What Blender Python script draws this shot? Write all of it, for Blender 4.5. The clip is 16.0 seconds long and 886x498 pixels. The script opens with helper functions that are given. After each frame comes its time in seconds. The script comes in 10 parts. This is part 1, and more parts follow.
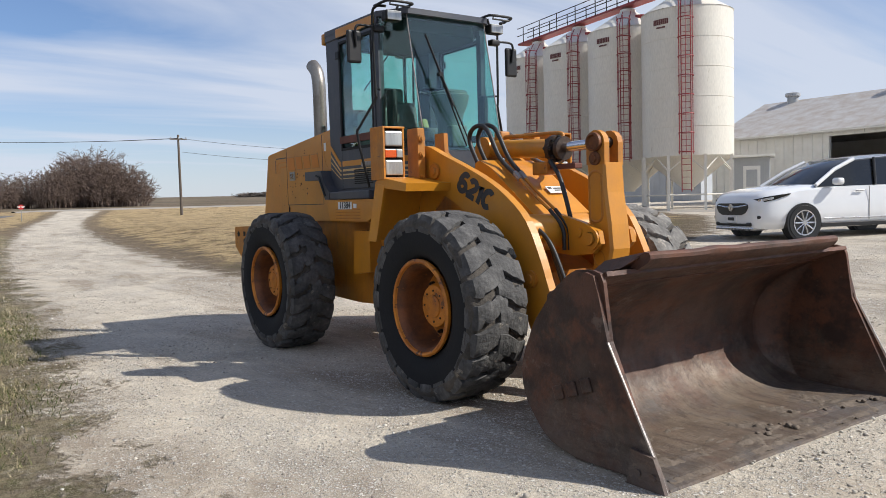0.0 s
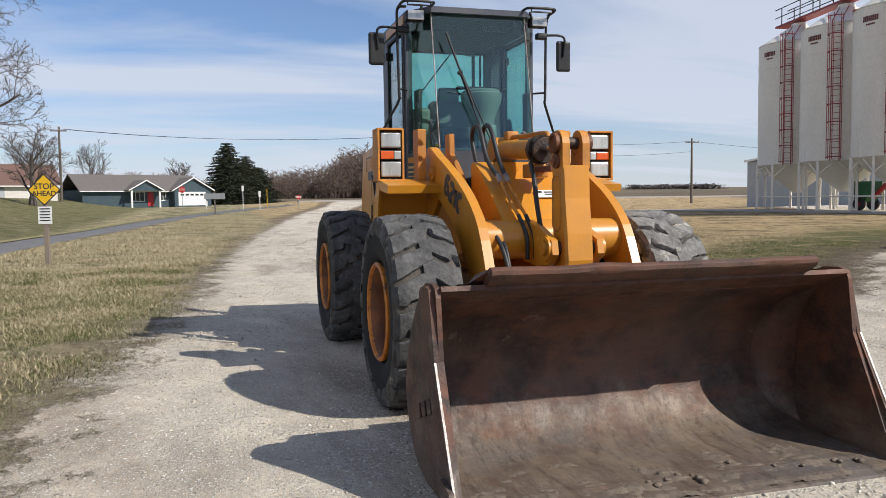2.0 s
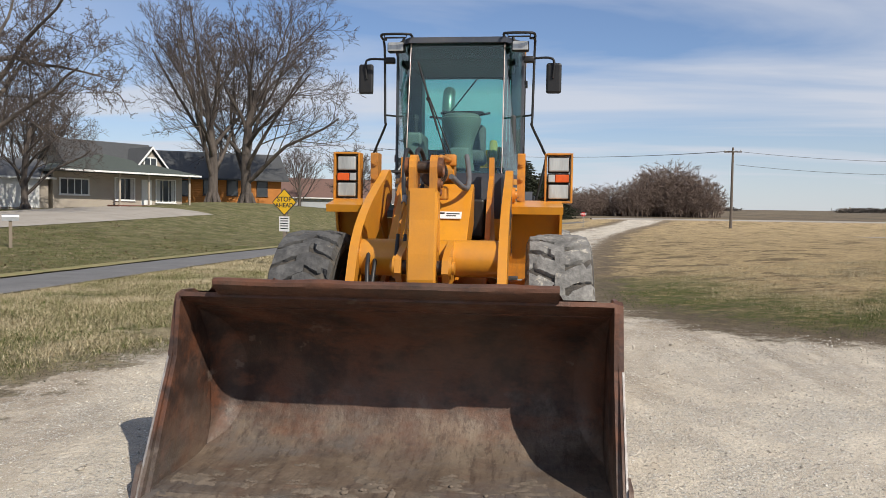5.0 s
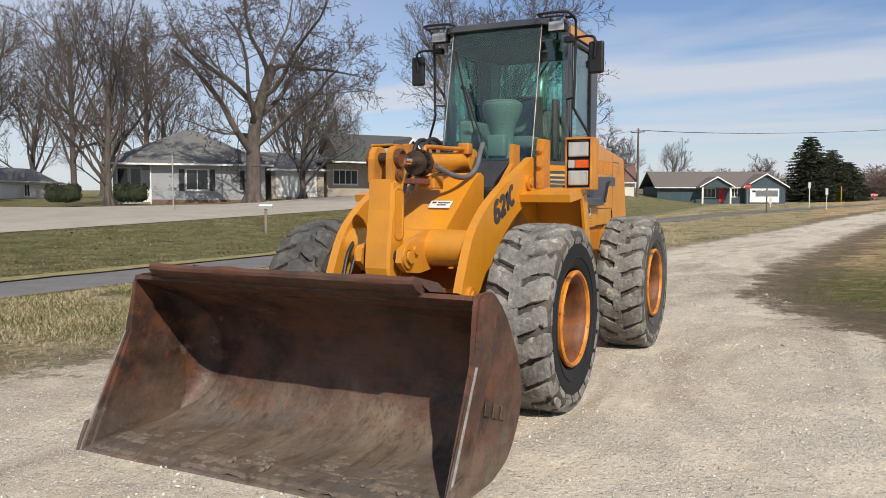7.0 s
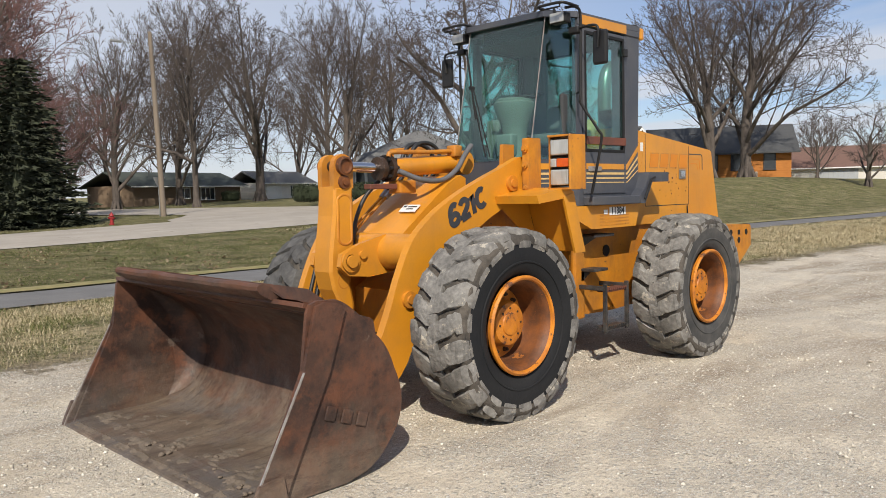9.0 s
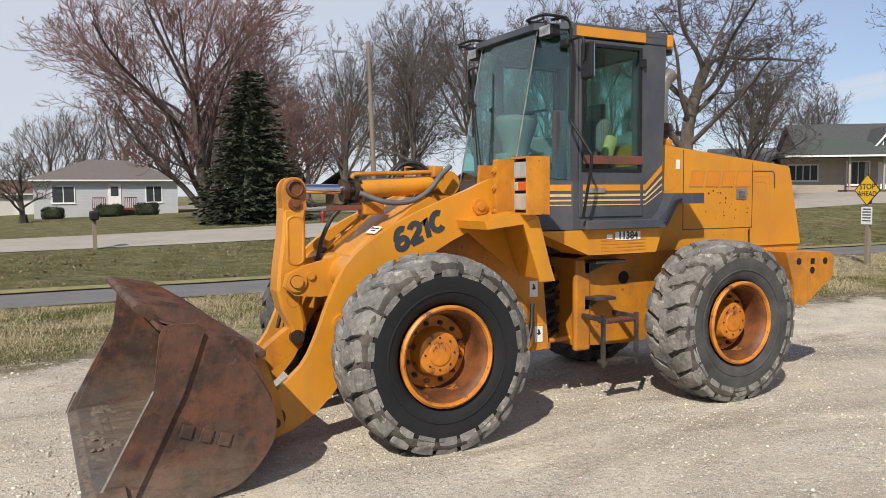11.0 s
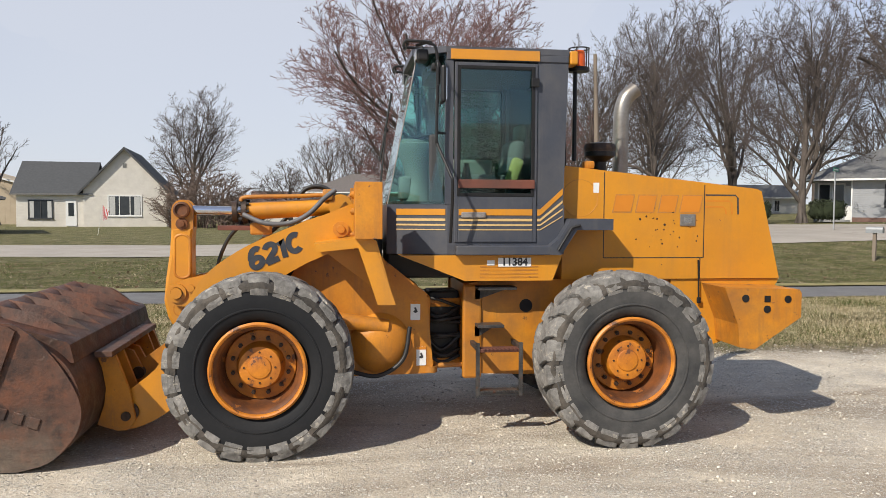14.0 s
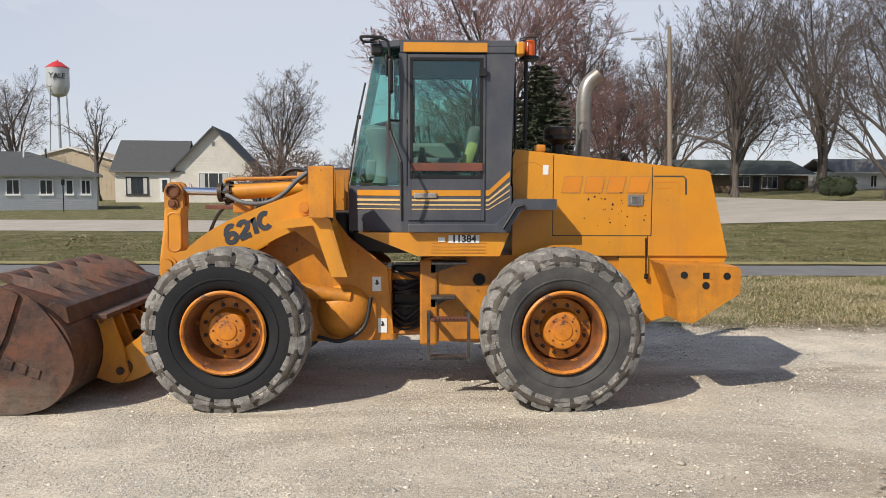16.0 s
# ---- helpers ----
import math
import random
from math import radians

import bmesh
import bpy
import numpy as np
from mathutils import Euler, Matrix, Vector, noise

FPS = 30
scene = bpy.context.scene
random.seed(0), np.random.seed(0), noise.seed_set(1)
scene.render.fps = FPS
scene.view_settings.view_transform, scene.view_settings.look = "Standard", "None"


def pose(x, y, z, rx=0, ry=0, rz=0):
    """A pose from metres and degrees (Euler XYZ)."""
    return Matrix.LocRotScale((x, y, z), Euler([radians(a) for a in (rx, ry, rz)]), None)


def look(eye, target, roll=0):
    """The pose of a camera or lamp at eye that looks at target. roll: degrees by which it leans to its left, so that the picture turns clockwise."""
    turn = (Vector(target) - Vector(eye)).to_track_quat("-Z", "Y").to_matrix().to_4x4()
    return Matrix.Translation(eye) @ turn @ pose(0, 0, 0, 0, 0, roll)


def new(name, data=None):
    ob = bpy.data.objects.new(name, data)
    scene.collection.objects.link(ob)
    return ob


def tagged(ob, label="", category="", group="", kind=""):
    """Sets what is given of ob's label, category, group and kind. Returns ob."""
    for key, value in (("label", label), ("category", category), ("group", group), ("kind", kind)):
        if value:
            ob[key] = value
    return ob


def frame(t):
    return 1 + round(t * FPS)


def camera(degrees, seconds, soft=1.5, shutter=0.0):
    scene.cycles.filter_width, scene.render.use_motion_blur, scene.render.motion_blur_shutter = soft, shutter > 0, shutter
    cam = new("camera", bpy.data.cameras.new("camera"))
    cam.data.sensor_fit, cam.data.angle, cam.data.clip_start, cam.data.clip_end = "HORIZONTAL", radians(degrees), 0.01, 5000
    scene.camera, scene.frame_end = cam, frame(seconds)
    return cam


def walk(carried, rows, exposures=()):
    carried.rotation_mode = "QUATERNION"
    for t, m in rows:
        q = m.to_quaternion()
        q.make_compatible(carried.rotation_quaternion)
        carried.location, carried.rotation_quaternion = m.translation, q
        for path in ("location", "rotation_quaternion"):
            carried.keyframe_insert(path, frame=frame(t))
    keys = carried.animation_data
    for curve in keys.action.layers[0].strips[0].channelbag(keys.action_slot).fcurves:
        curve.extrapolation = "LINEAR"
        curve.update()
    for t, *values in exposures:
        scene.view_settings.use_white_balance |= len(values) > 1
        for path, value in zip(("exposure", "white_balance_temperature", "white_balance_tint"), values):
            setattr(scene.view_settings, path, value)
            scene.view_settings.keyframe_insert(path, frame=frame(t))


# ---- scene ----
cam = camera(59.1, 16.0, 0.6)
PATH = [
    (0, (5.995, -4.157, 1.423), (4.367, -3.002, 1.299), -1.6),
    (0.5, (6.183, -3.672, 1.451), (4.463, -2.658, 1.329), -1.6),
    (1, (6.42, -3.155, 1.446), (4.619, -2.295, 1.326), -1.4),
    (1.5, (6.633, -2.684, 1.44), (4.767, -1.976, 1.317), -0.9),
    (2, (6.786, -2.182, 1.449), (4.869, -1.628, 1.323), -0.7),
    (2.5, (7.045, -1.68, 1.47), (5.09, -1.274, 1.342), -0.4),
    (3, (7.18, -1.16, 1.46), (5.202, -0.891, 1.341), -0.2),
    (5.5, (7.378, 1.309, 1.477), (5.418, 0.923, 1.385), 0.8),
    (6, (7.273, 1.873, 1.474), (5.359, 1.303, 1.366), 0.5),
    (6.5, (7.064, 2.373, 1.492), (5.21, 1.635, 1.371), 0.3),
    (7, (6.817, 2.843, 1.528), (5.031, 1.951, 1.399), 0.1),
    (7.5, (6.602, 3.313, 1.551), (4.893, 2.283, 1.418), -0.1),
    (8, (6.281, 3.764, 1.564), (4.659, 2.603, 1.431), -0.5),
    (8.5, (5.95, 4.229, 1.574), (4.428, 2.939, 1.438), -1.0),
    (9, (5.573, 4.611, 1.59), (4.164, 3.2, 1.449), -1.3),
    (11.5, (3.317, 6.021, 1.755), (2.529, 4.187, 1.626), 0.0),
    (12, (2.795, 6.275, 1.73), (2.156, 4.384, 1.609), 0.5),
    (12.5, (2.325, 6.458, 1.735), (1.806, 4.53, 1.619), 1.1),
    (13, (1.815, 6.607, 1.788), (1.399, 4.654, 1.668), 1.2),
    (13.5, (1.314, 6.772, 1.825), (0.98, 4.803, 1.709), 0.9),
    (14, (0.837, 6.836, 1.826), (0.566, 4.857, 1.723), 0.3),
    (14.5, (0.39, 6.953, 1.83), (0.176, 4.967, 1.734), -0.2),
    (15, (0.052, 7.078, 1.854), (-0.107, 5.086, 1.763), -0.6),
    (15.5, (-0.148, 7.264, 1.866), (-0.216, 5.268, 1.761), -0.0),
    (16, (-0.246, 7.493, 1.879), (-0.292, 5.501, 1.713), 0.2),
]
walk(cam, [(t, look(eye, target, roll)) for t, eye, target, roll in PATH],
     [(0.0, 0.04, 6500, 10), (3.0, 0.0, 6600, 10), (5.5, -0.05, 6850, 10), (9.0, 0.0, 6950, 10), (11.5, 0.02, 6850, 10), (13.5, 0.07, 6850, 10), (16.0, 0.05, 6900, 10)])

# ---- world, sun ----
world = bpy.data.worlds.new("sky")
scene.world = world
world.use_nodes = True
wn, wl = world.node_tree.nodes, world.node_tree.links
wn.clear()
SUN = Vector((0.85, 0.80, 1.0)).normalized()
sky = wn.new("ShaderNodeTexSky")
sky.sky_type, sky.sun_disc = "NISHITA", False
sky.sun_elevation = math.asin(SUN.z)
sky.sun_rotation = math.atan2(SUN.x, SUN.y)
sky.air_density, sky.dust_density, sky.ozone_density = 1.0, 0.3, 2.6
wc = wn.new("ShaderNodeTexCoord")
sep = wn.new("ShaderNodeSeparateXYZ")
wl.new(wc.outputs["Generated"], sep.inputs[0])
zadd = wn.new("ShaderNodeMath"); zadd.operation = "ADD"; zadd.inputs[1].default_value = 0.10
wl.new(sep.outputs["Z"], zadd.inputs[0])
zmax = wn.new("ShaderNodeMath"); zmax.operation = "MAXIMUM"; zmax.inputs[1].default_value = 0.05
wl.new(zadd.outputs[0], zmax.inputs[0])
cloud_plane = wn.new("ShaderNodeCombineXYZ")
for axis in "XY":
    div = wn.new("ShaderNodeMath"); div.operation = "DIVIDE"
    wl.new(sep.outputs[axis], div.inputs[0]); wl.new(zmax.outputs[0], div.inputs[1])
    wl.new(div.outputs[0], cloud_plane.inputs[axis])
wmap = wn.new("ShaderNodeMapping")
wmap.inputs["Rotation"].default_value = (0, 0, radians(12))
wmap.inputs["Scale"].default_value = (0.72, 0.20, 1)
wmap.inputs["Location"].default_value = (0.6, 0.25, 0)
wl.new(cloud_plane.outputs[0], wmap.inputs["Vector"])
cloud = wn.new("ShaderNodeTexNoise")
cloud.inputs["Scale"].default_value, cloud.inputs["Detail"].default_value, cloud.inputs["Roughness"].default_value = 1.1, 7.0, 0.52
cloud.inputs["Distortion"].default_value = 0.5
wl.new(wmap.outputs[0], cloud.inputs["Vector"])
cramp = wn.new("ShaderNodeValToRGB")
cramp.color_ramp.elements[0].position, cramp.color_ramp.elements[1].position = 0.39, 0.58
cramp.color_ramp.elements[0].color = (0.05, 0.05, 0.05, 1)
cramp.color_ramp.elements[1].color = (0.84, 0.84, 0.84, 1)
wl.new(cloud.outputs["Fac"], cramp.inputs[0])
wmix = wn.new("ShaderNodeMixRGB")
haze = wn.new("ShaderNodeMapRange")
haze.inputs["From Min"].default_value, haze.inputs["From Max"].default_value = 0.0, 0.16
haze.inputs["To Min"].default_value, haze.inputs["To Max"].default_value = 0.70, 0.0
wl.new(sep.outputs["Z"], haze.inputs["Value"])
veil = wn.new("ShaderNodeMath"); veil.operation = "MAXIMUM"
wl.new(cramp.outputs[0], veil.inputs[0]); wl.new(haze.outputs[0], veil.inputs[1])
# the thin overcast thickens towards the village
south = wn.new("ShaderNodeMapRange")
south.inputs["From Min"].default_value, south.inputs["From Max"].default_value = -0.30, -0.95
south.inputs["To Min"].default_value, south.inputs["To Max"].default_value = 0.0, 0.84
wl.new(sep.outputs["Y"], south.inputs["Value"])
cover = wn.new("ShaderNodeMath"); cover.operation = "MAXIMUM"
wl.new(veil.outputs[0], cover.inputs[0]); wl.new(south.outputs[0], cover.inputs[1])
wl.new(cover.outputs[0], wmix.inputs[0])
deep = wn.new("ShaderNodeMixRGB"); deep.blend_type = "MULTIPLY"; deep.inputs[0].default_value = 1.0
deep.inputs[2].default_value = (0.84, 0.95, 1.16, 1)
wl.new(sky.outputs[0], deep.inputs[1])
wl.new(deep.outputs[0], wmix.inputs[1])
wmix.inputs[2].default_value = (6.6, 7.1, 8.2, 1)
bg = wn.new("ShaderNodeBackground")
bg.inputs["Strength"].default_value = 0.10
wl.new(wmix.outputs[0], bg.inputs["Color"])
wout = wn.new("ShaderNodeOutputWorld")
wl.new(bg.outputs[0], wout.inputs["Surface"])
sun_data = bpy.data.lights.new("sun", "SUN")
sun_data.energy, sun_data.angle, sun_data.color = 5.0, radians(0.5), (1.0, 0.955, 0.88)
sun_ob = new("sun", sun_data)
sun_ob.matrix_world = look(SUN * 50, (0, 0, 0))


# ---- materials ----
def material(name, base, second=None, scale=4.0, amount=0.5, rough=0.6, metal=0.0, bump=0.0, bump_scale=40.0,
             spots=None, spot_scale=20.0, spot_cut=0.68, stretch=(1, 1, 1), spec=0.5, island=0.0, rough_var=0.12, coat=0.0, random_tint=0.0, grain=0.18, film=None):
    """A procedural surface: two colours mixed by noise, finer grain on top, optional stains with hard edges, bump."""
    m = bpy.data.materials.new(name)
    m.use_nodes = True
    n, l = m.node_tree.nodes, m.node_tree.links
    p = n["Principled BSDF"]
    co = n.new("ShaderNodeTexCoord")
    mp = n.new("ShaderNodeMapping")
    mp.inputs["Scale"].default_value = stretch
    l.new(co.outputs["Object"], mp.inputs["Vector"])
    second = second or tuple(c * 0.8 for c in base)
    na = n.new("ShaderNodeTexNoise")
    na.inputs["Scale"].default_value, na.inputs["Detail"].default_value = scale, 6
    na.inputs["Roughness"].default_value = 0.62
    l.new(mp.outputs[0], na.inputs["Vector"])
    ra = n.new("ShaderNodeMapRange")
    ra.inputs["From Min"].default_value, ra.inputs["From Max"].default_value = 0.35, 0.65
    ra.inputs["To Max"].default_value = amount
    l.new(na.outputs["Fac"], ra.inputs["Value"])
    mx = n.new("ShaderNodeMixRGB")
    mx.inputs[1].default_value, mx.inputs[2].default_value = (*base, 1), (*second, 1)
    l.new(ra.outputs[0], mx.inputs[0])
    colour = mx.outputs[0]
    nb = n.new("ShaderNodeTexNoise")
    nb.inputs["Scale"].default_value, nb.inputs["Detail"].default_value = bump_scale, 4
    l.new(mp.outputs[0], nb.inputs["Vector"])
    gr = n.new("ShaderNodeMapRange")
    gr.inputs["To Min"].default_value, gr.inputs["To Max"].default_value = 1 - grain, 1 + grain
    l.new(nb.outputs["Fac"], gr.inputs["Value"])
    mul = n.new("ShaderNodeMixRGB"); mul.blend_type = "MULTIPLY"; mul.inputs[0].default_value = 1.0
    l.new(colour, mul.inputs[1]); l.new(gr.outputs[0], mul.inputs[2])
    colour = mul.outputs[0]
    if spots:
        ns = n.new("ShaderNodeTexNoise")
        ns.inputs["Scale"].default_value, ns.inputs["Detail"].default_value = spot_scale, 5
        ns.inputs["Roughness"].default_value = 0.7
        l.new(mp.outputs[0], ns.inputs["Vector"])
        rs = n.new("ShaderNodeMapRange")
        rs.inputs["From Min"].default_value, rs.inputs["From Max"].default_value = spot_cut, spot_cut + 0.04
        l.new(ns.outputs["Fac"], rs.inputs["Value"])
        ms = n.new("ShaderNodeMixRGB")
        ms.inputs[2].default_value = (*spots, 1)
        l.new(rs.outputs[0], ms.inputs[0]); l.new(colour, ms.inputs[1])
        colour = ms.outputs[0]
    if film:  # a thin coat of dust and grime that lies in soft patches and runs downwards
        for stretch2, sc, lo, hi, part_ in (((1, 1, 1), film[2], 0.44, 0.68, 1.0), ((1, 1, 0.12), film[2] * 4.5, 0.52, 0.72, 0.8)):
            fm = n.new("ShaderNodeMapping"); fm.inputs["Scale"].default_value = stretch2; fm.inputs["Location"].default_value = (3.1, 1.7, 0.4)
            l.new(co.outputs["Object"], fm.inputs["Vector"])
            nf = n.new("ShaderNodeTexNoise"); nf.inputs["Scale"].default_value, nf.inputs["Detail"].default_value, nf.inputs["Roughness"].default_value = sc, 7, 0.68
            l.new(fm.outputs[0], nf.inputs["Vector"])
            rf = n.new("ShaderNodeMapRange")
            rf.inputs["From Min"].default_value, rf.inputs["From Max"].default_value, rf.inputs["To Max"].default_value = lo, hi, film[1] * part_
            l.new(nf.outputs["Fac"], rf.inputs["Value"])
            mf = n.new("ShaderNodeMixRGB"); mf.inputs[2].default_value = (*film[0], 1)
            l.new(rf.outputs[0], mf.inputs[0]); l.new(colour, mf.inputs[1])
            colour = mf.outputs[0]
    if island or random_tint:
        if island:
            g = n.new("ShaderNodeNewGeometry"); rnd = g.outputs["Random Per Island"]; v = island
        else:
            g = n.new("ShaderNodeObjectInfo"); rnd = g.outputs["Random"]; v = random_tint
        ri = n.new("ShaderNodeMapRange")
        ri.inputs["To Min"].default_value, ri.inputs["To Max"].default_value = 1 - v, 1 + v
        l.new(rnd, ri.inputs["Value"])
        mi = n.new("ShaderNodeMixRGB"); mi.blend_type = "MULTIPLY"; mi.inputs[0].default_value = 1.0
        l.new(colour, mi.inputs[1]); l.new(ri.outputs[0], mi.inputs[2])
        colour = mi.outputs[0]
    l.new(colour, p.inputs["Base Color"])
    rr = n.new("ShaderNodeMapRange")
    rr.inputs["To Min"].default_value, rr.inputs["To Max"].default_value = max(rough - rough_var, 0.02), min(rough + rough_var, 1.0)
    l.new(na.outputs["Fac"], rr.inputs["Value"])
    l.new(rr.outputs[0], p.inputs["Roughness"])
    p.inputs["Metallic"].default_value = metal
    p.inputs["Specular IOR Level"].default_value = spec
    p.inputs["Coat Weight"].default_value = coat
    if bump:
        b = n.new("ShaderNodeBump")
        b.inputs["Strength"].default_value, b.inputs["Distance"].default_value = bump, 0.01
        l.new(nb.outputs["Fac"], b.inputs["Height"])
        l.new(b.outputs[0], p.inputs["Normal"])
    return m


def glass_material(name, tint, gloss=0.9, rough=0.01):
    m = bpy.data.materials.new(name)
    m.use_nodes = True
    n, l = m.node_tree.nodes, m.node_tree.links
    n.remove(n["Principled BSDF"])
    t = n.new("ShaderNodeBsdfTransparent"); t.inputs[0].default_value = (*tint, 1)
    g = n.new("ShaderNodeBsdfGlossy"); g.inputs["Roughness"].default_value = rough
    g.inputs["Color"].default_value = (gloss, gloss, gloss, 1)
    lw = n.new("ShaderNodeLayerWeight"); lw.inputs["Blend"].default_value = 0.5
    pw = n.new("ShaderNodeMath"); pw.operation = "POWER"; pw.inputs[1].default_value = 3.5
    l.new(lw.outputs["Facing"], pw.inputs[0])
    f = n.new("ShaderNodeMapRange"); f.inputs["To Min"].default_value = 0.065; f.inputs["To Max"].default_value = 0.80
    l.new(pw.outputs[0], f.inputs["Value"])
    x = n.new("ShaderNodeMixShader")
    l.new(f.outputs[0], x.inputs[0]); l.new(t.outputs[0], x.inputs[1]); l.new(g.outputs[0], x.inputs[2])
    l.new(x.outputs[0], n["Material Output"].inputs["Surface"])
    return m


ORANGE = material("loader_orange_paint", (0.63, 0.262, 0.021), (0.55, 0.216, 0.016), 1.6, 0.8, 0.36, 0, 0.06, 60, spots=(0.20, 0.078, 0.03), spot_scale=16, spot_cut=0.705, coat=0.15, grain=0.04, film=((0.30, 0.155, 0.055), 0.32, 1.9))
ORANGE_WORN = material("worn_orange_paint", (0.60, 0.235, 0.017), (0.42, 0.145, 0.014), 3.0, 0.9, 0.5, 0, 0.14, 50, spots=(0.15, 0.070, 0.033), spot_scale=11, spot_cut=0.63, grain=0.08, film=((0.19, 0.10, 0.045), 0.55, 3.0))
FRAME_ORANGE = material("grimy_frame_orange", (0.57, 0.222, 0.018), (0.43, 0.152, 0.015), 2.6, 0.9, 0.46, 0, 0.14, 50, spots=(0.10, 0.050, 0.026), spot_scale=9, spot_cut=0.655, grain=0.08, film=((0.17, 0.088, 0.036), 0.5, 2.6))
RIM_ORANGE = material("rim_orange_paint", (0.64, 0.225, 0.018), (0.34, 0.105, 0.016), 6.0, 0.9, 0.5, 0, 0.2, 60, spots=(0.12, 0.048, 0.022), spot_scale=11, spot_cut=0.585, grain=0.08)
RIM_RUST = material("rusty_rim_barrel", (0.21, 0.067, 0.015), (0.048, 0.021, 0.012), 6.0, 0.9, 0.6, 0, 0.25, 50, spots=(0.30, 0.10, 0.018), spot_scale=6, spot_cut=0.62)
DECAL_DULL = material("faded_decal_orange", (0.62, 0.215, 0.018), (0.54, 0.18, 0.015), 5, 0.6, 0.55, grain=0.04)
CAB_GREY = material("cab_grey_paint", (0.044, 0.050, 0.066), (0.066, 0.071, 0.086), 2.0, 0.7, 0.42, 0, 0.06, 60, spots=(0.16, 0.07, 0.04), spot_scale=17, spot_cut=0.74, grain=0.04, film=((0.13, 0.12, 0.11), 0.35, 2.2))
BLACK_PAINT = material("black_painted_steel", (0.011, 0.011, 0.012), (0.024, 0.023, 0.022), 6, 0.7, 0.45, 0, 0.1, 80, grain=0.08, spec=0.35)
BLACK_TRIM = material("black_rubber_trim", (0.009, 0.009, 0.010), (0.018, 0.018, 0.018), 8, 0.6, 0.6, spec=0.3)
RUST_RED = material("rusty_red_bar", (0.16, 0.05, 0.03), (0.09, 0.04, 0.03), 7, 0.8, 0.7, 0, 0.2, 60)
# two tread colours, each with mud spots: darker for right wheels, paler for left
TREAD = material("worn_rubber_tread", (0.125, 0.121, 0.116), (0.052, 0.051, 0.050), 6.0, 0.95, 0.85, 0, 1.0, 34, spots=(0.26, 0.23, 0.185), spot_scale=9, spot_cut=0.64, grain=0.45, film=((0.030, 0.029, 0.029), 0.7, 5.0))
TREAD_PALE = material("pale_tread_with_mud_spots", (0.275, 0.262, 0.240), (0.130, 0.124, 0.115), 6.0, 0.95, 0.9, 0, 1.0, 34, spots=(0.42, 0.38, 0.315), spot_scale=9, spot_cut=0.59, grain=0.45, film=((0.045, 0.043, 0.041), 0.6, 5.0))
TREAD_MUD = material("mud_packed_between_lugs", (0.105, 0.090, 0.074), (0.036, 0.032, 0.028), 7.0, 0.95, 0.95, 0, 0.9, 45, spots=(0.20, 0.168, 0.13), spot_scale=9, spot_cut=0.63)
SIDEWALL = material("black_tyre_sidewall", (0.012, 0.013, 0.015), (0.021, 0.021, 0.022), 3.0, 0.7, 0.75, 0, 0.2, 45, spots=(0.06, 0.057, 0.053), spot_scale=7, spot_cut=0.72, spec=0.25)
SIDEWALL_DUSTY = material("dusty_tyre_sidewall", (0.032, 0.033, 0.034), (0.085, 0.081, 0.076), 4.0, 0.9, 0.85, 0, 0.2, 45)


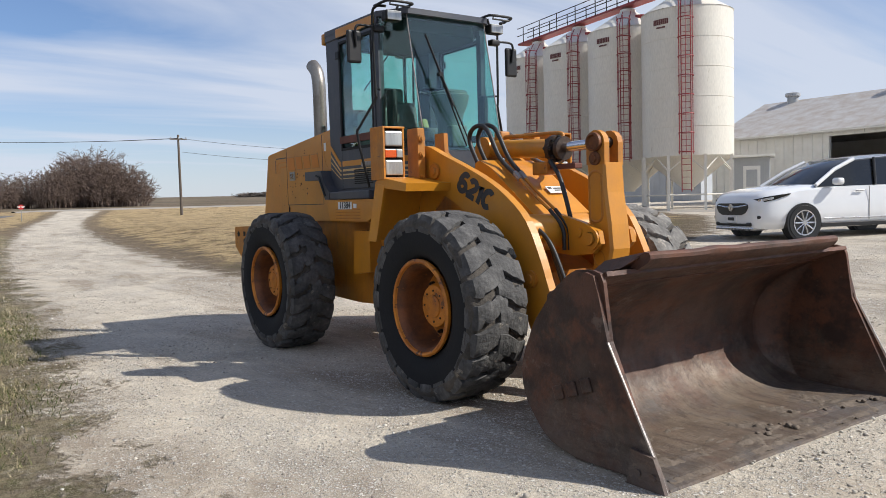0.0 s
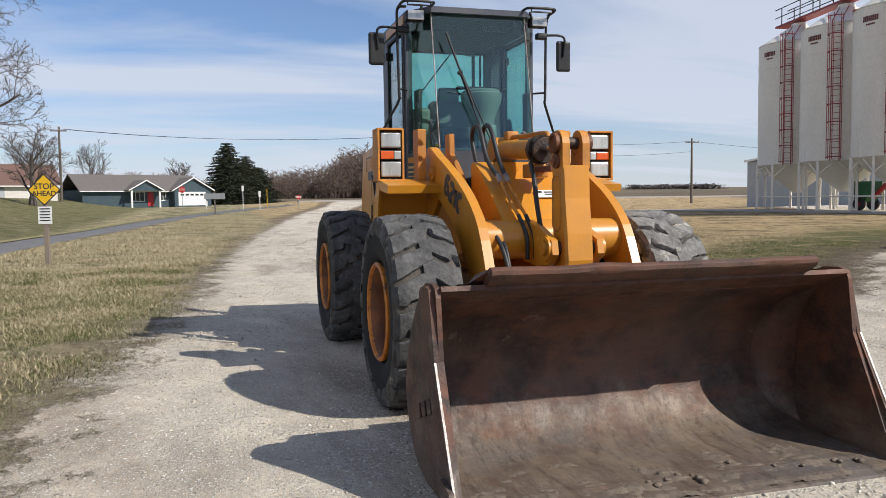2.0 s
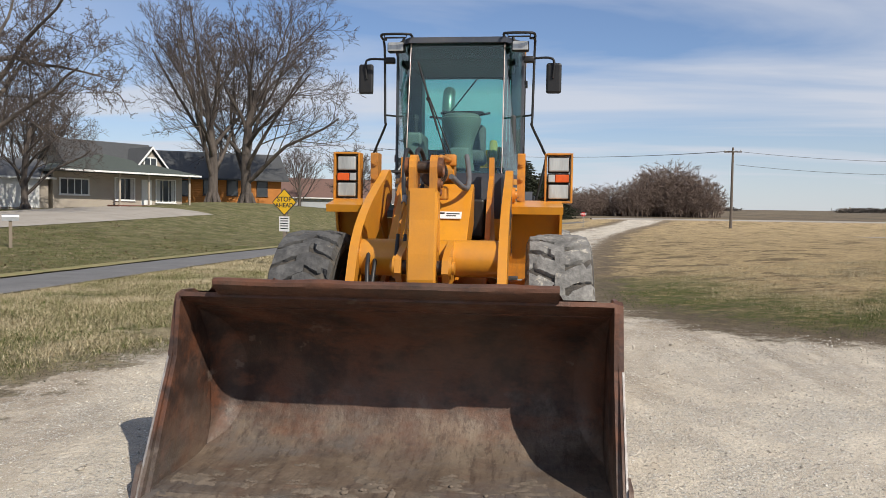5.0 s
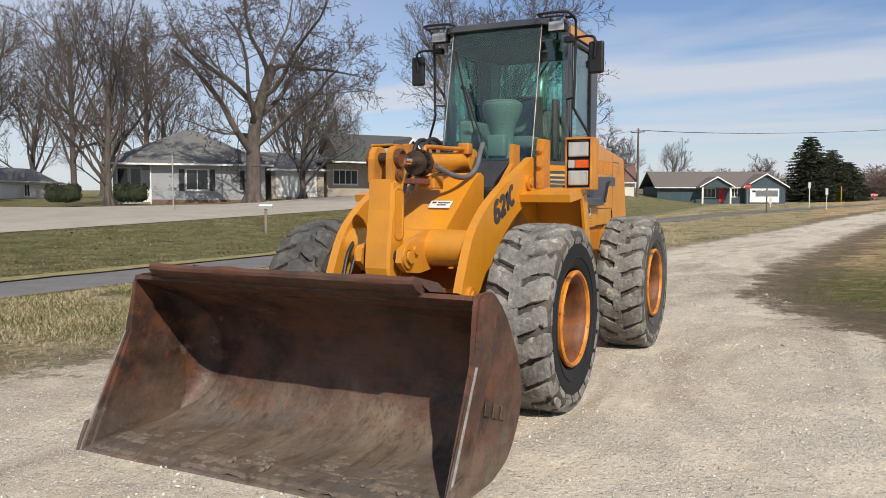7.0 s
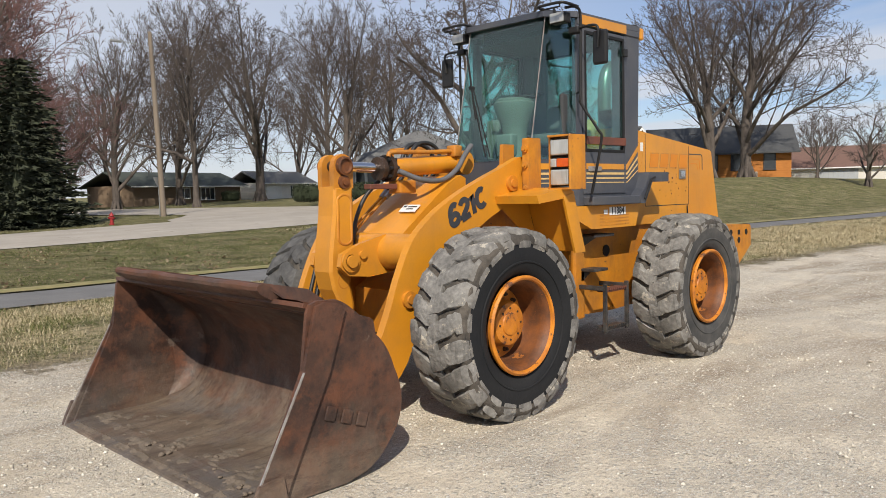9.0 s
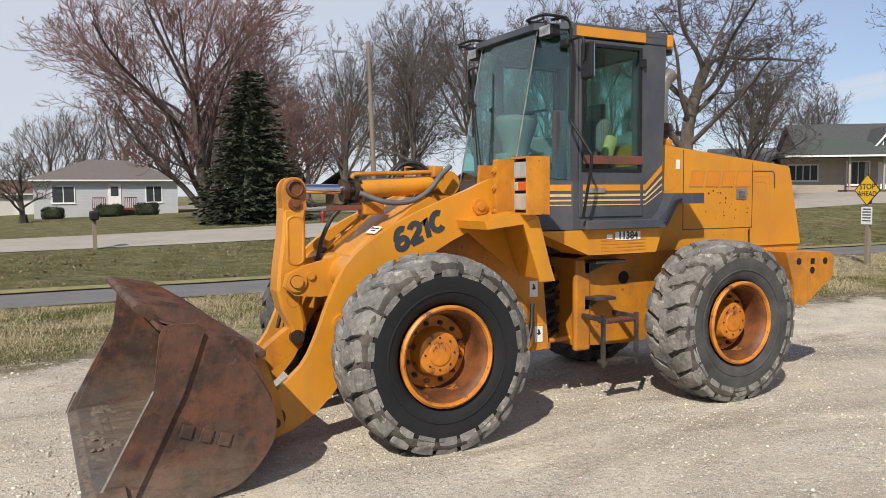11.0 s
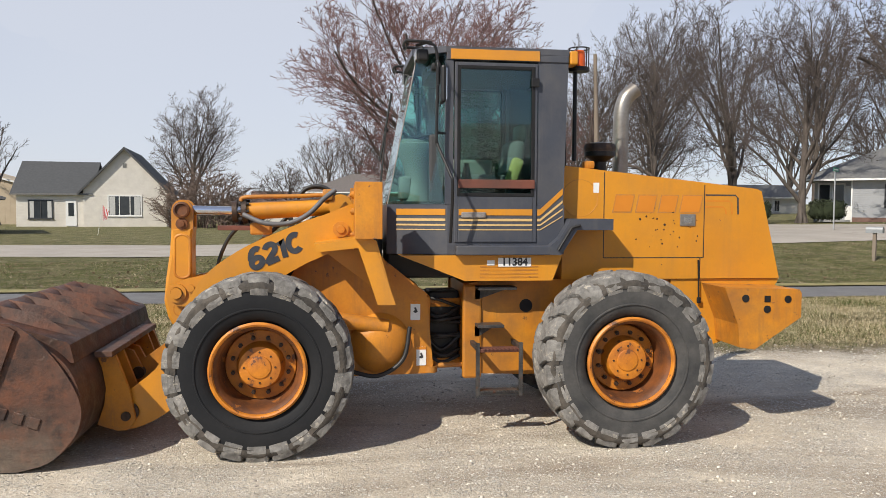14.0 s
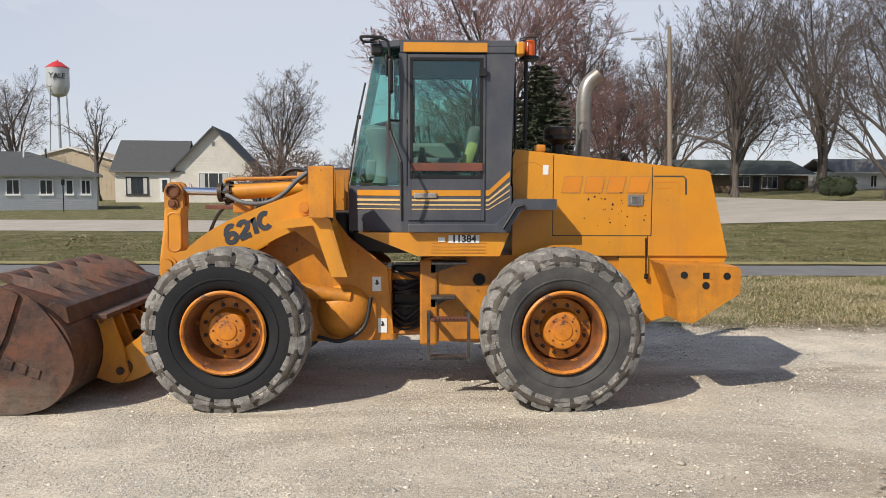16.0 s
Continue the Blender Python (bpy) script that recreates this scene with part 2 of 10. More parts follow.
def bucket_material(name, dust_top, dust):
    """Rusted steel: brown and grey clouds, scrape streaks, tan soil dust that clings to the floor."""
    m = bpy.data.materials.new(name)
    m.use_nodes = True
    n, l = m.node_tree.nodes, m.node_tree.links
    p = n["Principled BSDF"]
    co = n.new("ShaderNodeTexCoord")

    def nz(scale, detail=6, rough=0.65, stretch=(1, 1, 1)):
        mp = n.new("ShaderNodeMapping"); mp.inputs["Scale"].default_value = stretch
        l.new(co.outputs["Object"], mp.inputs["Vector"])
        t = n.new("ShaderNodeTexNoise")
        t.inputs["Scale"].default_value, t.inputs["Detail"].default_value, t.inputs["Roughness"].default_value = scale, detail, rough
        l.new(mp.outputs[0], t.inputs["Vector"])
        return t.outputs["Fac"]

    def rng(v, a, b, c=0.0, d=1.0):
        r = n.new("ShaderNodeMapRange")
        for k, x in zip(("From Min", "From Max", "To Min", "To Max"), (a, b, c, d)):
            r.inputs[k].default_value = x
        l.new(v, r.inputs["Value"])
        return r.outputs[0]

    def mix(f, a, b):
        x = n.new("ShaderNodeMixRGB")
        l.new(f, x.inputs[0])
        for k, v in ((1, a), (2, b)):
            if isinstance(v, tuple): x.inputs[k].default_value = (*v, 1)
            else: l.new(v, x.inputs[k])
        return x.outputs[0]

    def maths(op, a, b):
        x = n.new("ShaderNodeMath"); x.operation = op; x.use_clamp = op == "MULTIPLY"
        for k, v in ((0, a), (1, b)):
            if isinstance(v, float): x.inputs[k].default_value = v
            else: l.new(v, x.inputs[k])
        return x.outputs[0]

    c = mix(rng(nz(2.3, 7, 0.7), 0.42, 0.58), (0.105, 0.047, 0.029), (0.038, 0.021, 0.016))
    c = mix(rng(nz(5.5, 6, 0.7, (1, 0.5, 1)), 0.48, 0.62, 0.0, 0.75), c, (0.150, 0.056, 0.028))
    c = mix(rng(nz(16, 6, 0.7, (1, 0.25, 1)), 0.54, 0.70, 0.0, 0.55), c, (0.020, 0.014, 0.012))
    c = mix(rng(nz(1.3, 5, 0.6), 0.50, 0.62, 0.0, 0.30), c, (0.130, 0.092, 0.070))
    c = mix(rng(nz(3.4, 5, 0.7), 0.63, 0.67, 0.0, 0.5), c, (0.19, 0.145, 0.115))
    sp = n.new("ShaderNodeSeparateXYZ"); l.new(co.outputs["Object"], sp.inputs[0])
    reach = maths("ADD", sp.outputs["Z"], rng(nz(3.0, 6, 0.7), 0.3, 0.7, -0.16, 0.16))
    d = rng(reach, dust_top, dust_top * 0.2, 0.0, dust)
    soil = mix(rng(nz(3.2, 7, 0.7, (0.5, 1.0, 1)), 0.36, 0.64), (0.215, 0.168, 0.125), (0.105, 0.080, 0.061))
    soil = mix(rng(nz(1.5, 7, 0.72, (1, 0.6, 1)), 0.47, 0.60, 0.0, 0.75), soil, (0.125, 0.118, 0.114))
    soil = mix(rng(nz(16, 7, 0.78, (0.22, 1.5, 1)), 0.50, 0.62, 0.0, 0.75), soil, (0.056, 0.043, 0.036))
    soil = mix(rng(nz(26, 5, 0.75), 0.56, 0.66, 0.0, 0.6), soil, (0.25, 0.20, 0.15))
    c = mix(d, c, soil)
    l.new(c, p.inputs["Base Color"])
    l.new(rng(nz(6), 0.3, 0.7, 0.42, 0.74), p.inputs["Roughness"])
    p.inputs["Metallic"].default_value = 0.15
    b = n.new("ShaderNodeBump"); b.inputs["Strength"].default_value = 0.55; b.inputs["Distance"].default_value = 0.01
    l.new(nz(32, 5, 0.7), b.inputs["Height"]); l.new(b.outputs[0], p.inputs["Normal"])
    return m


BUCKET = bucket_material("rusted_bucket_steel", 0.34, 0.9)
BUCKET_OUT = bucket_material("rusted_bucket_side", 0.42, 0.62)

BUCKET_EDGE = material("bright_worn_steel_edge", (0.42, 0.40, 0.38), (0.17, 0.12, 0.09), 9, 0.8, 0.42, 0.5, 0.2, 60)
MUD = material("dried_mud", (0.16, 0.125, 0.095), (0.10, 0.08, 0.06), 12, 0.8, 0.95, 0, 0.6, 50)
CHROME = material("chrome_rod", (0.72, 0.72, 0.74), (0.6, 0.6, 0.62), 5, 0.3, 0.12, 1.0, grain=0.04)
HOSE = material("black_hydraulic_hose", (0.014, 0.014, 0.015), (0.03, 0.03, 0.03), 12, 0.6, 0.5, 0, 0.1, 90)
HOSE_GREY = material("dusty_hydraulic_hose", (0.12, 0.12, 0.125), (0.07, 0.07, 0.07), 12, 0.6, 0.6, 0, 0.1, 90)
GREASY = material("greasy_rusty_joint", (0.07, 0.04, 0.025), (0.025, 0.018, 0.014), 12, 0.9, 0.5, 0.3, 0.5, 60)
STAINLESS = material("heat_stained_exhaust", (0.36, 0.34, 0.31), (0.24, 0.21, 0.18), 3, 0.8, 0.38, 0.7, 0.1, 40)
LENS = material("headlight_lens", (0.52, 0.52, 0.49), (0.28, 0.28, 0.27), 9, 0.9, 0.14, 0.4, 0.3, 70, stretch=(1, 1, 0.15), grain=0.04)
AMBER = material("amber_lens", (0.62, 0.10, 0.012), (0.5, 0.07, 0.01), 18, 0.7, 0.2, 0, 0.2, 70, grain=0.04)
WHITE_LABEL = material("white_sticker", (0.74, 0.74, 0.72), (0.62, 0.61, 0.58), 12, 0.6, 0.5, grain=0.04)
BLACK_INK = material("black_lettering", (0.02, 0.02, 0.022), (0.04, 0.04, 0.04), 10, 0.6, 0.5)
DARK_INK = material("dark_blue_grey_lettering", (0.03, 0.034, 0.042), (0.05, 0.055, 0.065), 10, 0.6, 0.5)
CREAM_LINE = material("pale_stripe", (0.62, 0.42, 0.18), (0.55, 0.36, 0.15), 6, 0.5, 0.5)
YELLOW_VEST = material("yellow_cloth", (0.40, 0.37, 0.14), (0.30, 0.27, 0.09), 14, 0.6, 0.85)
CAB_PLASTIC = material("grey_green_cab_plastic", (0.155, 0.185, 0.165), (0.12, 0.142, 0.128), 6, 0.5, 0.6)
CAB_DARK = material("dark_cab_interior", (0.035, 0.037, 0.04), (0.05, 0.05, 0.05), 6, 0.5, 0.7)
SEAT_CLOTH = material("grey_seat_cloth", (0.13, 0.14, 0.14), (0.08, 0.085, 0.085), 16, 0.7, 0.9, 0, 0.2, 120)
GLASS = glass_material("green_tinted_glass", (0.70, 0.90, 0.86))
HOUSE_GLASS = material("dark_window_pane", (0.03, 0.036, 0.042), (0.05, 0.056, 0.06), 2, 0.6, 0.06, 0, 0)
MIRROR = material("mirror_glass", (0.8, 0.8, 0.8), (0.78, 0.78, 0.8), 3, 0.3, 0.03, 1.0, grain=0.04)


# ---- mesh helpers ----
def finish(name, bm, mat, parent=None, label="", smooth=None):
    me = bpy.data.meshes.new(name)
    bmesh.ops.recalc_face_normals(bm, faces=bm.faces)
    bm.to_mesh(me)
    bm.free()
    for mm in (mat if isinstance(mat, (list, tuple)) else [mat]):
        me.materials.append(mm)
    if smooth is not None:
        me.polygons.foreach_set("use_smooth", [True] * len(me.polygons))
        me.set_sharp_from_angle(angle=radians(smooth))
    ob = new(name, me)
    if parent:
        ob.parent = parent
    if label:
        tagged(ob, label)
    return ob


def part(name, bm, mat, parent, label="", smooth=None):
    return finish(name, bm, mat, parent, label, smooth)


def thing(name, label, category, at=(0, 0, 0), yaw=0.0, group="", kind=""):
    ob = new(name)
    ob.empty_display_size = 0.2
    ob.matrix_world = pose(*at, 0, 0, yaw)
    return tagged(ob, label, category, group, kind)


def bevel_new(bm, before, width, segments=2):
    if width <= 0:
        return
    edges = [e for e in bm.edges if e not in before and len(e.link_faces) == 2 and e.calc_face_angle(0) > 0.5]
    bmesh.ops.bevel(bm, geom=edges, offset=width, segments=segments, affect="EDGES", profile=0.5, clamp_overlap=True)


def box(bm, lo, hi, bevel=0.0, turn=None, segments=2):
    before = set(bm.edges)
    m = Matrix.Translation([(a + b) / 2 for a, b in zip(lo, hi)])
    if turn is not None:
        m = m @ turn
    m = m @ Matrix.Diagonal([abs(b - a) for a, b in zip(lo, hi)] + [1])
    bmesh.ops.create_cube(bm, size=1, matrix=m)
    bevel_new(bm, before, bevel, segments)
    return bm


def prism(bm, outline, a, b, bevel=0.0, axis="y", segments=1, taper=None):
    """An outline in two coordinates, extruded along the third axis from a to b."""
    before = set(bm.edges)
    def place(u, v, w):
        return {"y": (u, w, v), "x": (w, u, v), "z": (u, v, w)}[axis]
    ends = []
    for w in (a, b):
        k = 1.0 if taper is None or w == a else taper
        cu = sum(p[0] for p in outline) / len(outline)
        cv = sum(p[1] for p in outline) / len(outline)
        ends.append([bm.verts.new(place(cu + (u - cu) * k, cv + (v - cv) * k, w)) for u, v in outline])
    n = len(outline)
    bm.faces.new(ends[0]); bm.faces.new(ends[1][::-1])
    for i in range(n):
        j = (i + 1) % n
        bm.faces.new((ends[0][i], ends[1][i], ends[1][j], ends[0][j]))
    bevel_new(bm, before, bevel, segments)
    return bm


def tube(bm, points, radius, sides=10, caps=True):
    pts = [Vector(p) for p in points]
    n = len(pts)
    rs = radius if isinstance(radius, (list, tuple)) else [radius] * n
    rings, up = [], None
    for i, p in enumerate(pts):
        d = (pts[min(i + 1, n - 1)] - pts[max(i - 1, 0)]).normalized()
        if up is None:
            up = d.orthogonal().normalized()
        up = (up - d * up.dot(d))
        up = up.normalized() if up.length > 1e-6 else d.orthogonal().normalized()
        side = d.cross(up)
        rings.append([bm.verts.new(p + rs[i] * (math.cos(2 * math.pi * k / sides) * up + math.sin(2 * math.pi * k / sides) * side)) for k in range(sides)])
    for a, b in zip(rings, rings[1:]):
        for k in range(sides):
            bm.faces.new((a[k], a[(k + 1) % sides], b[(k + 1) % sides], b[k]))
    if caps:
        bm.faces.new(rings[0][::-1]); bm.faces.new(rings[-1])
    return bm


def arc_points(points, steps=5):
    """A smooth curve through the given points."""
    pts = [Vector(p) for p in points]
    pts = [pts[0] * 2 - pts[1]] + pts + [pts[-1] * 2 - pts[-2]]
    out = []
    for i in range(1, len(pts) - 2):
        p0, p1, p2, p3 = pts[i - 1:i + 3]
        for s in range(steps):
            t = s / steps
            out.append(0.5 * (2 * p1 + (p2 - p0) * t + (2 * p0 - 5 * p1 + 4 * p2 - p3) * t * t + (3 * p1 - p0 - 3 * p2 + p3) * t ** 3))
    out.append(pts[-2])
    return out


def lathe(bm, profile, centre, axis="y", seg=48, closed=False, caps=True):
    """A profile of (radius, height) turned round an axis through centre."""
    cx, cy, cz = centre
    rings = []
    for r, h in profile:
        ring = []
        for k in range(seg):
            a = 2 * math.pi * k / seg
            u, v = r * math.cos(a), r * math.sin(a)
            ring.append(bm.verts.new({"y": (cx + u, cy + h, cz + v), "x": (cx + h, cy + u, cz + v), "z": (cx + u, cy + v, cz + h)}[axis]))
        rings.append(ring)
    pairs = list(zip(rings, rings[1:])) + ([(rings[-1], rings[0])] if closed else [])
    for a, b in pairs:
        for k in range(seg):
            bm.faces.new((a[k], a[(k + 1) % seg], b[(k + 1) % seg], b[k]))
    if not closed and caps:
        if profile[0][0] > 1e-4:
            bm.faces.new(rings[0][::-1])
        if profile[-1][0] > 1e-4:
            bm.faces.new(rings[-1])
    bmesh.ops.remove_doubles(bm, verts=bm.verts[:], dist=1e-6)
    return bm


def disc(bm, centre, r, depth, axis="y", seg=20):
    return lathe(bm, [(r, -depth / 2), (r, depth / 2)], centre, axis, seg)


def letters(name, text, size, m, mat, parent, depth=0.003, bold=0.0):
    cu = bpy.data.curves.new(name, "FONT")
    cu.body, cu.size, cu.extrude, cu.offset, cu.align_x, cu.align_y = text, size, depth, bold, "CENTER", "CENTER"
    tmp = new(name + "_tmp", cu)
    bpy.context.view_layer.update()
    me = bpy.data.meshes.new_from_object(tmp.evaluated_get(bpy.context.evaluated_depsgraph_get()))
    bpy.data.objects.remove(tmp)
    bpy.data.curves.remove(cu)
    me.name = name
    me.transform(m)
    me.materials.clear()
    me.materials.append(mat)
    ob = new(name, me)
    if parent:
        ob.parent = parent
    return ob


def step(a, b, x):
    u = min(max((x - a) / (b - a), 0.0), 1.0)
    return u * u * (3 - 2 * u)


def terrain(x, y):
    """The height of the ground."""
    road = step(-11, -24, y) * 0.030 * min(max(8 - x, 0), 46)
    yard = (0.42 * step(1.8, 10, y) + 0.010 * min(max(y - 10, 0), 40)) * (1 - step(-34, -62, x))
    west = 0.0145 * max(-x - 38, 0)
    mound = 0.75 * math.exp(-((x + 62) / 20) ** 2 - ((y + 27) / 7) ** 2)
    bank = 0.38 * step(-90, -108, x) * step(4, 12, y)
    return road + yard + west + mound + bank


def drive_centre(x):
    u = max(-x - 10, 0)
    return -0.4 + 0.08 * u + 0.0011 * u * u


def path_centre(x):
    return -9.3 + 0.0022 * max(-x - 12, 0) ** 2


# ---- ground ----
YARD = [(-10, 1.6), (-6.5, 1.7), (-3.4, 2.9), (-1.9, 4.4), (-1.5, 5.8), (-4.2, 9), (-7.2, 14.2), (-13, 22), (-20, 26.5), (-32, 31), (-46, 40), (-50, 75), (60, 75), (60, -3.6), (20, -3.6), (3, -3.5), (1, -3.5), (-0.6, -3.2), (-3, -2.95), (-6, -2.6), (-10, -2.4)]
DRIVE = [(x, drive_centre(x) + 2.0) for x in range(-9, -114, -6)] + [(x, drive_centre(x) - 2.0 - 0.05 * max(-x - 80, 0)) for x in range(-111, -8, 6)]


def signed_distance(poly, P):
    """Distance of the points P to a polygon's edge, positive inside."""
    poly = np.array(poly, float)
    d = np.full(len(P), 1e9)
    inside = np.zeros(len(P), bool)
    for a, b in zip(poly, np.roll(poly, -1, 0)):
        e = b - a
        t = np.clip(((P - a) @ e) / (e @ e), 0, 1)
        d = np.minimum(d, np.hypot(*(P - a - t[:, None] * e).T))
        cross = (a[1] > P[:, 1]) != (b[1] > P[:, 1])
        with np.errstate(divide="ignore", invalid="ignore"):
            xi = (b[0] - a[0]) * (P[:, 1] - a[1]) / (b[1] - a[1]) + a[0]
        inside ^= cross & (P[:, 0] < xi)
    return np.where(inside, d, -d)


def axis_steps(lo, fine_lo, fine_hi, hi, fine, grow):
    mid = list(np.arange(fine_lo, fine_hi + 1e-6, fine))
    right, s = [mid[-1]], fine
    while right[-1] < hi:
        s *= grow; right.append(right[-1] + s)
    left, s = [mid[0]], fine
    while left[-1] > lo:
        s *= grow; left.append(left[-1] - s)
    return left[:0:-1] + mid + right[1:]


gx = axis_steps(-1600, -16, 8, 1600, 0.3, 1.10)
gy = axis_steps(-1600, -12, 9, 1600, 0.3, 1.10)
GX, GY = np.meshgrid(gx, gy)
P2 = np.stack([GX.ravel(), GY.ravel()], 1)
sd = np.maximum(signed_distance(YARD, P2), signed_distance(DRIVE, P2))
Z = np.array([terrain(x, y) for x, y in P2])
rel = np.array([0.012 * noise.noise(Vector((x * 1.3, y * 1.3, 0))) + 0.02 * noise.noise(Vector((x * 0.35, y * 0.35, 3))) for x, y in P2])
Z = Z + rel * np.clip(np.hypot(P2[:, 0], P2[:, 1]) / 3 - 0.6, 0.15, 1.0)
# two shallow ruts along the drive
for off in (-0.85, 0.85):
    dd = P2[:, 1] - np.array([drive_centre(x) for x in P2[:, 0]]) - off
    Z -= 0.02 * np.exp(-(dd / 0.3) ** 2) * (P2[:, 0] < -4)
nx, ny = len(gx), len(gy)
idx = np.arange(nx * ny).reshape(ny, nx)
quads = np.stack([idx[:-1, :-1], idx[:-1, 1:], idx[1:, 1:], idx[1:, :-1]], -1).reshape(-1, 4)
me = bpy.data.meshes.new("ground")
me.from_pydata(np.column_stack([P2, Z]).tolist(), [], quads.tolist())
at = me.attributes.new("gravel", "FLOAT", "POINT")
at.data.foreach_set("value", np.clip(sd, -6, 6).astype(np.float32))
far_field = np.clip((-P2[:, 0] - 116) / 6, 0, 1) * (P2[:, 1] > -40) + np.clip((P2[:, 1] - 78) / 6, 0, 1)
ff = me.attributes.new("field", "FLOAT", "POINT")
ff.data.foreach_set("value", np.clip(np.maximum(far_field, np.clip((-P2[:, 0] - 116) / 6, 0, 1) * (P2[:, 1] > 32)), 0, 1).astype(np.float32))
me.polygons.foreach_set("use_smooth", [True] * len(me.polygons))


def ground_material():
    m = bpy.data.materials.new("gravel_and_dormant_grass")
    m.use_nodes = True
    n, l = m.node_tree.nodes, m.node_tree.links
    p = n["Principled BSDF"]
    co = n.new("ShaderNodeTexCoord")

    def nz(scale, detail=5, rough=0.6, dist=0.0):
        t = n.new("ShaderNodeTexNoise")
        t.inputs["Scale"].default_value, t.inputs["Detail"].default_value, t.inputs["Roughness"].default_value, t.inputs["Distortion"].default_value = scale, detail, rough, dist
        l.new(co.outputs["Object"], t.inputs["Vector"])
        return t.outputs["Fac"]

    def rng(v, a, b, c=0.0, d=1.0):
        r = n.new("ShaderNodeMapRange")
        for k, x in zip(("From Min", "From Max", "To Min", "To Max"), (a, b, c, d)):
            r.inputs[k].default_value = x
        l.new(v, r.inputs["Value"])
        return r.outputs[0]

    def mix(f, a, b, mode="MIX"):
        x = n.new("ShaderNodeMixRGB"); x.blend_type = mode
        if isinstance(f, float): x.inputs[0].default_value = f
        else: l.new(f, x.inputs[0])
        for k, v in ((1, a), (2, b)):
            if isinstance(v, tuple): x.inputs[k].default_value = (*v, 1)
            else: l.new(v, x.inputs[k])
        return x.outputs[0]

    def math2(op, a, b):
        x = n.new("ShaderNodeMath"); x.operation = op
        for k, v in ((0, a), (1, b)):
            if isinstance(v, float): x.inputs[k].default_value = v
            else: l.new(v, x.inputs[k])
        return x.outputs[0]

    # packed limestone fines with chips that lie in drifts
    def chips(scale, lo, hi):
        v = n.new("ShaderNodeTexVoronoi"); v.inputs["Scale"].default_value = scale
        wob = n.new("ShaderNodeMixRGB"); wob.blend_type = "ADD"; wob.inputs[0].default_value = 1.2 / scale
        wn_ = n.new("ShaderNodeTexNoise"); wn_.inputs["Scale"].default_value = scale * 1.3
        l.new(co.outputs["Object"], wn_.inputs["Vector"])
        l.new(co.outputs["Object"], wob.inputs[1]); l.new(wn_.outputs["Color"], wob.inputs[2])
        l.new(wob.outputs[0], v.inputs["Vector"])
        sep_ = n.new("ShaderNodeSeparateColor"); l.new(v.outputs["Color"], sep_.inputs[0])
        here = math2("GREATER_THAN", math2("ADD", sep_.outputs[0], drift), 1.0)
        body = rng(v.outputs["Distance"], hi, lo)
        return math2("MULTIPLY", here, body), sep_.outputs[1], sep_.outputs[2]
    drift = rng(nz(1.1, 7, 0.70, 0.3), 0.40, 0.64, 0.10, 0.86)
    c1, tone1, _ = chips(34, 0.30, 0.46)
    c2, tone2, _ = chips(78, 0.30, 0.50)
    c3, tone3, _ = chips(160, 0.30, 0.50)
    fines = mix(rng(nz(2.2, 7, 0.68), 0.36, 0.64), (0.80, 0.71, 0.56), (0.56, 0.475, 0.36))
    fines = mix(rng(nz(38, 5, 0.75), 0.36, 0.66, 0.0, 0.8), fines, (0.30, 0.25, 0.195))
    fines = mix(rng(nz(170, 4, 0.7), 0.44, 0.66, 0.0, 0.8), fines, (0.74, 0.68, 0.58))
    fines = mix(rng(nz(0.62, 7, 0.72, 0.5), 0.48, 0.62, 0.0, 0.42), fines, (0.42, 0.35, 0.26))
    tm = n.new("ShaderNodeMapping"); tm.inputs["Scale"].default_value = (0.22, 0.75, 1); tm.inputs["Rotation"].default_value = (0, 0, radians(-8))
    l.new(co.outputs["Object"], tm.inputs["Vector"])
    tn = n.new("ShaderNodeTexNoise"); tn.inputs["Scale"].default_value, tn.inputs["Detail"].default_value, tn.inputs["Roughness"].default_value, tn.inputs["Distortion"].default_value = 1.0, 6, 0.66, 0.8
    l.new(tm.outputs[0], tn.inputs["Vector"])
    worn = rng(tn.outputs["Fac"], 0.47, 0.62, 0.0, 0.85)
    grav = mix(worn, fines, mix(rng(nz(24, 5, 0.7), 0.35, 0.65), (0.315, 0.252, 0.188), (0.245, 0.195, 0.145)))
    grav = mix(math2("MULTIPLY", c3, 0.75), grav, mix(tone3, (0.42, 0.38, 0.32), (0.80, 0.76, 0.68)))
    grav = mix(math2("MULTIPLY", c2, 0.9), grav, mix(tone2, (0.44, 0.405, 0.35), (0.82, 0.785, 0.72)))
    grav = mix(c1, grav, mix(tone1, (0.36, 0.325, 0.27), (0.82, 0.78, 0.70)))
    # dormant grass: straw thatch, green tufts, bare soil
    gcol = mix(rng(nz(0.9, 7, 0.74), 0.46, 0.54), (0.46, 0.375, 0.225), (0.125, 0.140, 0.042))
    gcol = mix(rng(nz(3.4, 6, 0.75), 0.48, 0.58, 0.0, 0.8), gcol, (0.50, 0.42, 0.265))
    gcol = mix(rng(nz(6.0, 7, 0.80), 0.52, 0.57, 0.0, 0.9), gcol, (0.075, 0.080, 0.026))
    tuft = nz(34, 6, 0.8)
    gcol = mix(rng(tuft, 0.51, 0.62, 0.0, 0.85), gcol, (0.075, 0.062, 0.034))
    gcol = mix(rng(nz(70, 4, 0.8), 0.50, 0.60, 0.0, 0.85), gcol, (0.56, 0.48, 0.32))
    soil = (0.135, 0.10, 0.07)
    gcol = mix(rng(nz(1.7, 6, 0.7), 0.60, 0.70, 0.0, 0.7), gcol, soil)
    # far side of the path is greener
    sp = n.new("ShaderNodeSeparateXYZ")
    l.new(co.outputs["Object"], sp.inputs[0])
    green = rng(sp.outputs["Y"], -9.0, -11.0)
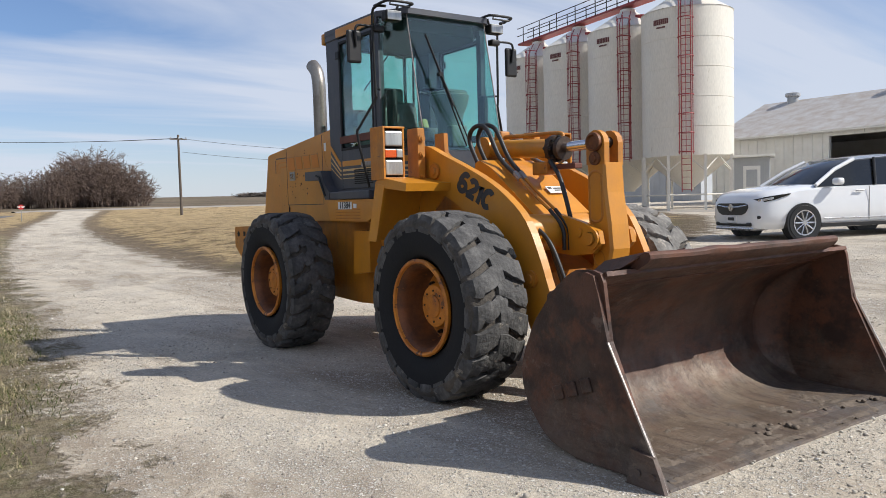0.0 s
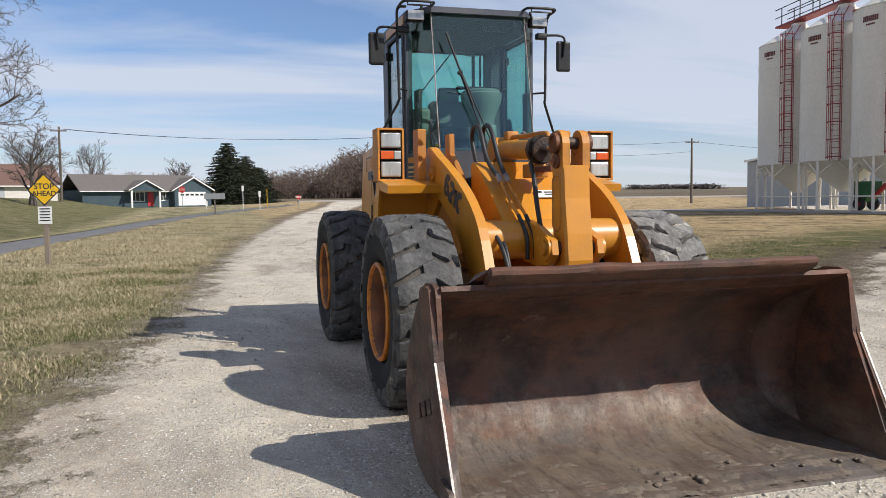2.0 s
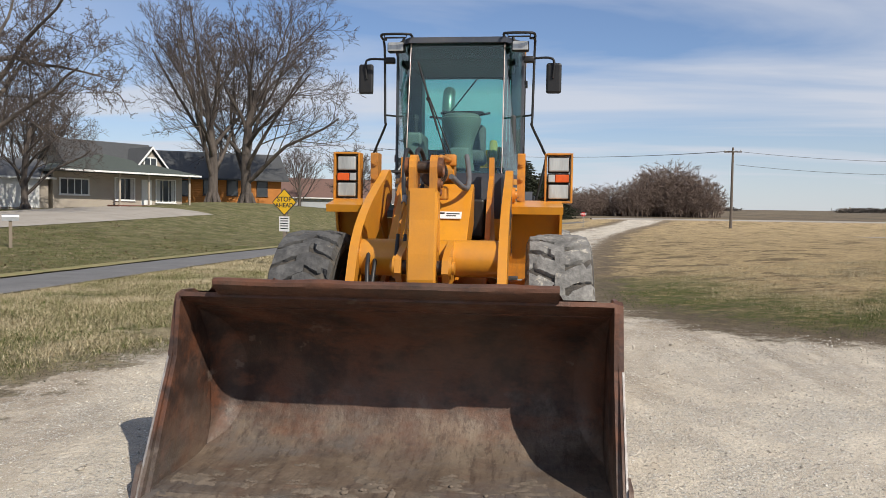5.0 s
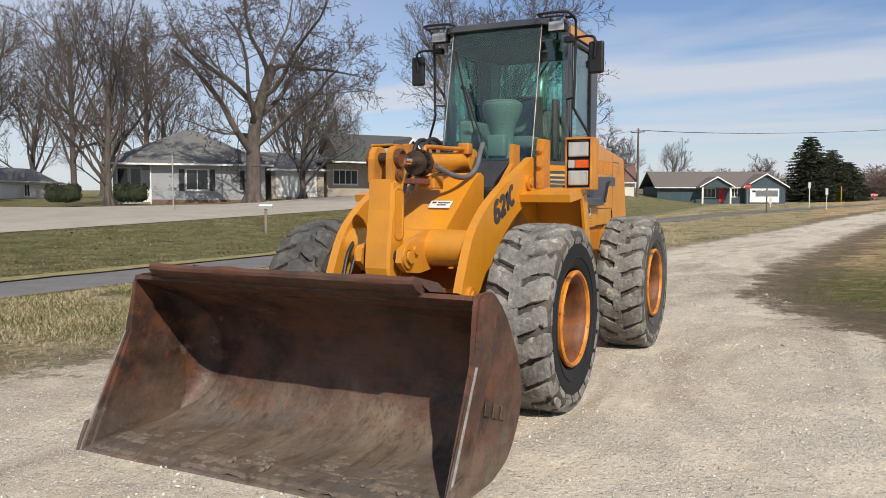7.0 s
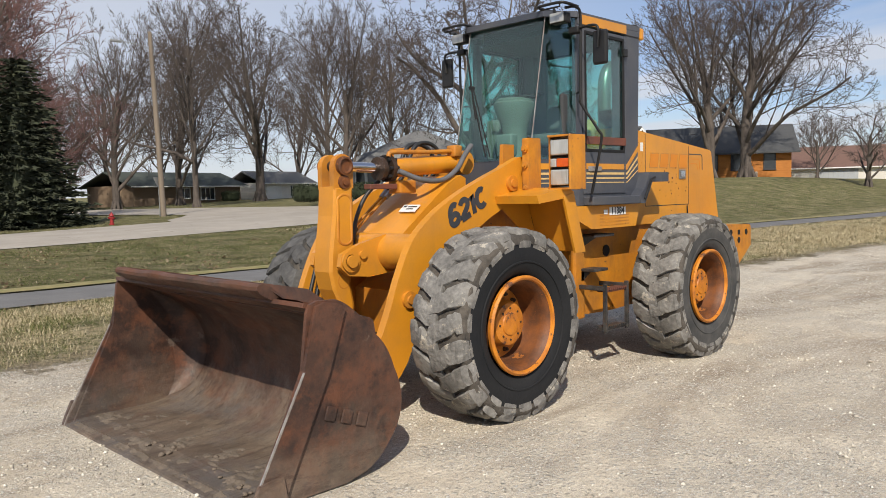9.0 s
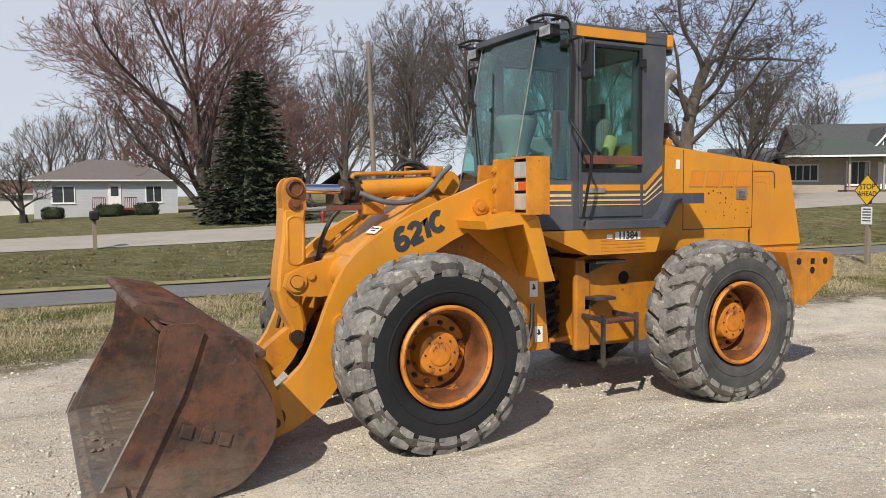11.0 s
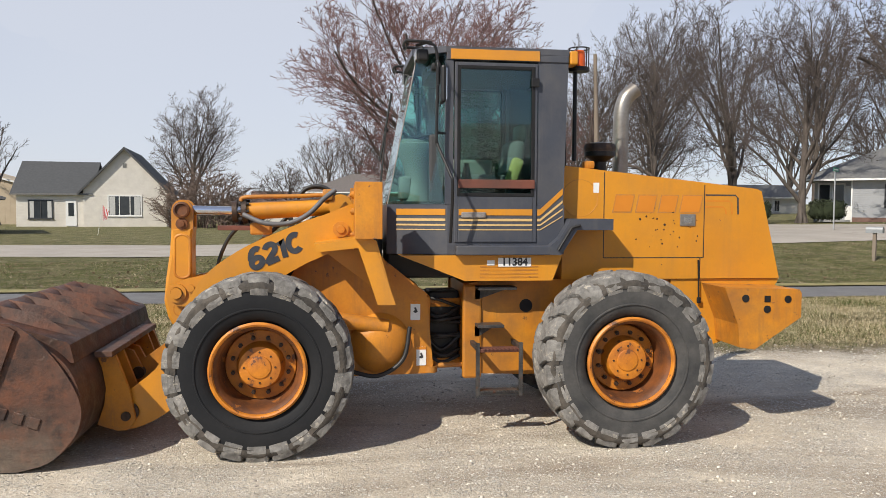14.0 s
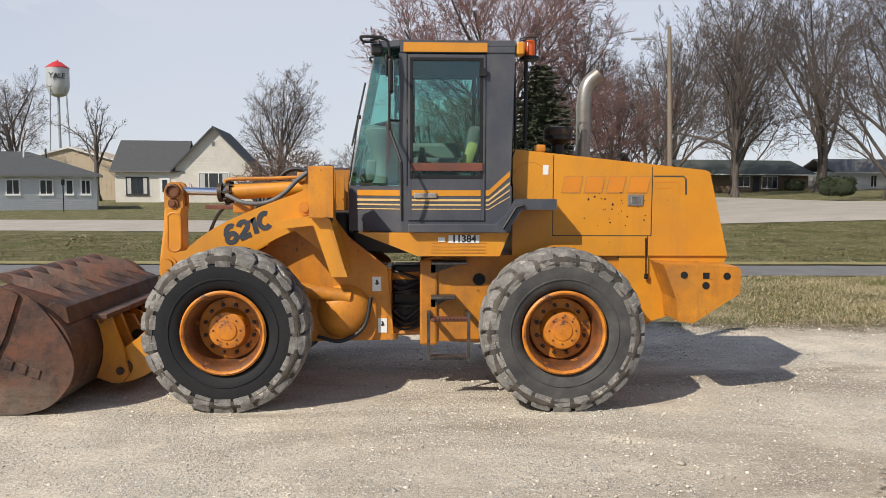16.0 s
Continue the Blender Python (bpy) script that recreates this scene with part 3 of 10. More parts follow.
    green_all = math2("MULTIPLY", green, rng(nz(1.2, 6, 0.7), 0.30, 0.62, 0.35, 0.95))
    lawn = mix(rng(nz(5, 7, 0.8), 0.44, 0.58), (0.080, 0.098, 0.028), (0.190, 0.168, 0.078))
    lawn = mix(rng(nz(1.1, 7, 0.75), 0.50, 0.60, 0.0, 0.8), lawn, (0.062, 0.060, 0.026))
    lawn = mix(rng(tuft, 0.52, 0.64, 0.0, 0.75), lawn, (0.055, 0.052, 0.022))
    gcol = mix(green_all, gcol, lawn)
    attr = n.new("ShaderNodeAttribute"); attr.attribute_name = "gravel"
    north = rng(sp.outputs["Y"], 0.8, 1.6)
    bare = math2("MULTIPLY", rng(nz(0.45, 7, 0.72, 0.6), 0.50, 0.60, 0.0, 0.8), math2("SUBTRACT", rng(sp.outputs["Y"], -8.5, -6.5), north))
    gcol = mix(bare, gcol, mix(rng(tuft, 0.44, 0.60), (0.125, 0.115, 0.045), (0.085, 0.07, 0.045)))
    # the meadow beyond: matted straw with dark hollows, a green band and bare soil towards the yard
    straw = mix(rng(nz(2.4, 7, 0.75), 0.42, 0.60), (0.60, 0.45, 0.245), (0.43, 0.31, 0.170))
    straw = mix(rng(nz(9, 6, 0.78), 0.50, 0.60, 0.0, 0.75), straw, (0.19, 0.14, 0.082))
    straw = mix(rng(nz(0.8, 7, 0.80, 0.4), 0.51, 0.57, 0.0, 0.85), straw, (0.155, 0.115, 0.066))
    straw = mix(rng(nz(0.16, 5, 0.7), 0.56, 0.66, 0.0, 0.45), straw, (0.20, 0.17, 0.08))
    band = math2("ADD", attr.outputs["Fac"], rng(nz(0.7, 7, 0.75), 0.2, 0.8, -1.5, 1.5))
    shoot = math2("MULTIPLY", rng(band, -4.2, -2.6), rng(sp.outputs["X"], -13.5, -10.0))
    fresh = mix(rng(nz(5, 7, 0.8), 0.44, 0.58), (0.105, 0.125, 0.038), (0.215, 0.185, 0.085))
    fresh = mix(rng(tuft, 0.50, 0.62, 0.0, 0.7), fresh, (0.06, 0.055, 0.026))
    straw = mix(math2("MULTIPLY", shoot, rng(nz(2.0, 6, 0.75), 0.36, 0.52, 0.25, 1.0)), straw, fresh)
    straw = mix(math2("MULTIPLY", rng(band, -1.5, -0.8), rng(nz(4, 6, 0.75), 0.34, 0.56, 0.45, 1.0)), straw, mix(rng(tuft, 0.42, 0.62), (0.20, 0.155, 0.11), (0.105, 0.080, 0.056)))
    gcol = mix(north, gcol, straw)
    edge = math2("ADD", attr.outputs["Fac"], rng(nz(1.6, 6, 0.7), 0.2, 0.8, -0.75, 0.75))
    edge = math2("ADD", edge, rng(nz(14, 5, 0.7), 0.2, 0.8, -0.35, 0.35))
    gm = rng(edge, -0.10, 0.20)
    dirt = math2("MULTIPLY", rng(edge, -0.80, -0.15), rng(edge, 0.60, 0.0))
    colour = mix(gm, gcol, grav)
    colour = mix(math2("MULTIPLY", dirt, math2("MULTIPLY", rng(nz(3.0, 6, 0.7), 0.36, 0.60), 0.8)), colour, mix(rng(nz(20, 5, 0.7), 0.35, 0.65), (0.39, 0.315, 0.225), (0.19, 0.145, 0.10)))
    fa = n.new("ShaderNodeAttribute"); fa.attribute_name = "field"
    st = n.new("ShaderNodeMapping"); st.inputs["Scale"].default_value = (0.012, 0.10, 1)
    l.new(co.outputs["Object"], st.inputs["Vector"])
    fnz = n.new("ShaderNodeTexNoise"); fnz.inputs["Scale"].default_value = 1.0; fnz.inputs["Detail"].default_value = 4
    l.new(st.outputs[0], fnz.inputs["Vector"])
    fcol = mix(rng(fnz.outputs["Fac"], 0.38, 0.62), (0.19, 0.15, 0.10), (0.115, 0.092, 0.068))
    colour = mix(fa.outputs["Fac"], colour, fcol)
    l.new(colour, p.inputs["Base Color"])
    p.inputs["Roughness"].default_value = 0.95
    p.inputs["Specular IOR Level"].default_value = 0.15
    h = math2("ADD", math2("MULTIPLY", c1, 0.42), math2("MULTIPLY", c2, 0.2))
    h = math2("ADD", h, math2("MULTIPLY", c3, 0.09))
    h = math2("MULTIPLY", h, gm)
    h = math2("ADD", h, math2("MULTIPLY", nz(7, 6, 0.7), 1.3))
    h = math2("ADD", h, math2("MULTIPLY", nz(60, 4, 0.7), 0.35))
    h = math2("ADD", h, math2("MULTIPLY", math2("SUBTRACT", 1.0, gm), math2("MULTIPLY", tuft, -3.5)))
    b = n.new("ShaderNodeBump"); b.inputs["Strength"].default_value = 1.0; b.inputs["Distance"].default_value = 0.024
    l.new(h, b.inputs["Height"]); l.new(b.outputs[0], p.inputs["Normal"])
    return m


me.materials.append(ground_material())
ground = tagged(new("ground", me), "pale limestone gravel yard and drive with patchy dormant grass and bare fields", "ground", kind="structure")


def strip(name, centre, half_left, half_right, xs, mat, label, category, lift=0.025, across=5):
    """A band of surface laid over the ground along x."""
    bm = bmesh.new()
    rows = []
    for x in xs:
        c = centre(x)
        row = []
        for k in range(across + 1):
            y = c - half_right + (half_left + half_right) * k / across
            if k in (0, across):
                y += 0.10 * noise.noise(Vector((x * 0.8, k, 0)))
            row.append(bm.verts.new((x, y, terrain(x, y) + lift + (0.03 if 0 < k < across else 0.0))))
        rows.append(row)
    for a, b in zip(rows, rows[1:]):
        for k in range(across):
            bm.faces.new((a[k], a[k + 1], b[k + 1], b[k]))
    o = finish(name, bm, mat, None, "", 60)
    return tagged(o, label, category, kind="structure")


ASPHALT = material("worn_grey_asphalt", (0.155, 0.152, 0.150), (0.115, 0.113, 0.112), 1.5, 0.8, 0.9, 0, 0.35, 60, spots=(0.16, 0.155, 0.145), spot_scale=2.5, spot_cut=0.6)
CONCRETE = material("pale_worn_concrete_road", (0.37, 0.332, 0.285), (0.285, 0.258, 0.22), 0.6, 0.8, 0.92, 0, 0.3, 30, spots=(0.24, 0.21, 0.175), spot_scale=1.3, spot_cut=0.63)
DRY_GRASS = material("dry_grass_verge", (0.26, 0.215, 0.10), (0.16, 0.155, 0.055), 3.0, 0.9, 0.95, 0, 0.5, 50)
xs_fine = [60 - k * 0.8 for k in range(200)]
strip("path", path_centre, 1.0, 1.0, xs_fine, ASPHALT, "narrow worn grey asphalt path beside the drive", "path")
strip("verge", lambda x: path_centre(x) - 1.35, 0.33, 0.18, xs_fine, DRY_GRASS, "strip of dry grass along the path edge", "verge", 0.05, 3)


def road_centre(x):
    return -25.2 if x < -5 else -25.2 - 2.6 * step(-5, 14, x)


strip("road", road_centre, 4.7, 4.3, [90 - k * 1.2 for k in range(112)], CONCRETE, "pale concrete village street", "road", 0.02, 7)
bm = bmesh.new()
rows = []
for k in range(40):
    y = 9.5 + 4.0 * k
    x0 = -113.5 - 0.02 * k
    rows.append([bm.verts.new((x0 + 1.4 * j, y, terrain(x0 + 1.4 * j, y) + (0.14 if 0 < j < 4 else -0.05))) for j in range(5)])
for a, b in zip(rows, rows[1:]):
    for j in range(4):
        bm.faces.new((a[j], a[j + 1], b[j + 1], b[j]))
tagged(finish("crossroad", bm, CONCRETE), "pale country road past the end of the drive", "road", kind="structure")
bm = bmesh.new()
rows = []
for k in range(30):
    t = k / 29
    y = -28.5 - 75 * t
    cx = -19.5 + 6.5 * step(0.05, 0.9, t)
    w = 4.0 + 5.0 * (1 - step(0.0, 0.12, t))
    rows.append([bm.verts.new((cx + w * (j / 4 - 0.5) * 2, y, terrain(cx + w * (j / 4 - 0.5) * 2, y) + 0.045)) for j in range(5)])
for a, b in zip(rows, rows[1:]):
    for j in range(4):
        bm.faces.new((a[j], a[j + 1], b[j + 1], b[j]))
tagged(finish("side_road", bm, CONCRETE, None, "", 60), "pale concrete side street", "road", kind="structure")
bm = bmesh.new()
rows = []
for k in range(50):
    x = -13 - k * 0.9
    rows.append([bm.verts.new((x, y, terrain(x, y) + 0.02)) for y in (25.6, 27.5, 29.5)])
for a, b in zip(rows, rows[1:]):
    for j in range(2):
        bm.faces.new((a[j], a[j + 1], b[j + 1], b[j]))
tagged(finish("pavement", bm, CONCRETE, None, "", 60), "pale concrete apron in front of the silos", "pavement", kind="structure")


# ---- the wheel loader ----
LY = 0.045
loader = thing("wheel_loader", "orange wheel loader with grey cab and rusty bucket on gravel", "wheel loader", (0, LY, 0))
WB, HZ, TR = 1.39, 0.665, 0.685


def smooth_noise(x, y, z, s=1.0):
    return noise.noise(Vector((x, y, z)) * s)


def wheel(x, side, dusty, name_label):
    """side: 1 for the left, -1 for the right wheels."""
    w = new("wheel")
    w.parent = loader
    w.location = (x, side * 0.93, HZ)
    tagged(w, name_label)
    # tyre body: the carcass without lugs
    bm = bmesh.new()
    R = TR - 0.050
    prof = [(0.345, 0.175), (0.37, 0.205), (0.42, 0.226), (0.438, 0.229), (0.441, 0.237), (0.450, 0.237), (0.453, 0.231), (0.50, 0.236), (0.57, 0.232), (0.588, 0.229), (0.592, 0.238), (0.604, 0.237), (0.608, 0.225), (R - 0.008, 0.19), (R, 0.12), (R + 0.004, 0.0),
            (R, -0.12), (R - 0.012, -0.19), (0.615, -0.222), (0.57, -0.232), (0.50, -0.236), (0.42, -0.226), (0.37, -0.205), (0.345, -0.175)]
    prof += [(0.335, -0.1), (0.335, 0.1)]
    lathe(bm, prof, (0, 0, 0), "y", 72, closed=True)
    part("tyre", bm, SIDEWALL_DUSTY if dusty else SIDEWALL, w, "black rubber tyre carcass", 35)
    # soil caked in the grooves
    bm = bmesh.new()
    prof2 = [(0.568, -0.2395), (0.598, -0.2395), (R - 0.016, -0.233), (R + 0.003, -0.212), (R + 0.012, -0.16), (R + 0.015, -0.06), (R + 0.016, 0.0), (R + 0.015, 0.06), (R + 0.012, 0.16), (R + 0.003, 0.212), (R - 0.016, 0.233), (0.598, 0.2395), (0.568, 0.2395)]
    rows = []
    for r, yy in prof2:
        row = []
        for k in range(120):
            a = 2 * math.pi * k / 120
            rr = r + 0.016 * smooth_noise(x * 5 + math.cos(a) * 7, side * 3 + math.sin(a) * 7, yy * 11)
            row.append(bm.verts.new((rr * math.sin(a), yy, rr * math.cos(a))))
        rows.append(row)
    for p, q in zip(rows, rows[1:]):
        for k in range(120):
            bm.faces.new((p[k], p[(k + 1) % 120], q[(k + 1) % 120], q[k]))
    part("caked_mud", bm, TREAD_MUD, w, "dried mud packed between the lugs", 60)
    # lugs: two staggered rows of thick, chipped chevron bars that run over the shoulder
    bm = bmesh.new()
    N = 22
    for row in (1, -1):
        for k in range(N):
            a0 = 2 * math.pi * (k + (0.5 if row > 0 else 0)) / N
            rnd = random.Random(k * 7 + row + int(x * 10) + side)
            lean = -0.16 * side
            cut = rnd.uniform(0.0, 0.014)
            wide = rnd.uniform(0.92, 1.04)
            key = [(-0.035, R - 0.02, TR - cut, 0.064, 0.00), (0.06, R - 0.02, TR - cut * 0.5, 0.072, 0.35), (0.14, R - 0.02, TR - 0.004, 0.076, 0.75),
                   (0.205, R - 0.05, TR - 0.020, 0.080, 1.0), (0.234, R - 0.09, TR - 0.080 - rnd.uniform(0, 0.03), 0.077, 1.05)]
            stations = []
            for p, q in zip(key, key[1:]):
                for j in range(3):
                    stations.append([u + (v - u) * j / 3 for u, v in zip(p, q)])
            stations.append(list(key[-1]))
            rings = []
            for yy, r0, r1, half, f in stations:
                a = a0 + lean * f
                hw = half * wide
                yb = row * yy
                yo = row * (yy + (0.008 if yy > 0.2 else 0))
                ring = []
                for r, u, yv in ((r0, -1.0, yb), (r1 - 0.006, -0.955, yo), (r1, -0.90, yo), (r1 + 0.002, -0.3, yo), (r1 + 0.002, 0.3, yo), (r1, 0.90, yo), (r1 - 0.006, 0.955, yo), (r0, 1.0, yb)):
                    an = a + u * hw / R
                    g = Vector((math.sin(an) * 14 + x, yv * 14 + side, math.cos(an) * 14))
                    chip = max(0.0, noise.noise(g * 1.6) - 0.22) * 0.075 if abs(u) > 0.7 else 0.0
                    rr = r + (0.0045 * noise.noise(g * 1.7) - chip if r > r0 else 0.0)
                    an += (0.010 * noise.noise(g * 1.1 + Vector((5, 0, 0)))) / R - math.copysign(chip, u) / R
                    ring.append(bm.verts.new((rr * math.sin(an), yv + 0.004 * noise.noise(g * 2), rr * math.cos(an))))
                rings.append(ring)
            for p, q in zip(rings, rings[1:]):
                for i in range(7):
                    bm.faces.new((p[i], p[i + 1], q[i + 1], q[i]))
            bm.faces.new(rings[0]); bm.faces.new(rings[-1][::-1])
    # the left wheels take the paler tread
    part("tread", bm, TREAD_PALE if side > 0 else TREAD, w, "chunky pale grey tread lugs with spots of dried mud" if side > 0 else "chunky dark rubber tread lugs with chipped edges", 38)
    # rim: bright flange, rusty barrel, planetary hub set deep inside
    bm = bmesh.new()
    s = side
    lathe(bm, [(0.347, 0.20 * s), (0.350, 0.225 * s), (0.335, 0.238 * s), (0.322, 0.232 * s), (0.316, 0.214 * s)], (0, 0, 0), "y", 64, caps=False)
    part("rim", bm, RIM_ORANGE, w, "orange steel rim with scuffed flange", 40)
    bm = bmesh.new()
    lathe(bm, [(0.316, 0.214 * s), (0.304, 0.200 * s), (0.292, 0.185 * s), (0.284, 0.14 * s), (0.276, 0.02 * s), (0.262, -0.025 * s), (0.255, -0.03 * s), (0.30, -0.12 * s), (0.345, -0.17 * s)], (0, 0, 0), "y", 64, caps=False)
    part("rim_barrel", bm, RIM_RUST, w, "rusty brown inner barrel of the rim", 40)
    dp = -0.012 if x > 0 else 0.018
    bm = bmesh.new()
    lathe(bm, [(0.266, (dp - 0.03) * s), (0.255, dp * s), (0.178, (dp + 0.006) * s), (0.170, (dp + 0.02) * s), (0.163, (dp + 0.085) * s), (0.150, (dp + 0.108) * s), (0.135, (dp + 0.112) * s), (0.085, (dp + 0.114) * s), (0.080, (dp + 0.122) * s), (0.072, (dp + 0.125) * s), (0.0, (dp + 0.126) * s)], (0, 0, 0), "y", 48)
    part("hub", bm, RIM_ORANGE, w, "round orange planetary hub cap", 30)
    for k in range(8):
        a = 2 * math.pi * k / 8
        bm = bmesh.new()
        disc(bm, (0.112 * math.cos(a), (dp + 0.114) * s, 0.112 * math.sin(a)), 0.008, 0.010, "y", 6)
        part("hub_bolt", bm, GREASY, w)
    nut = bmesh.new()
    disc(nut, (0, 0, 0), 0.0165, 0.03, "y", 6)
    disc(nut, (0, 0.012 * s, 0), 0.009, 0.035, "y", 8)
    me = None
    for k in range(12):
        a = 2 * math.pi * (k + 0.5) / 12
        if me is None:
            o = part("wheel_nut", nut, GREASY, w)
            me = o.data
        else:
            o = new("wheel_nut", me); o.parent = w
        o.location = (0.207 * math.cos(a), (dp + 0.016) * s, 0.207 * math.sin(a))
    return w


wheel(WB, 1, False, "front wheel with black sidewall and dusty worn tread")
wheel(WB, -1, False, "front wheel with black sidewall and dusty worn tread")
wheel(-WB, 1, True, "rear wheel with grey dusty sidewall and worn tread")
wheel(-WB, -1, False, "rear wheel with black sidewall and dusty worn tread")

# axles
for ax in (WB, -WB):
    bm = bmesh.new()
    lathe(bm, [(0.0, -0.82), (0.13, -0.82), (0.13, -0.66), (0.105, -0.62), (0.11, -0.3), (0.19, -0.16), (0.21, 0), (0.19, 0.16), (0.11, 0.3), (0.105, 0.62), (0.13, 0.66), (0.13, 0.82), (0.0, 0.82)], (ax, 0, HZ), "y", 24)
    part("axle", bm, ORANGE_WORN, loader, "orange cast drive axle", 40)

# front frame
FF = [(0.08, 0.46), (0.04, 0.52), (0.10, 1.13), (0.44, 1.40), (0.56, 1.56), (0.56, 1.98), (0.69, 1.98), (0.70, 1.82), (0.98, 1.62), (1.30, 1.12), (1.72, 0.92), (1.72, 0.52), (1.2, 0.44)]
for s in (1, -1):
    bm = bmesh.new()
    prism(bm, FF, s * 0.40, s * 0.36, 0.008)
    part("frame_side_plate", bm, FRAME_ORANGE, loader, "tall orange front frame plate")
    bm = bmesh.new()
    prism(bm, [(0.545, 1.50), (0.545, 2.005), (0.555, 2.015), (0.69, 2.015), (0.70, 2.005), (0.70, 1.50)], s * 0.60, s * 0.665, 0.005)
    for pz, r in ((1.93, 0.040), (1.80, 0.034), (1.62, 0.028)):
        disc(bm, (0.708, s * 0.633, pz), r * 0.75, 0.02, "x", 16)
        disc(bm, (0.722, s * 0.633, pz), r * 0.40, 0.016, "x", 12)
    part("arm_pivot_plate", bm, ORANGE_WORN, loader, "orange pivot plate with greasy pins", 40)
bm = bmesh.new()
box(bm, (0.06, -0.36, 0.46), (0.22, 0.36, 1.10), 0.015)
prism(bm, [(0.10, 1.02), (0.42, 1.32), (0.62, 1.40), (1.30, 1.04), (1.66, 0.86), (1.66, 0.52), (1.1, 0.46), (0.1, 0.46)], -0.36, 0.36, 0.01)
part("front_frame", bm, FRAME_ORANGE, loader, "orange front chassis box")
bm = bmesh.new()
prism(bm, [(1.00, 1.71), (1.06, 1.735), (1.20, 1.67), (1.80, 1.22), (1.80, 1.05), (1.70, 1.05), (1.00, 1.42)], -0.32, 0.26, 0.02)
part("front_cover", bm, ORANGE, loader, "sloping orange cover plate between the lift arms")
# black box added so the opening behind the cover looks deep in shade
bm = bmesh.new()
box(bm, (0.46, -0.34, 1.30), (0.98, 0.34, 1.62), 0.02)
part("cover_gap_filler", bm, BLACK_PAINT, loader, "black filler block for the dark void behind the cover")
bm = bmesh.new()
prism(bm, [(1.445, 1.506), (1.51, 1.454), (1.514, 1.459), (1.449, 1.511)], 0.02, 0.20)
lab = part("warning_label", bm, WHITE_LABEL, loader, "white printed sticker")
for f0, f1, ya, yb in ((0.15, 0.40, 0.035, 0.07), (0.25, 0.40, 0.085, 0.185), (0.55, 0.70, 0.085, 0.16)):
    bm = bmesh.new()
    xa, za, xb, zb = 1.449 + 0.065 * f0, 1.5115 - 0.052 * f0, 1.449 + 0.065 * f1, 1.5115 - 0.052 * f1
    prism(bm, [(xa, za), (xb, zb), (xb + 0.001, zb + 0.0012), (xa + 0.001, za + 0.0012)], ya, yb)
    part("text_bar", bm, BLACK_INK, lab)
# round transmission housing beside the frame and hoses at the joint
for s in (1, -1):
    bm = bmesh.new()
    lathe(bm, [(0.0, 0), (0.24, 0), (0.25, 0.03), (0.20, 0.10), (0.10, 0.14), (0.0, 0.15)] if s > 0 else [(0.0, 0), (0.24, 0), (0.25, -0.03), (0.20, -0.10), (0.10, -0.14), (0.0, -0.15)], (0.48, s * 0.38, 0.72), "y", 32)
    part("frame_bulge", bm, FRAME_ORANGE, loader, "rounded orange housing", 40)
    bm = bmesh.new()
    tube(bm, arc_points([(0.72, s * 0.46, 0.50), (0.50, s * 0.50, 0.47), (0.30, s * 0.50, 0.60), (0.24, s * 0.46, 0.86)], 8), 0.018, 8)
    part("brake_hose", bm, HOSE, loader, "black rubber hose", 60)

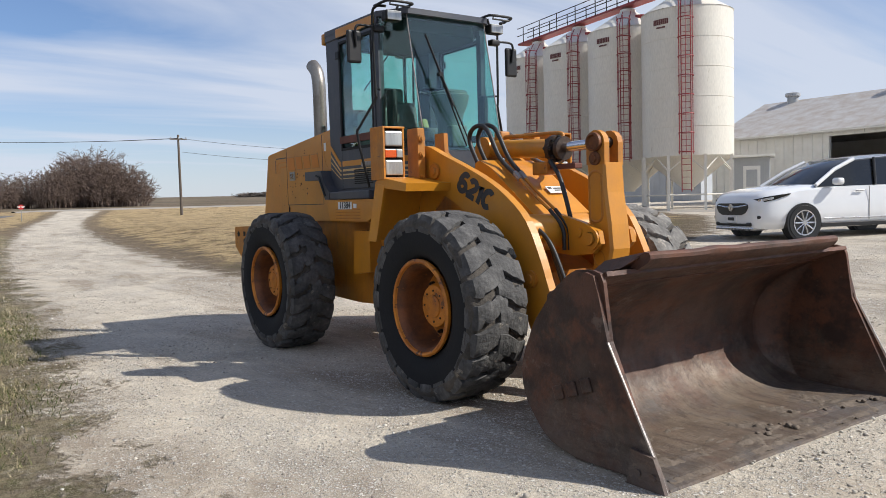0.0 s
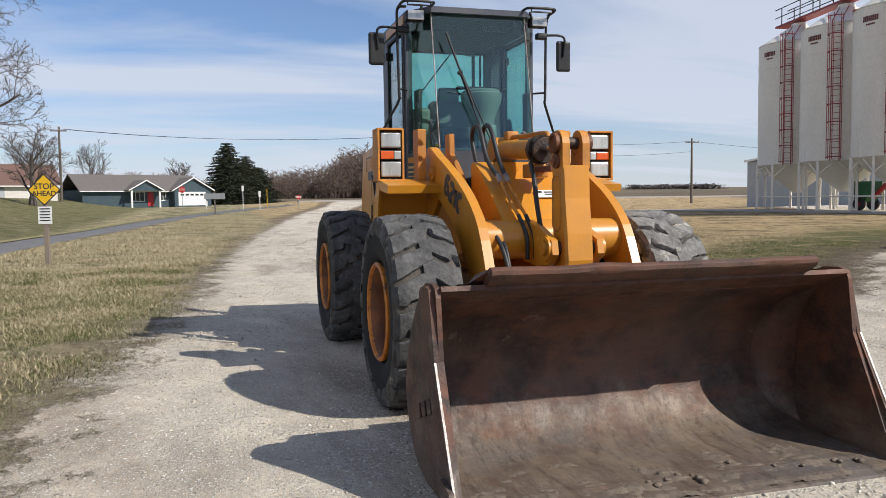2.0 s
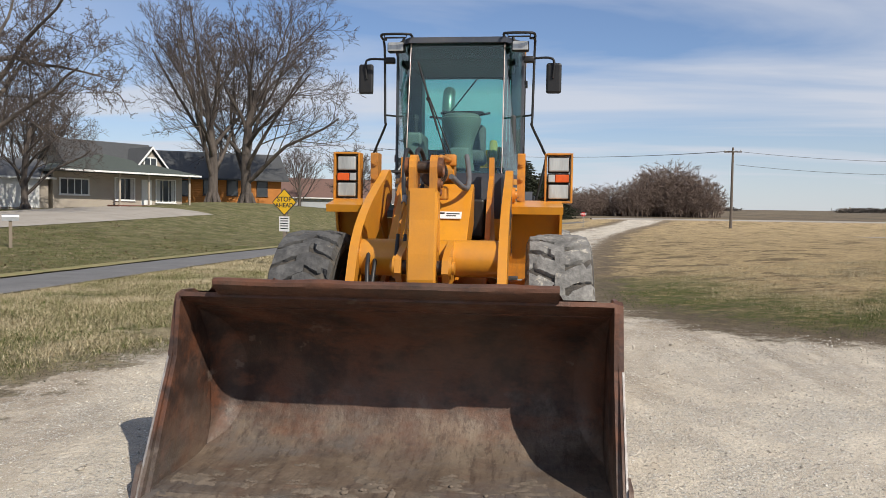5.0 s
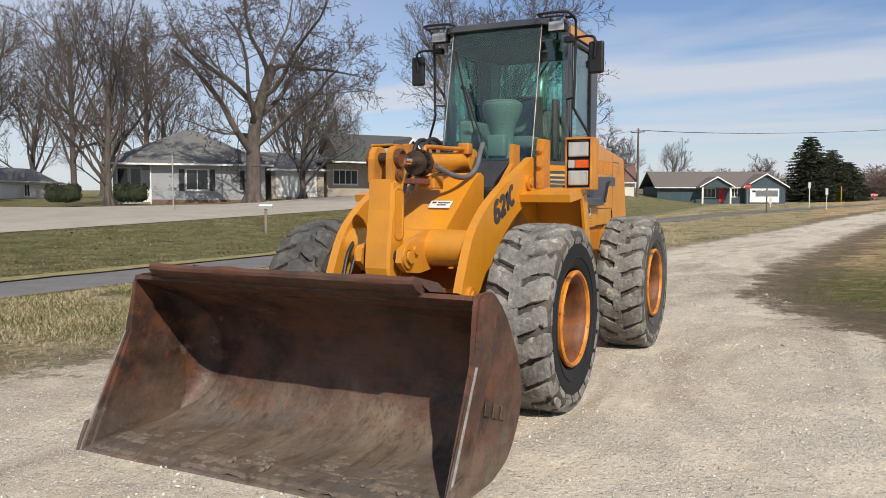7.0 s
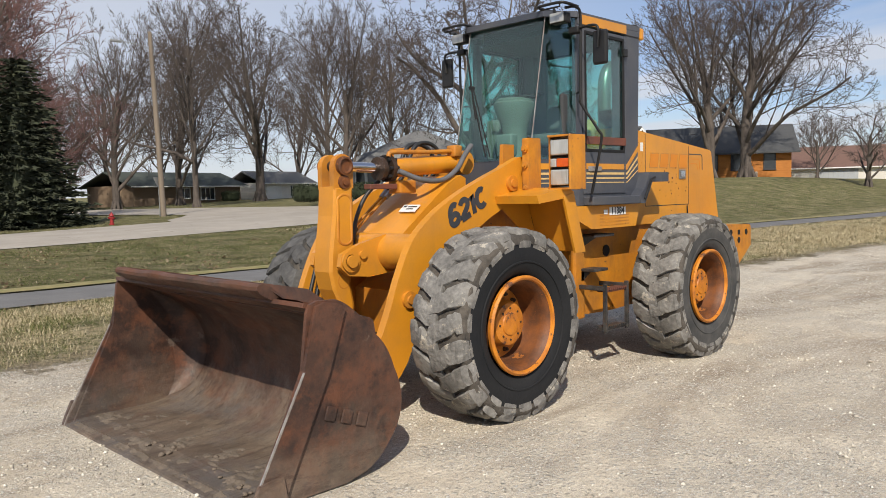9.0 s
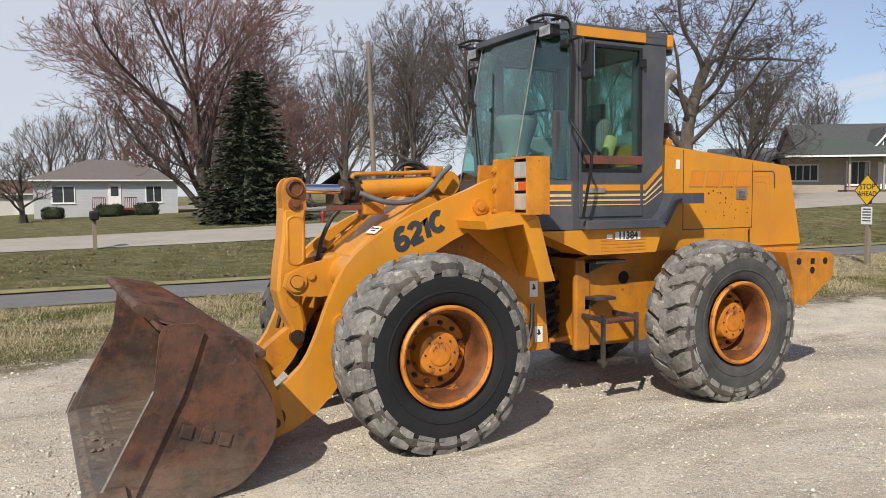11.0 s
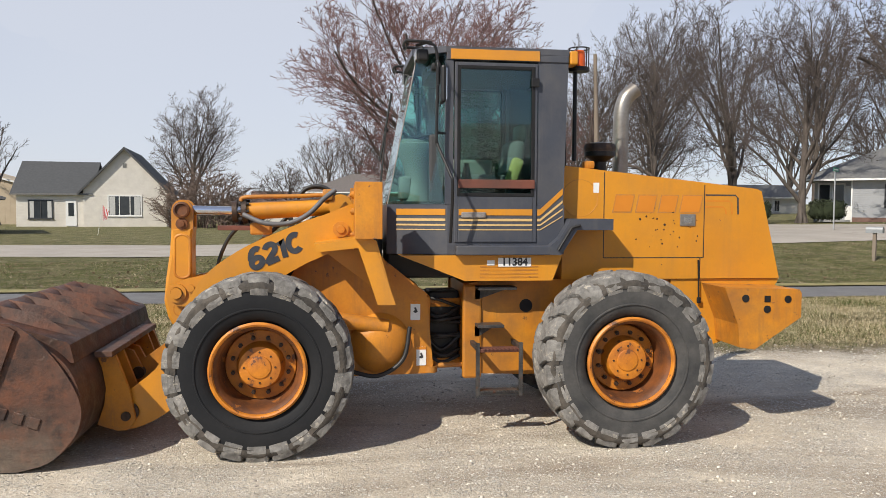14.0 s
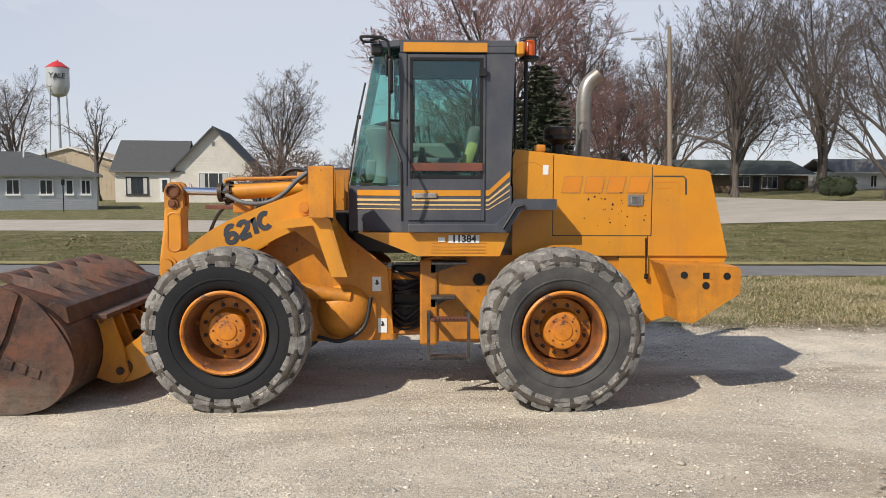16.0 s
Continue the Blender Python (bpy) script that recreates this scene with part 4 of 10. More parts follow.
# fenders over the front wheels
for s in (1, -1):
    f = new("front_fender"); f.parent = loader
    tagged(f, "angular orange front mudguard")
    a, b = (0.56, 0.98)
    bm = bmesh.new()
    prism(bm, [(0.98, 1.50), (1.00, 1.56), (0.62, 1.62), (0.54, 1.585), (0.40, 1.11), (0.44, 1.11), (0.60, 1.54)], s * a, s * b, 0.006)
    part("fender_plate", bm, ORANGE, f, "bent orange steel plate")
    bm = bmesh.new()
    prism(bm, [(0.59, 1.55), (0.95, 1.50), (0.46, 1.13)], s * (a - 0.005), s * (a - 0.02), 0.0)
    part("fender_gusset", bm, ORANGE, f)
    bm = bmesh.new()
    prism(bm, [(0.68, 1.548), (0.56, 1.575), (0.395, 1.105), (0.53, 1.105)], s * (b - 0.016), s * (b + 0.005), 0.003)
    part("fender_strut", bm, ORANGE, f)
    # headlight bracket
    h = new("headlight_unit"); h.parent = loader
    tagged(h, "orange bracket with two square headlamps and an amber indicator")
    y0, y1 = 0.80 + 0.03 * s, 1.03 + 0.035 * s
    bm = bmesh.new()
    box(bm, (0.52, s * y0, 1.60), (0.66, s * (y0 + 0.018), 2.02), 0.004)
    box(bm, (0.50, s * (y1 - 0.018), 1.60), (0.70, s * y1, 2.02), 0.004)
    box(bm, (0.52, s * (y0 + 0.019), 1.60), (0.70, s * (y1 - 0.019), 1.616), 0.003)
    box(bm, (0.52, s * (y0 + 0.019), 2.004), (0.70, s * (y1 - 0.019), 2.02), 0.003)
    part("bracket", bm, ORANGE_WORN, h)
    for z0, z1, mt, nm in ((1.635, 1.755, LENS, "headlamp"), (1.775, 1.84, AMBER, "indicator"), (1.865, 1.985, LENS, "headlamp")):
        bm = bmesh.new()
        box(bm, (0.56, s * (y0 + 0.025), z0 - 0.01), (0.665, s * (y1 - 0.025), z1 + 0.01), 0.012)
        bx = part(nm + "_housing", bm, BLACK_TRIM, h, "black lamp housing")
        bm = bmesh.new()
        if mt is AMBER:
            box(bm, (0.662, s * (y0 + 0.09), z0), (0.682, s * (y1 - 0.03), z1), 0.006)
            part(nm, bm, AMBER, h, "amber lens")
            bm = bmesh.new()
            box(bm, (0.662, s * (y0 + 0.03), z0), (0.680, s * (y0 + 0.086), z1), 0.006)
            part("side_lamp", bm, LENS, h, "clear lens")
        else:
            box(bm, (0.662, s * (y0 + 0.032), z0), (0.684, s * (y1 - 0.032), z1), 0.012)
            part(nm, bm, LENS, h, "clear ribbed glass lens")
    bm = bmesh.new()
    box(bm, (0.53, s * 0.86, 1.56), (0.60, s * 0.95, 1.60), 0.004)
    tube(bm, arc_points([(0.56, s * 0.84, 1.66), (0.55, s * 0.76, 1.60), (0.56, s * 0.72, 1.50)], 5), 0.008, 6)
    part("mount", bm, BLACK_PAINT, h)

def stroke_text(name, m, mat, parent):
    """The number 621C in thick slanted strokes, raised a little from the plate."""
    def arc(cx, cz, rx, rz, a0, a1, n=14):
        return [(cx + rx * math.cos(radians(a0 + (a1 - a0) * k / n)), cz + rz * math.sin(radians(a0 + (a1 - a0) * k / n))) for k in range(n + 1)]
    glyphs = [
        (0.00, [arc(0.055, 0.052, 0.043, 0.036, 0, 360, 24), arc(0.064, 0.075, 0.052, 0.079, 55, 175)]),
        (0.122, [arc(0.055, 0.106, 0.042, 0.038, 160, -35) + [(0.014, 0.024), (0.016, 0.018)], [(0.006, 0.0165), (0.108, 0.0165)]]),
        (0.245, [[(0.0, 0.112), (0.036, 0.140), (0.036, 0.0)]]),
        (0.312, [arc(0.066, 0.077, 0.052, 0.062, 50, 310, 22)]),
    ]
    w = 0.0225
    bm = bmesh.new()
    for gx_, strokes in glyphs:
        for rank, line in enumerate(strokes):
            top = 0.002 + 0.0009 * rank
            closed = (Vector(line[0]) - Vector(line[-1])).length < 1e-6
            pts = [Vector((u + gx_ + 0.16 * v - 0.225, v - 0.077)) for u, v in (line[:-1] if closed else line)]
            n = len(pts)
            sides = []
            for k, p in enumerate(pts):
                a = pts[(k - 1) % n] if closed or k else p
                b = pts[(k + 1) % n] if closed or k < n - 1 else p
                d = (b - a).normalized()
                q = Vector((-d.y, d.x)) * w
                sides.append([bm.verts.new((*(p + q), 0.0)), bm.verts.new((*(p - q), 0.0)), bm.verts.new((*(p + q), top)), bm.verts.new((*(p - q), top))])
            for k in range(n if closed else n - 1):
                a, b = sides[k], sides[(k + 1) % n]
                bm.faces.new((a[2], a[3], b[3], b[2])); bm.faces.new((a[0], a[2], b[2], b[0])); bm.faces.new((a[1], b[1], b[3], a[3]))
    bm.transform(m)
    return part(name, bm, mat, parent)


# lift arms
ARM = [(0.57, 1.82), (0.64, 1.87), (0.73, 1.855), (0.90, 1.785), (1.13, 1.70), (1.43, 1.575), (1.68, 1.435), (1.88, 1.26), (2.02, 1.00), (2.10, 0.80), (2.22, 0.58), (2.46, 0.38), (2.52, 0.25), (2.48, 0.14), (2.38, 0.12), (2.16, 0.22),
       (1.95, 0.42), (1.80, 0.74), (1.62, 0.98), (1.40, 1.19), (1.05, 1.40), (0.75, 1.52), (0.56, 1.62)]
ARM = [(p.x, p.z) for p in arc_points([(u, 0, v) for u, v in ARM], 3)]
for s in (1, -1):
    arm = new("lift_arm"); arm.parent = loader
    tagged(arm, "heavy curved orange lift arm")
    bm = bmesh.new()
    prism(bm, ARM, s * 0.50, s * 0.565, 0.0)
    bevel_new(bm, {e for e in bm.edges if abs(e.verts[0].co.y - e.verts[1].co.y) > 0.01}, 0.010, 2)
    part("arm_plate", bm, ORANGE, arm, "thick orange steel plate")
    for px, pz, pr in ((1.93, 0.86, 0.06), (2.42, 0.25, 0.075), (0.80, 1.66, 0.062)):
        bm = bmesh.new()
        lathe(bm, [(0.0, s * 0.56), (pr, s * 0.56), (pr, s * 0.588), (pr * 0.55, s * 0.59), (pr * 0.5, s * 0.603), (0.0, s * 0.605)], (px, 0, pz), "y", 20)
        part("pin", bm, ORANGE_WORN if px < 2 else GREASY, arm, "steel pin cap", 40)
    txt = pose(1.31, s * 0.5665, 1.487, 90, -23.5, 180) if s > 0 else pose(1.31, s * 0.5665, 1.487, 90, 23.5, 0)
    stroke_text("model_number", txt, DARK_INK, arm)
    # lift cylinder inside each arm
    cyl = new("lift_cylinder"); cyl.parent = loader
    tagged(cyl, "orange hydraulic lift cylinder with a chrome rod")
    bm = bmesh.new()
    tube(bm, [(0.42, s * 0.46, 0.86), (1.30, s * 0.46, 1.0)], 0.065, 16)
    part("barrel", bm, ORANGE_WORN, cyl, "", 40)
    bm = bmesh.new()
    tube(bm, [(1.30, s * 0.46, 1.0), (1.78, s * 0.46, 1.08)], 0.032, 14)
    part("rod", bm, CHROME, cyl, "polished chrome rod", 40)
    if s < 0:
        for ya, yb, xo in ((0.44, 0.38, 0.0), (0.40, 0.36, -0.05)):
            bm = bmesh.new()
            tube(bm, arc_points([(1.78 + xo, s * ya, 1.25), (1.95 + xo, s * (ya - 0.02), 1.12), (2.05 + xo, s * (yb + 0.02), 0.92), (2.12 + xo, s * yb, 0.70)], 6), 0.016, 8)
            part("arm_hose", bm, HOSE, loader, "black hydraulic hose along the arm", 60)
bm = bmesh.new()
tube(bm, [(1.74, -0.498, 1.17), (1.74, 0.498, 1.17)], 0.135, 28)
part("cross_tube", bm, ORANGE, loader, "thick orange cross tube between the arms", 40)
# lugs on the cross tube that carry the bellcrank
for s in (0.16, -0.16):
    bm = bmesh.new()
    prism(bm, [(1.66, 1.28), (1.80, 1.30), (2.05, 1.24), (2.20, 1.18), (2.22, 1.09), (2.14, 1.02), (1.95, 1.00), (1.72, 1.02)], s - 0.022, s + 0.022, 0.008)
    disc(bm, (2.13, s + math.copysign(0.03, s), 1.125), 0.078, 0.02)
    disc(bm, (2.13, s + math.copysign(0.045, s), 1.125), 0.045, 0.03)
    disc(bm, (2.02, s + math.copysign(0.032, s), 1.165), 0.03, 0.02)
    part("bellcrank_lug", bm, ORANGE, loader, "orange lug plate with pin", 40)

# bellcrank
bell = new("bellcrank"); bell.parent = loader
tagged(bell, "tall orange bellcrank lever of the Z-bar linkage")
BC = [(2.02, 1.84), (2.06, 1.88), (2.13, 1.885), (2.18, 1.83), (2.19, 1.70), (2.20, 1.45), (2.235, 1.22), (2.25, 1.05), (2.22, 0.92), (2.15, 0.78), (2.13, 0.66), (2.05, 0.66), (2.03, 0.80), (2.06, 0.95), (2.04, 1.06), (2.02, 1.25), (2.03, 1.5), (2.01, 1.7)]
bm = bmesh.new()
prism(bm, [(2.012, 1.66), (2.185, 1.66)] + [p for p in BC if p[1] < 1.66], -0.085, 0.085, 0.014, segments=2)
sides = [f for f in bm.faces if abs(f.normal.y) > 0.99 and f.calc_area() > 0.05]
bmesh.ops.inset_individual(bm, faces=sides, thickness=0.024, depth=-0.014)
part("lever", bm, ORANGE, bell, "cast orange lever")
for s in (1, -1):
    bm = bmesh.new()
    ring = [(2.10 + 0.062 * math.cos(a), 0.0885 * s, 1.42 + (0.13 if math.sin(a) > 0 else -0.13) + 0.05 * math.sin(a)) for a in [2 * math.pi * k / 20 for k in range(20)]]
    tube(bm, ring + ring[:2], 0.016, 8, False)
    ring = [(2.125 + 0.05 * math.cos(a), 0.0885 * s, 0.98 + 0.055 * math.sin(a)) for a in [2 * math.pi * k / 16 for k in range(16)]]
    tube(bm, ring + ring[:2], 0.012, 8, False)
    part("cast_rim", bm, ORANGE_WORN, bell, "raised cast rim round the hollow of the lever", 60)
for s in (1, -1):
    bm = bmesh.new()
    prism(bm, [(2.012, 1.645), (2.012, 1.80), (2.022, 1.84), (2.045, 1.872), (2.078, 1.888), (2.115, 1.888), (2.15, 1.872), (2.175, 1.84), (2.185, 1.80), (2.185, 1.64)], s * 0.045, s * 0.095, 0.012, segments=3)
    part("fork", bm, ORANGE_WORN, bell, "worn orange fork arm")
    bm = bmesh.new()
    lathe(bm, [(0.068, s * 0.094), (0.066, s * 0.128), (0.052, s * 0.133), (0.044, s * 0.116), (0.0, s * 0.112)], (2.10, 0, 1.805), "y", 24)
    part("pin_cap", bm, RIM_RUST, bell, "rusty ring round the pin", 40)
    bm = bmesh.new()
    lathe(bm, [(0.050, s * 0.094), (0.048, s * 0.112), (0.026, s * 0.114), (0.024, s * 0.126), (0.0, s * 0.127)], (2.10, 0, 1.690), "y", 20)
    part("retainer_bolt", bm, RIM_RUST, bell, "rusty retainer bolt", 40)
bm = bmesh.new()
tube(bm, [(2.10, -0.09, 1.805), (2.10, 0.09, 1.805)], 0.04, 16)
part("pin", bm, GREASY, bell, "", 40)
bm = bmesh.new()
tube(bm, [(2.13, -0.2, 1.125), (2.13, 0.2, 1.125)], 0.05, 16)
part("pin", bm, GREASY, bell, "", 40)
link = new("bucket_link"); link.parent = loader
bm = bmesh.new()
prism(bm, [(2.04, 0.76), (2.16, 0.76), (2.45, 0.55), (2.52, 0.48), (2.48, 0.38), (2.38, 0.40), (2.05, 0.62)], -0.055, 0.055, 0.012)
part("link_bar", bm, ORANGE_WORN, link, "orange tilt link")
for px, pz, pr, pw in ((2.10, 0.70, 0.055, 0.2), (2.46, 0.46, 0.05, 0.24)):
    bm = bmesh.new()
    disc(bm, (px, 0, pz), pr, pw)
    part("link_pin", bm, GREASY, link, "", 40)

# tilt cylinder on top
tilt = new("tilt_cylinder"); tilt.parent = loader
tagged(tilt, "orange hydraulic tilt cylinder with a chrome rod")
bm = bmesh.new()
tube(bm, [(0.80, 0, 1.845), (1.60, 0, 1.795)], 0.075, 20)
disc(bm, (0.80, 0, 1.845), 0.10, 0.16, "y", 24)
part("barrel", bm, ORANGE, tilt, "orange cylinder barrel", 40)
bm = bmesh.new()
tube(bm, [(1.58, 0, 1.797), (1.62, 0, 1.794)], 0.105, 20)
tube(bm, [(1.66, 0, 1.792), (1.70, 0, 1.79)], 0.09, 20)
part("gland", bm, GREASY, tilt, "black greasy cylinder gland", 40)
for k in range(8):
    a = k * math.pi / 4
    bm = bmesh.new()
    tube(bm, [(1.56, 0.088 * math.cos(a), 1.797 + 0.088 * math.sin(a)), (1.645, 0.088 * math.cos(a), 1.792 + 0.088 * math.sin(a))], 0.014, 6)
    part("gland_bolt", bm, BLACK_PAINT, tilt, "", 40)
bm = bmesh.new()
tube(bm, [(1.60, 0, 1.795), (2.06, 0, 1.805)], 0.038, 18)
part("rod", bm, CHROME, tilt, "polished chrome piston rod", 40)
bm = bmesh.new()
tube(bm, arc_points([(1.63, 0.05, 1.88), (1.58, 0.05, 1.915), (1.20, 0.05, 1.925), (0.98, 0.05, 1.935), (0.90, 0.05, 1.93)], 5), 0.018, 10)
box(bm, (0.86, 0.0, 1.89), (0.95, 0.10, 1.985), 0.012)
part("oil_pipe", bm, ORANGE_WORN, tilt, "orange steel pipe along the barrel", 50)
bm = bmesh.new()
tube(bm, arc_points([(1.60, 0.13, 1.77), (1.42, 0.20, 1.70), (1.22, 0.22, 1.70), (1.06, 0.22, 1.78), (0.94, 0.20, 1.90), (0.84, 0.18, 1.98)], 6), 0.021, 10)
part("hydraulic_hose", bm, HOSE_GREY, tilt, "grey dusty hydraulic hose", 60)
for dy in (-0.17, -0.26):
    o = -0.22 + (dy + 0.22) * 0.6
    bm = bmesh.new()
    tube(bm, arc_points([(1.0, dy, 1.66), (0.86, dy, 1.90), (0.95, dy - 0.02, 2.03 + dy * 0.1), (1.12, dy - 0.03, 1.98), (1.27, dy - 0.02, 1.74), (1.44, o, 1.585)], 6), 0.018, 10)
    part("loop_hose", bm, HOSE, loader, "looped black hydraulic hose in front of the cab", 60)
    for a, b in (((1.0, dy, 1.66), (0.965, dy, 1.72)), ((1.40, o + (dy - o) * 0.2, 1.622), (1.46, o, 1.568))):
        bm = bmesh.new()
        tube(bm, [a, b], 0.023, 8)
        part("hose_fitting", bm, BUCKET_EDGE, loader, "worn steel hose fitting", 40)
    bm = bmesh.new()
    tube(bm, arc_points([(1.44, o, 1.585), (1.62, o, 1.445), (1.78, o + 0.01, 1.325)], 6), 0.012, 8)
    part("oil_pipe", bm, ORANGE_WORN, loader, "greasy orange steel oil pipe", 50)
    bm = bmesh.new()
    tube(bm, arc_points([(1.77, o + 0.01, 1.335), (1.89, o + 0.02, 1.20), (1.905, o + 0.02, 1.04)], 6), 0.015, 8)
    part("arm_hose", bm, HOSE, loader, "greasy black hydraulic hose", 60)
for dy in (-0.08,):
    bm = bmesh.new()
    tube(bm, arc_points([(1.62, dy, 1.70), (1.74, dy * 1.3, 1.58), (1.82, dy * 1.5, 1.42), (1.86, dy * 1.4, 1.27), (1.91, dy * 1.3, 1.10)], 6), 0.017, 8)
    part("gland_hose", bm, HOSE, loader, "greasy black hose below the tilt cylinder", 60)
bm = bmesh.new()
box(bm, (1.38, -0.05, 1.60), (1.55, 0.09, 1.70), 0.012)
part("detent_box", bm, ORANGE_WORN, tilt, "orange bracket box")
bm = bmesh.new()
box(bm, (1.55, -0.02, 1.635), (1.82, 0.06, 1.675), 0.006)
part("detent_bar", bm, RUST_RED, tilt, "rusty brown bar")

# bucket
bucket = new("bucket"); bucket.parent = loader
bucket.location.y = -0.02
tagged(bucket, "wide rusty brown general purpose bucket lowered onto the gravel, muddy inside")
SH = [(3.56, 0.012), (3.30, 0.014), (3.00, 0.02), (2.86, 0.045), (2.74, 0.105), (2.65, 0.20), (2.60, 0.32), (2.585, 0.45), (2.61, 0.60), (2.68, 0.74), (2.80, 0.85), (2.97, 0.94), (3.22, 1.035)]

SH = [(p.x, p.z) for p in arc_points([(u, 0, v) for u, v in SH], 3)]


def shell(pts, thick):
    """The outline of a bent plate of that thickness."""
    out = []
    for i, (x, z) in enumerate(pts):
        a, b = pts[max(i - 1, 0)], pts[min(i + 1, len(pts) - 1)]
        d = Vector((b[0] - a[0], b[1] - a[1])).normalized()
        out.append((x + d.y * -thick, z + d.x * thick))
    return list(pts) + out[::-1]


BW = 1.19
FULL = shell(SH, -0.026)
OUTER, INNER = FULL[:len(SH)], FULL[len(SH):][::-1]
bm = bmesh.new()
prism(bm, OUTER[6:] + INNER[6:][::-1], -BW, BW, 0.0)
part("back_plate", bm, BUCKET, bucket, "curved rusty steel back plate", 60)
bm = bmesh.new()
prism(bm, OUTER[:7] + INNER[:7][::-1], -BW, BW, 0.0)
part("floor_plate", bm, BUCKET, bucket, "scraped bucket floor with dried soil", 60)
bm = bmesh.new()
prism(bm, [(3.63, -0.006), (3.625, 0.012), (3.42, 0.046), (3.36, 0.043), (3.36, -0.006)], -BW - 0.02, BW + 0.02, 0.0)
part("cutting_edge", bm, BUCKET, bucket, "flat worn steel cutting edge")
bm = bmesh.new()
prism(bm, [(3.185, 1.015), (3.235, 1.028), (3.300, 1.066), (3.318, 1.086), (3.318, 1.106), (3.304, 1.120), (3.284, 1.122), (3.225, 1.095), (3.18, 1.055)], -0.965, 0.90, 0.0)
for k in range(26):  # dents and scrapes along the lip
    y = -0.96 + 1.86 * (k + 0.5) / 26
    bmesh.ops.bisect_plane(bm, geom=bm.verts[:] + bm.edges[:] + bm.faces[:], plane_co=(0, y, 0), plane_no=(0, 1, 0))
for v in bm.verts:
    v.co.z += 0.010 * smooth_noise(v.co.y * 4, 3, 1) * step(1.05, 1.10, v.co.z)
    v.co.x += 0.010 * smooth_noise(v.co.y * 5, 7, 2) * step(1.05, 1.10, v.co.z)
part("spill_guard", bm, BUCKET, bucket, "rounded rusty lip along the top edge", 40)
bm = bmesh.new()
prism(bm, [(3.005, 0.935), (3.025, 0.943), (3.031, 0.930), (3.011, 0.922)], -BW + 0.01, BW - 0.01, 0.0)
part("weld_seam", bm, BUCKET, bucket, "welded seam below the top edge")
SIDE = [(3.58, 0.01), (3.262, 0.68), (3.222, 0.98), (3.20, 1.025), (3.15, 1.04), (3.03, 1.035), (2.96, 1.00), (2.85, 0.91), (2.74, 0.78), (2.63, 0.60), (2.578, 0.44), (2.60, 0.29), (2.69, 0.16), (2.81, 0.06), (3.0, 0.01)]
SIDE = SIDE[:5] + [(p.x, p.z) for p in arc_points([(u, 0, v) for u, v in SIDE[5:]], 3)]
for s in (1, -1):
    bm = bmesh.new()
    prism(bm, SIDE, s * BW, s * (BW + 0.025), 0.004)
    part("side_plate", bm, BUCKET_OUT, bucket, "rusty steel side plate")
    bm = bmesh.new()
    prism(bm, [(3.63, -0.004), (3.60, 0.06), (3.268, 0.68), (3.205, 0.93), (3.175, 1.015), (3.12, 1.03), (3.03, 1.015), (2.985, 0.985), (3.10, 0.66), (3.37, 0.12), (3.42, -0.004)], s * (BW + 0.0255), s * (BW + 0.05), 0.006)
    part("side_cutter", bm, BUCKET_OUT, bucket, "thick front strip of the side plate")
    bm = bmesh.new()
    prism(bm, [(3.633, 0.0), (3.603, 0.068), (3.271, 0.68), (3.262, 0.68), (3.594, 0.064), (3.622, 0.0)], s * (BW + 0.041), s * (BW + 0.052), 0.001)
    part("worn_edge", bm, BUCKET_EDGE, bucket, "bright worn front edge")
    bm = bmesh.new()
    prism(bm, [(3.640, -0.006), (3.612, 0.07), (3.57, 0.16), (3.43, 0.18), (3.40, -0.006)], s * (BW + 0.051), s * (BW + 0.075), 0.006)
    disc(bm, (3.48, s * (BW + 0.08), 0.07), 0.018, 0.014); disc(bm, (3.57, s * (BW + 0.08), 0.07), 0.018, 0.014)
    part("corner_tooth", bm, BUCKET_OUT, bucket, "bolted corner wear plate")
    # concave fillet plate in the corner between back and side
    bm = bmesh.new()
    rows = []
    run = [Vector((u, 0, v)) for u, v in INNER[9:]]
    for i, q in enumerate(run):
        f = i / (len(run) - 1)
        k = math.sin(math.pi * min(f * 1.12, 1.0)) ** 0.8
        e = (run[min(i + 1, len(run) - 1)] - run[max(i - 1, 0)]).normalized()
        inward = Vector((e.z, 0, -e.x))
        if inward.x < 0 and f < 0.6:
            inward = -inward
        row = []
        for j in range(6):
            a = j / 5 * math.pi / 2
            dy, dn = 0.17 * k * (1 - math.sin(a)), 0.20 * k * (1 - math.cos(a))
            row.append(bm.verts.new((q.x + inward.x * (dn + 0.003), s * (BW - 0.003 - dy), q.z + inward.z * (dn + 0.003))))
        rows.append(row)
    for p, q in zip(rows, rows[1:]):
        for j in range(5):
            bm.faces.new((p[j], p[j + 1], q[j + 1], q[j]))
    part("inner_gusset", bm, BUCKET, bucket, "curved inner corner plate", 60)
    # maker's mark as three plain raised bars
    for dx, w2 in ((-0.115, 0.075), (0.0, 0.07), (0.11, 0.07)):
        bm = bmesh.new()
        cx, cz = 2.985 - dx * 0.94, 0.385 + dx * -0.33
        box(bm, (cx - 0.036, min(s * (BW + 0.0255), s * (BW + 0.037)), cz - 0.040), (cx + 0.036, max(s * (BW + 0.0255), s * (BW + 0.037)), cz + 0.040), 0.006, Matrix.Rotation(radians(-19), 4, 'Y'))
        part("raised_mark", bm, BUCKET_OUT, bucket)
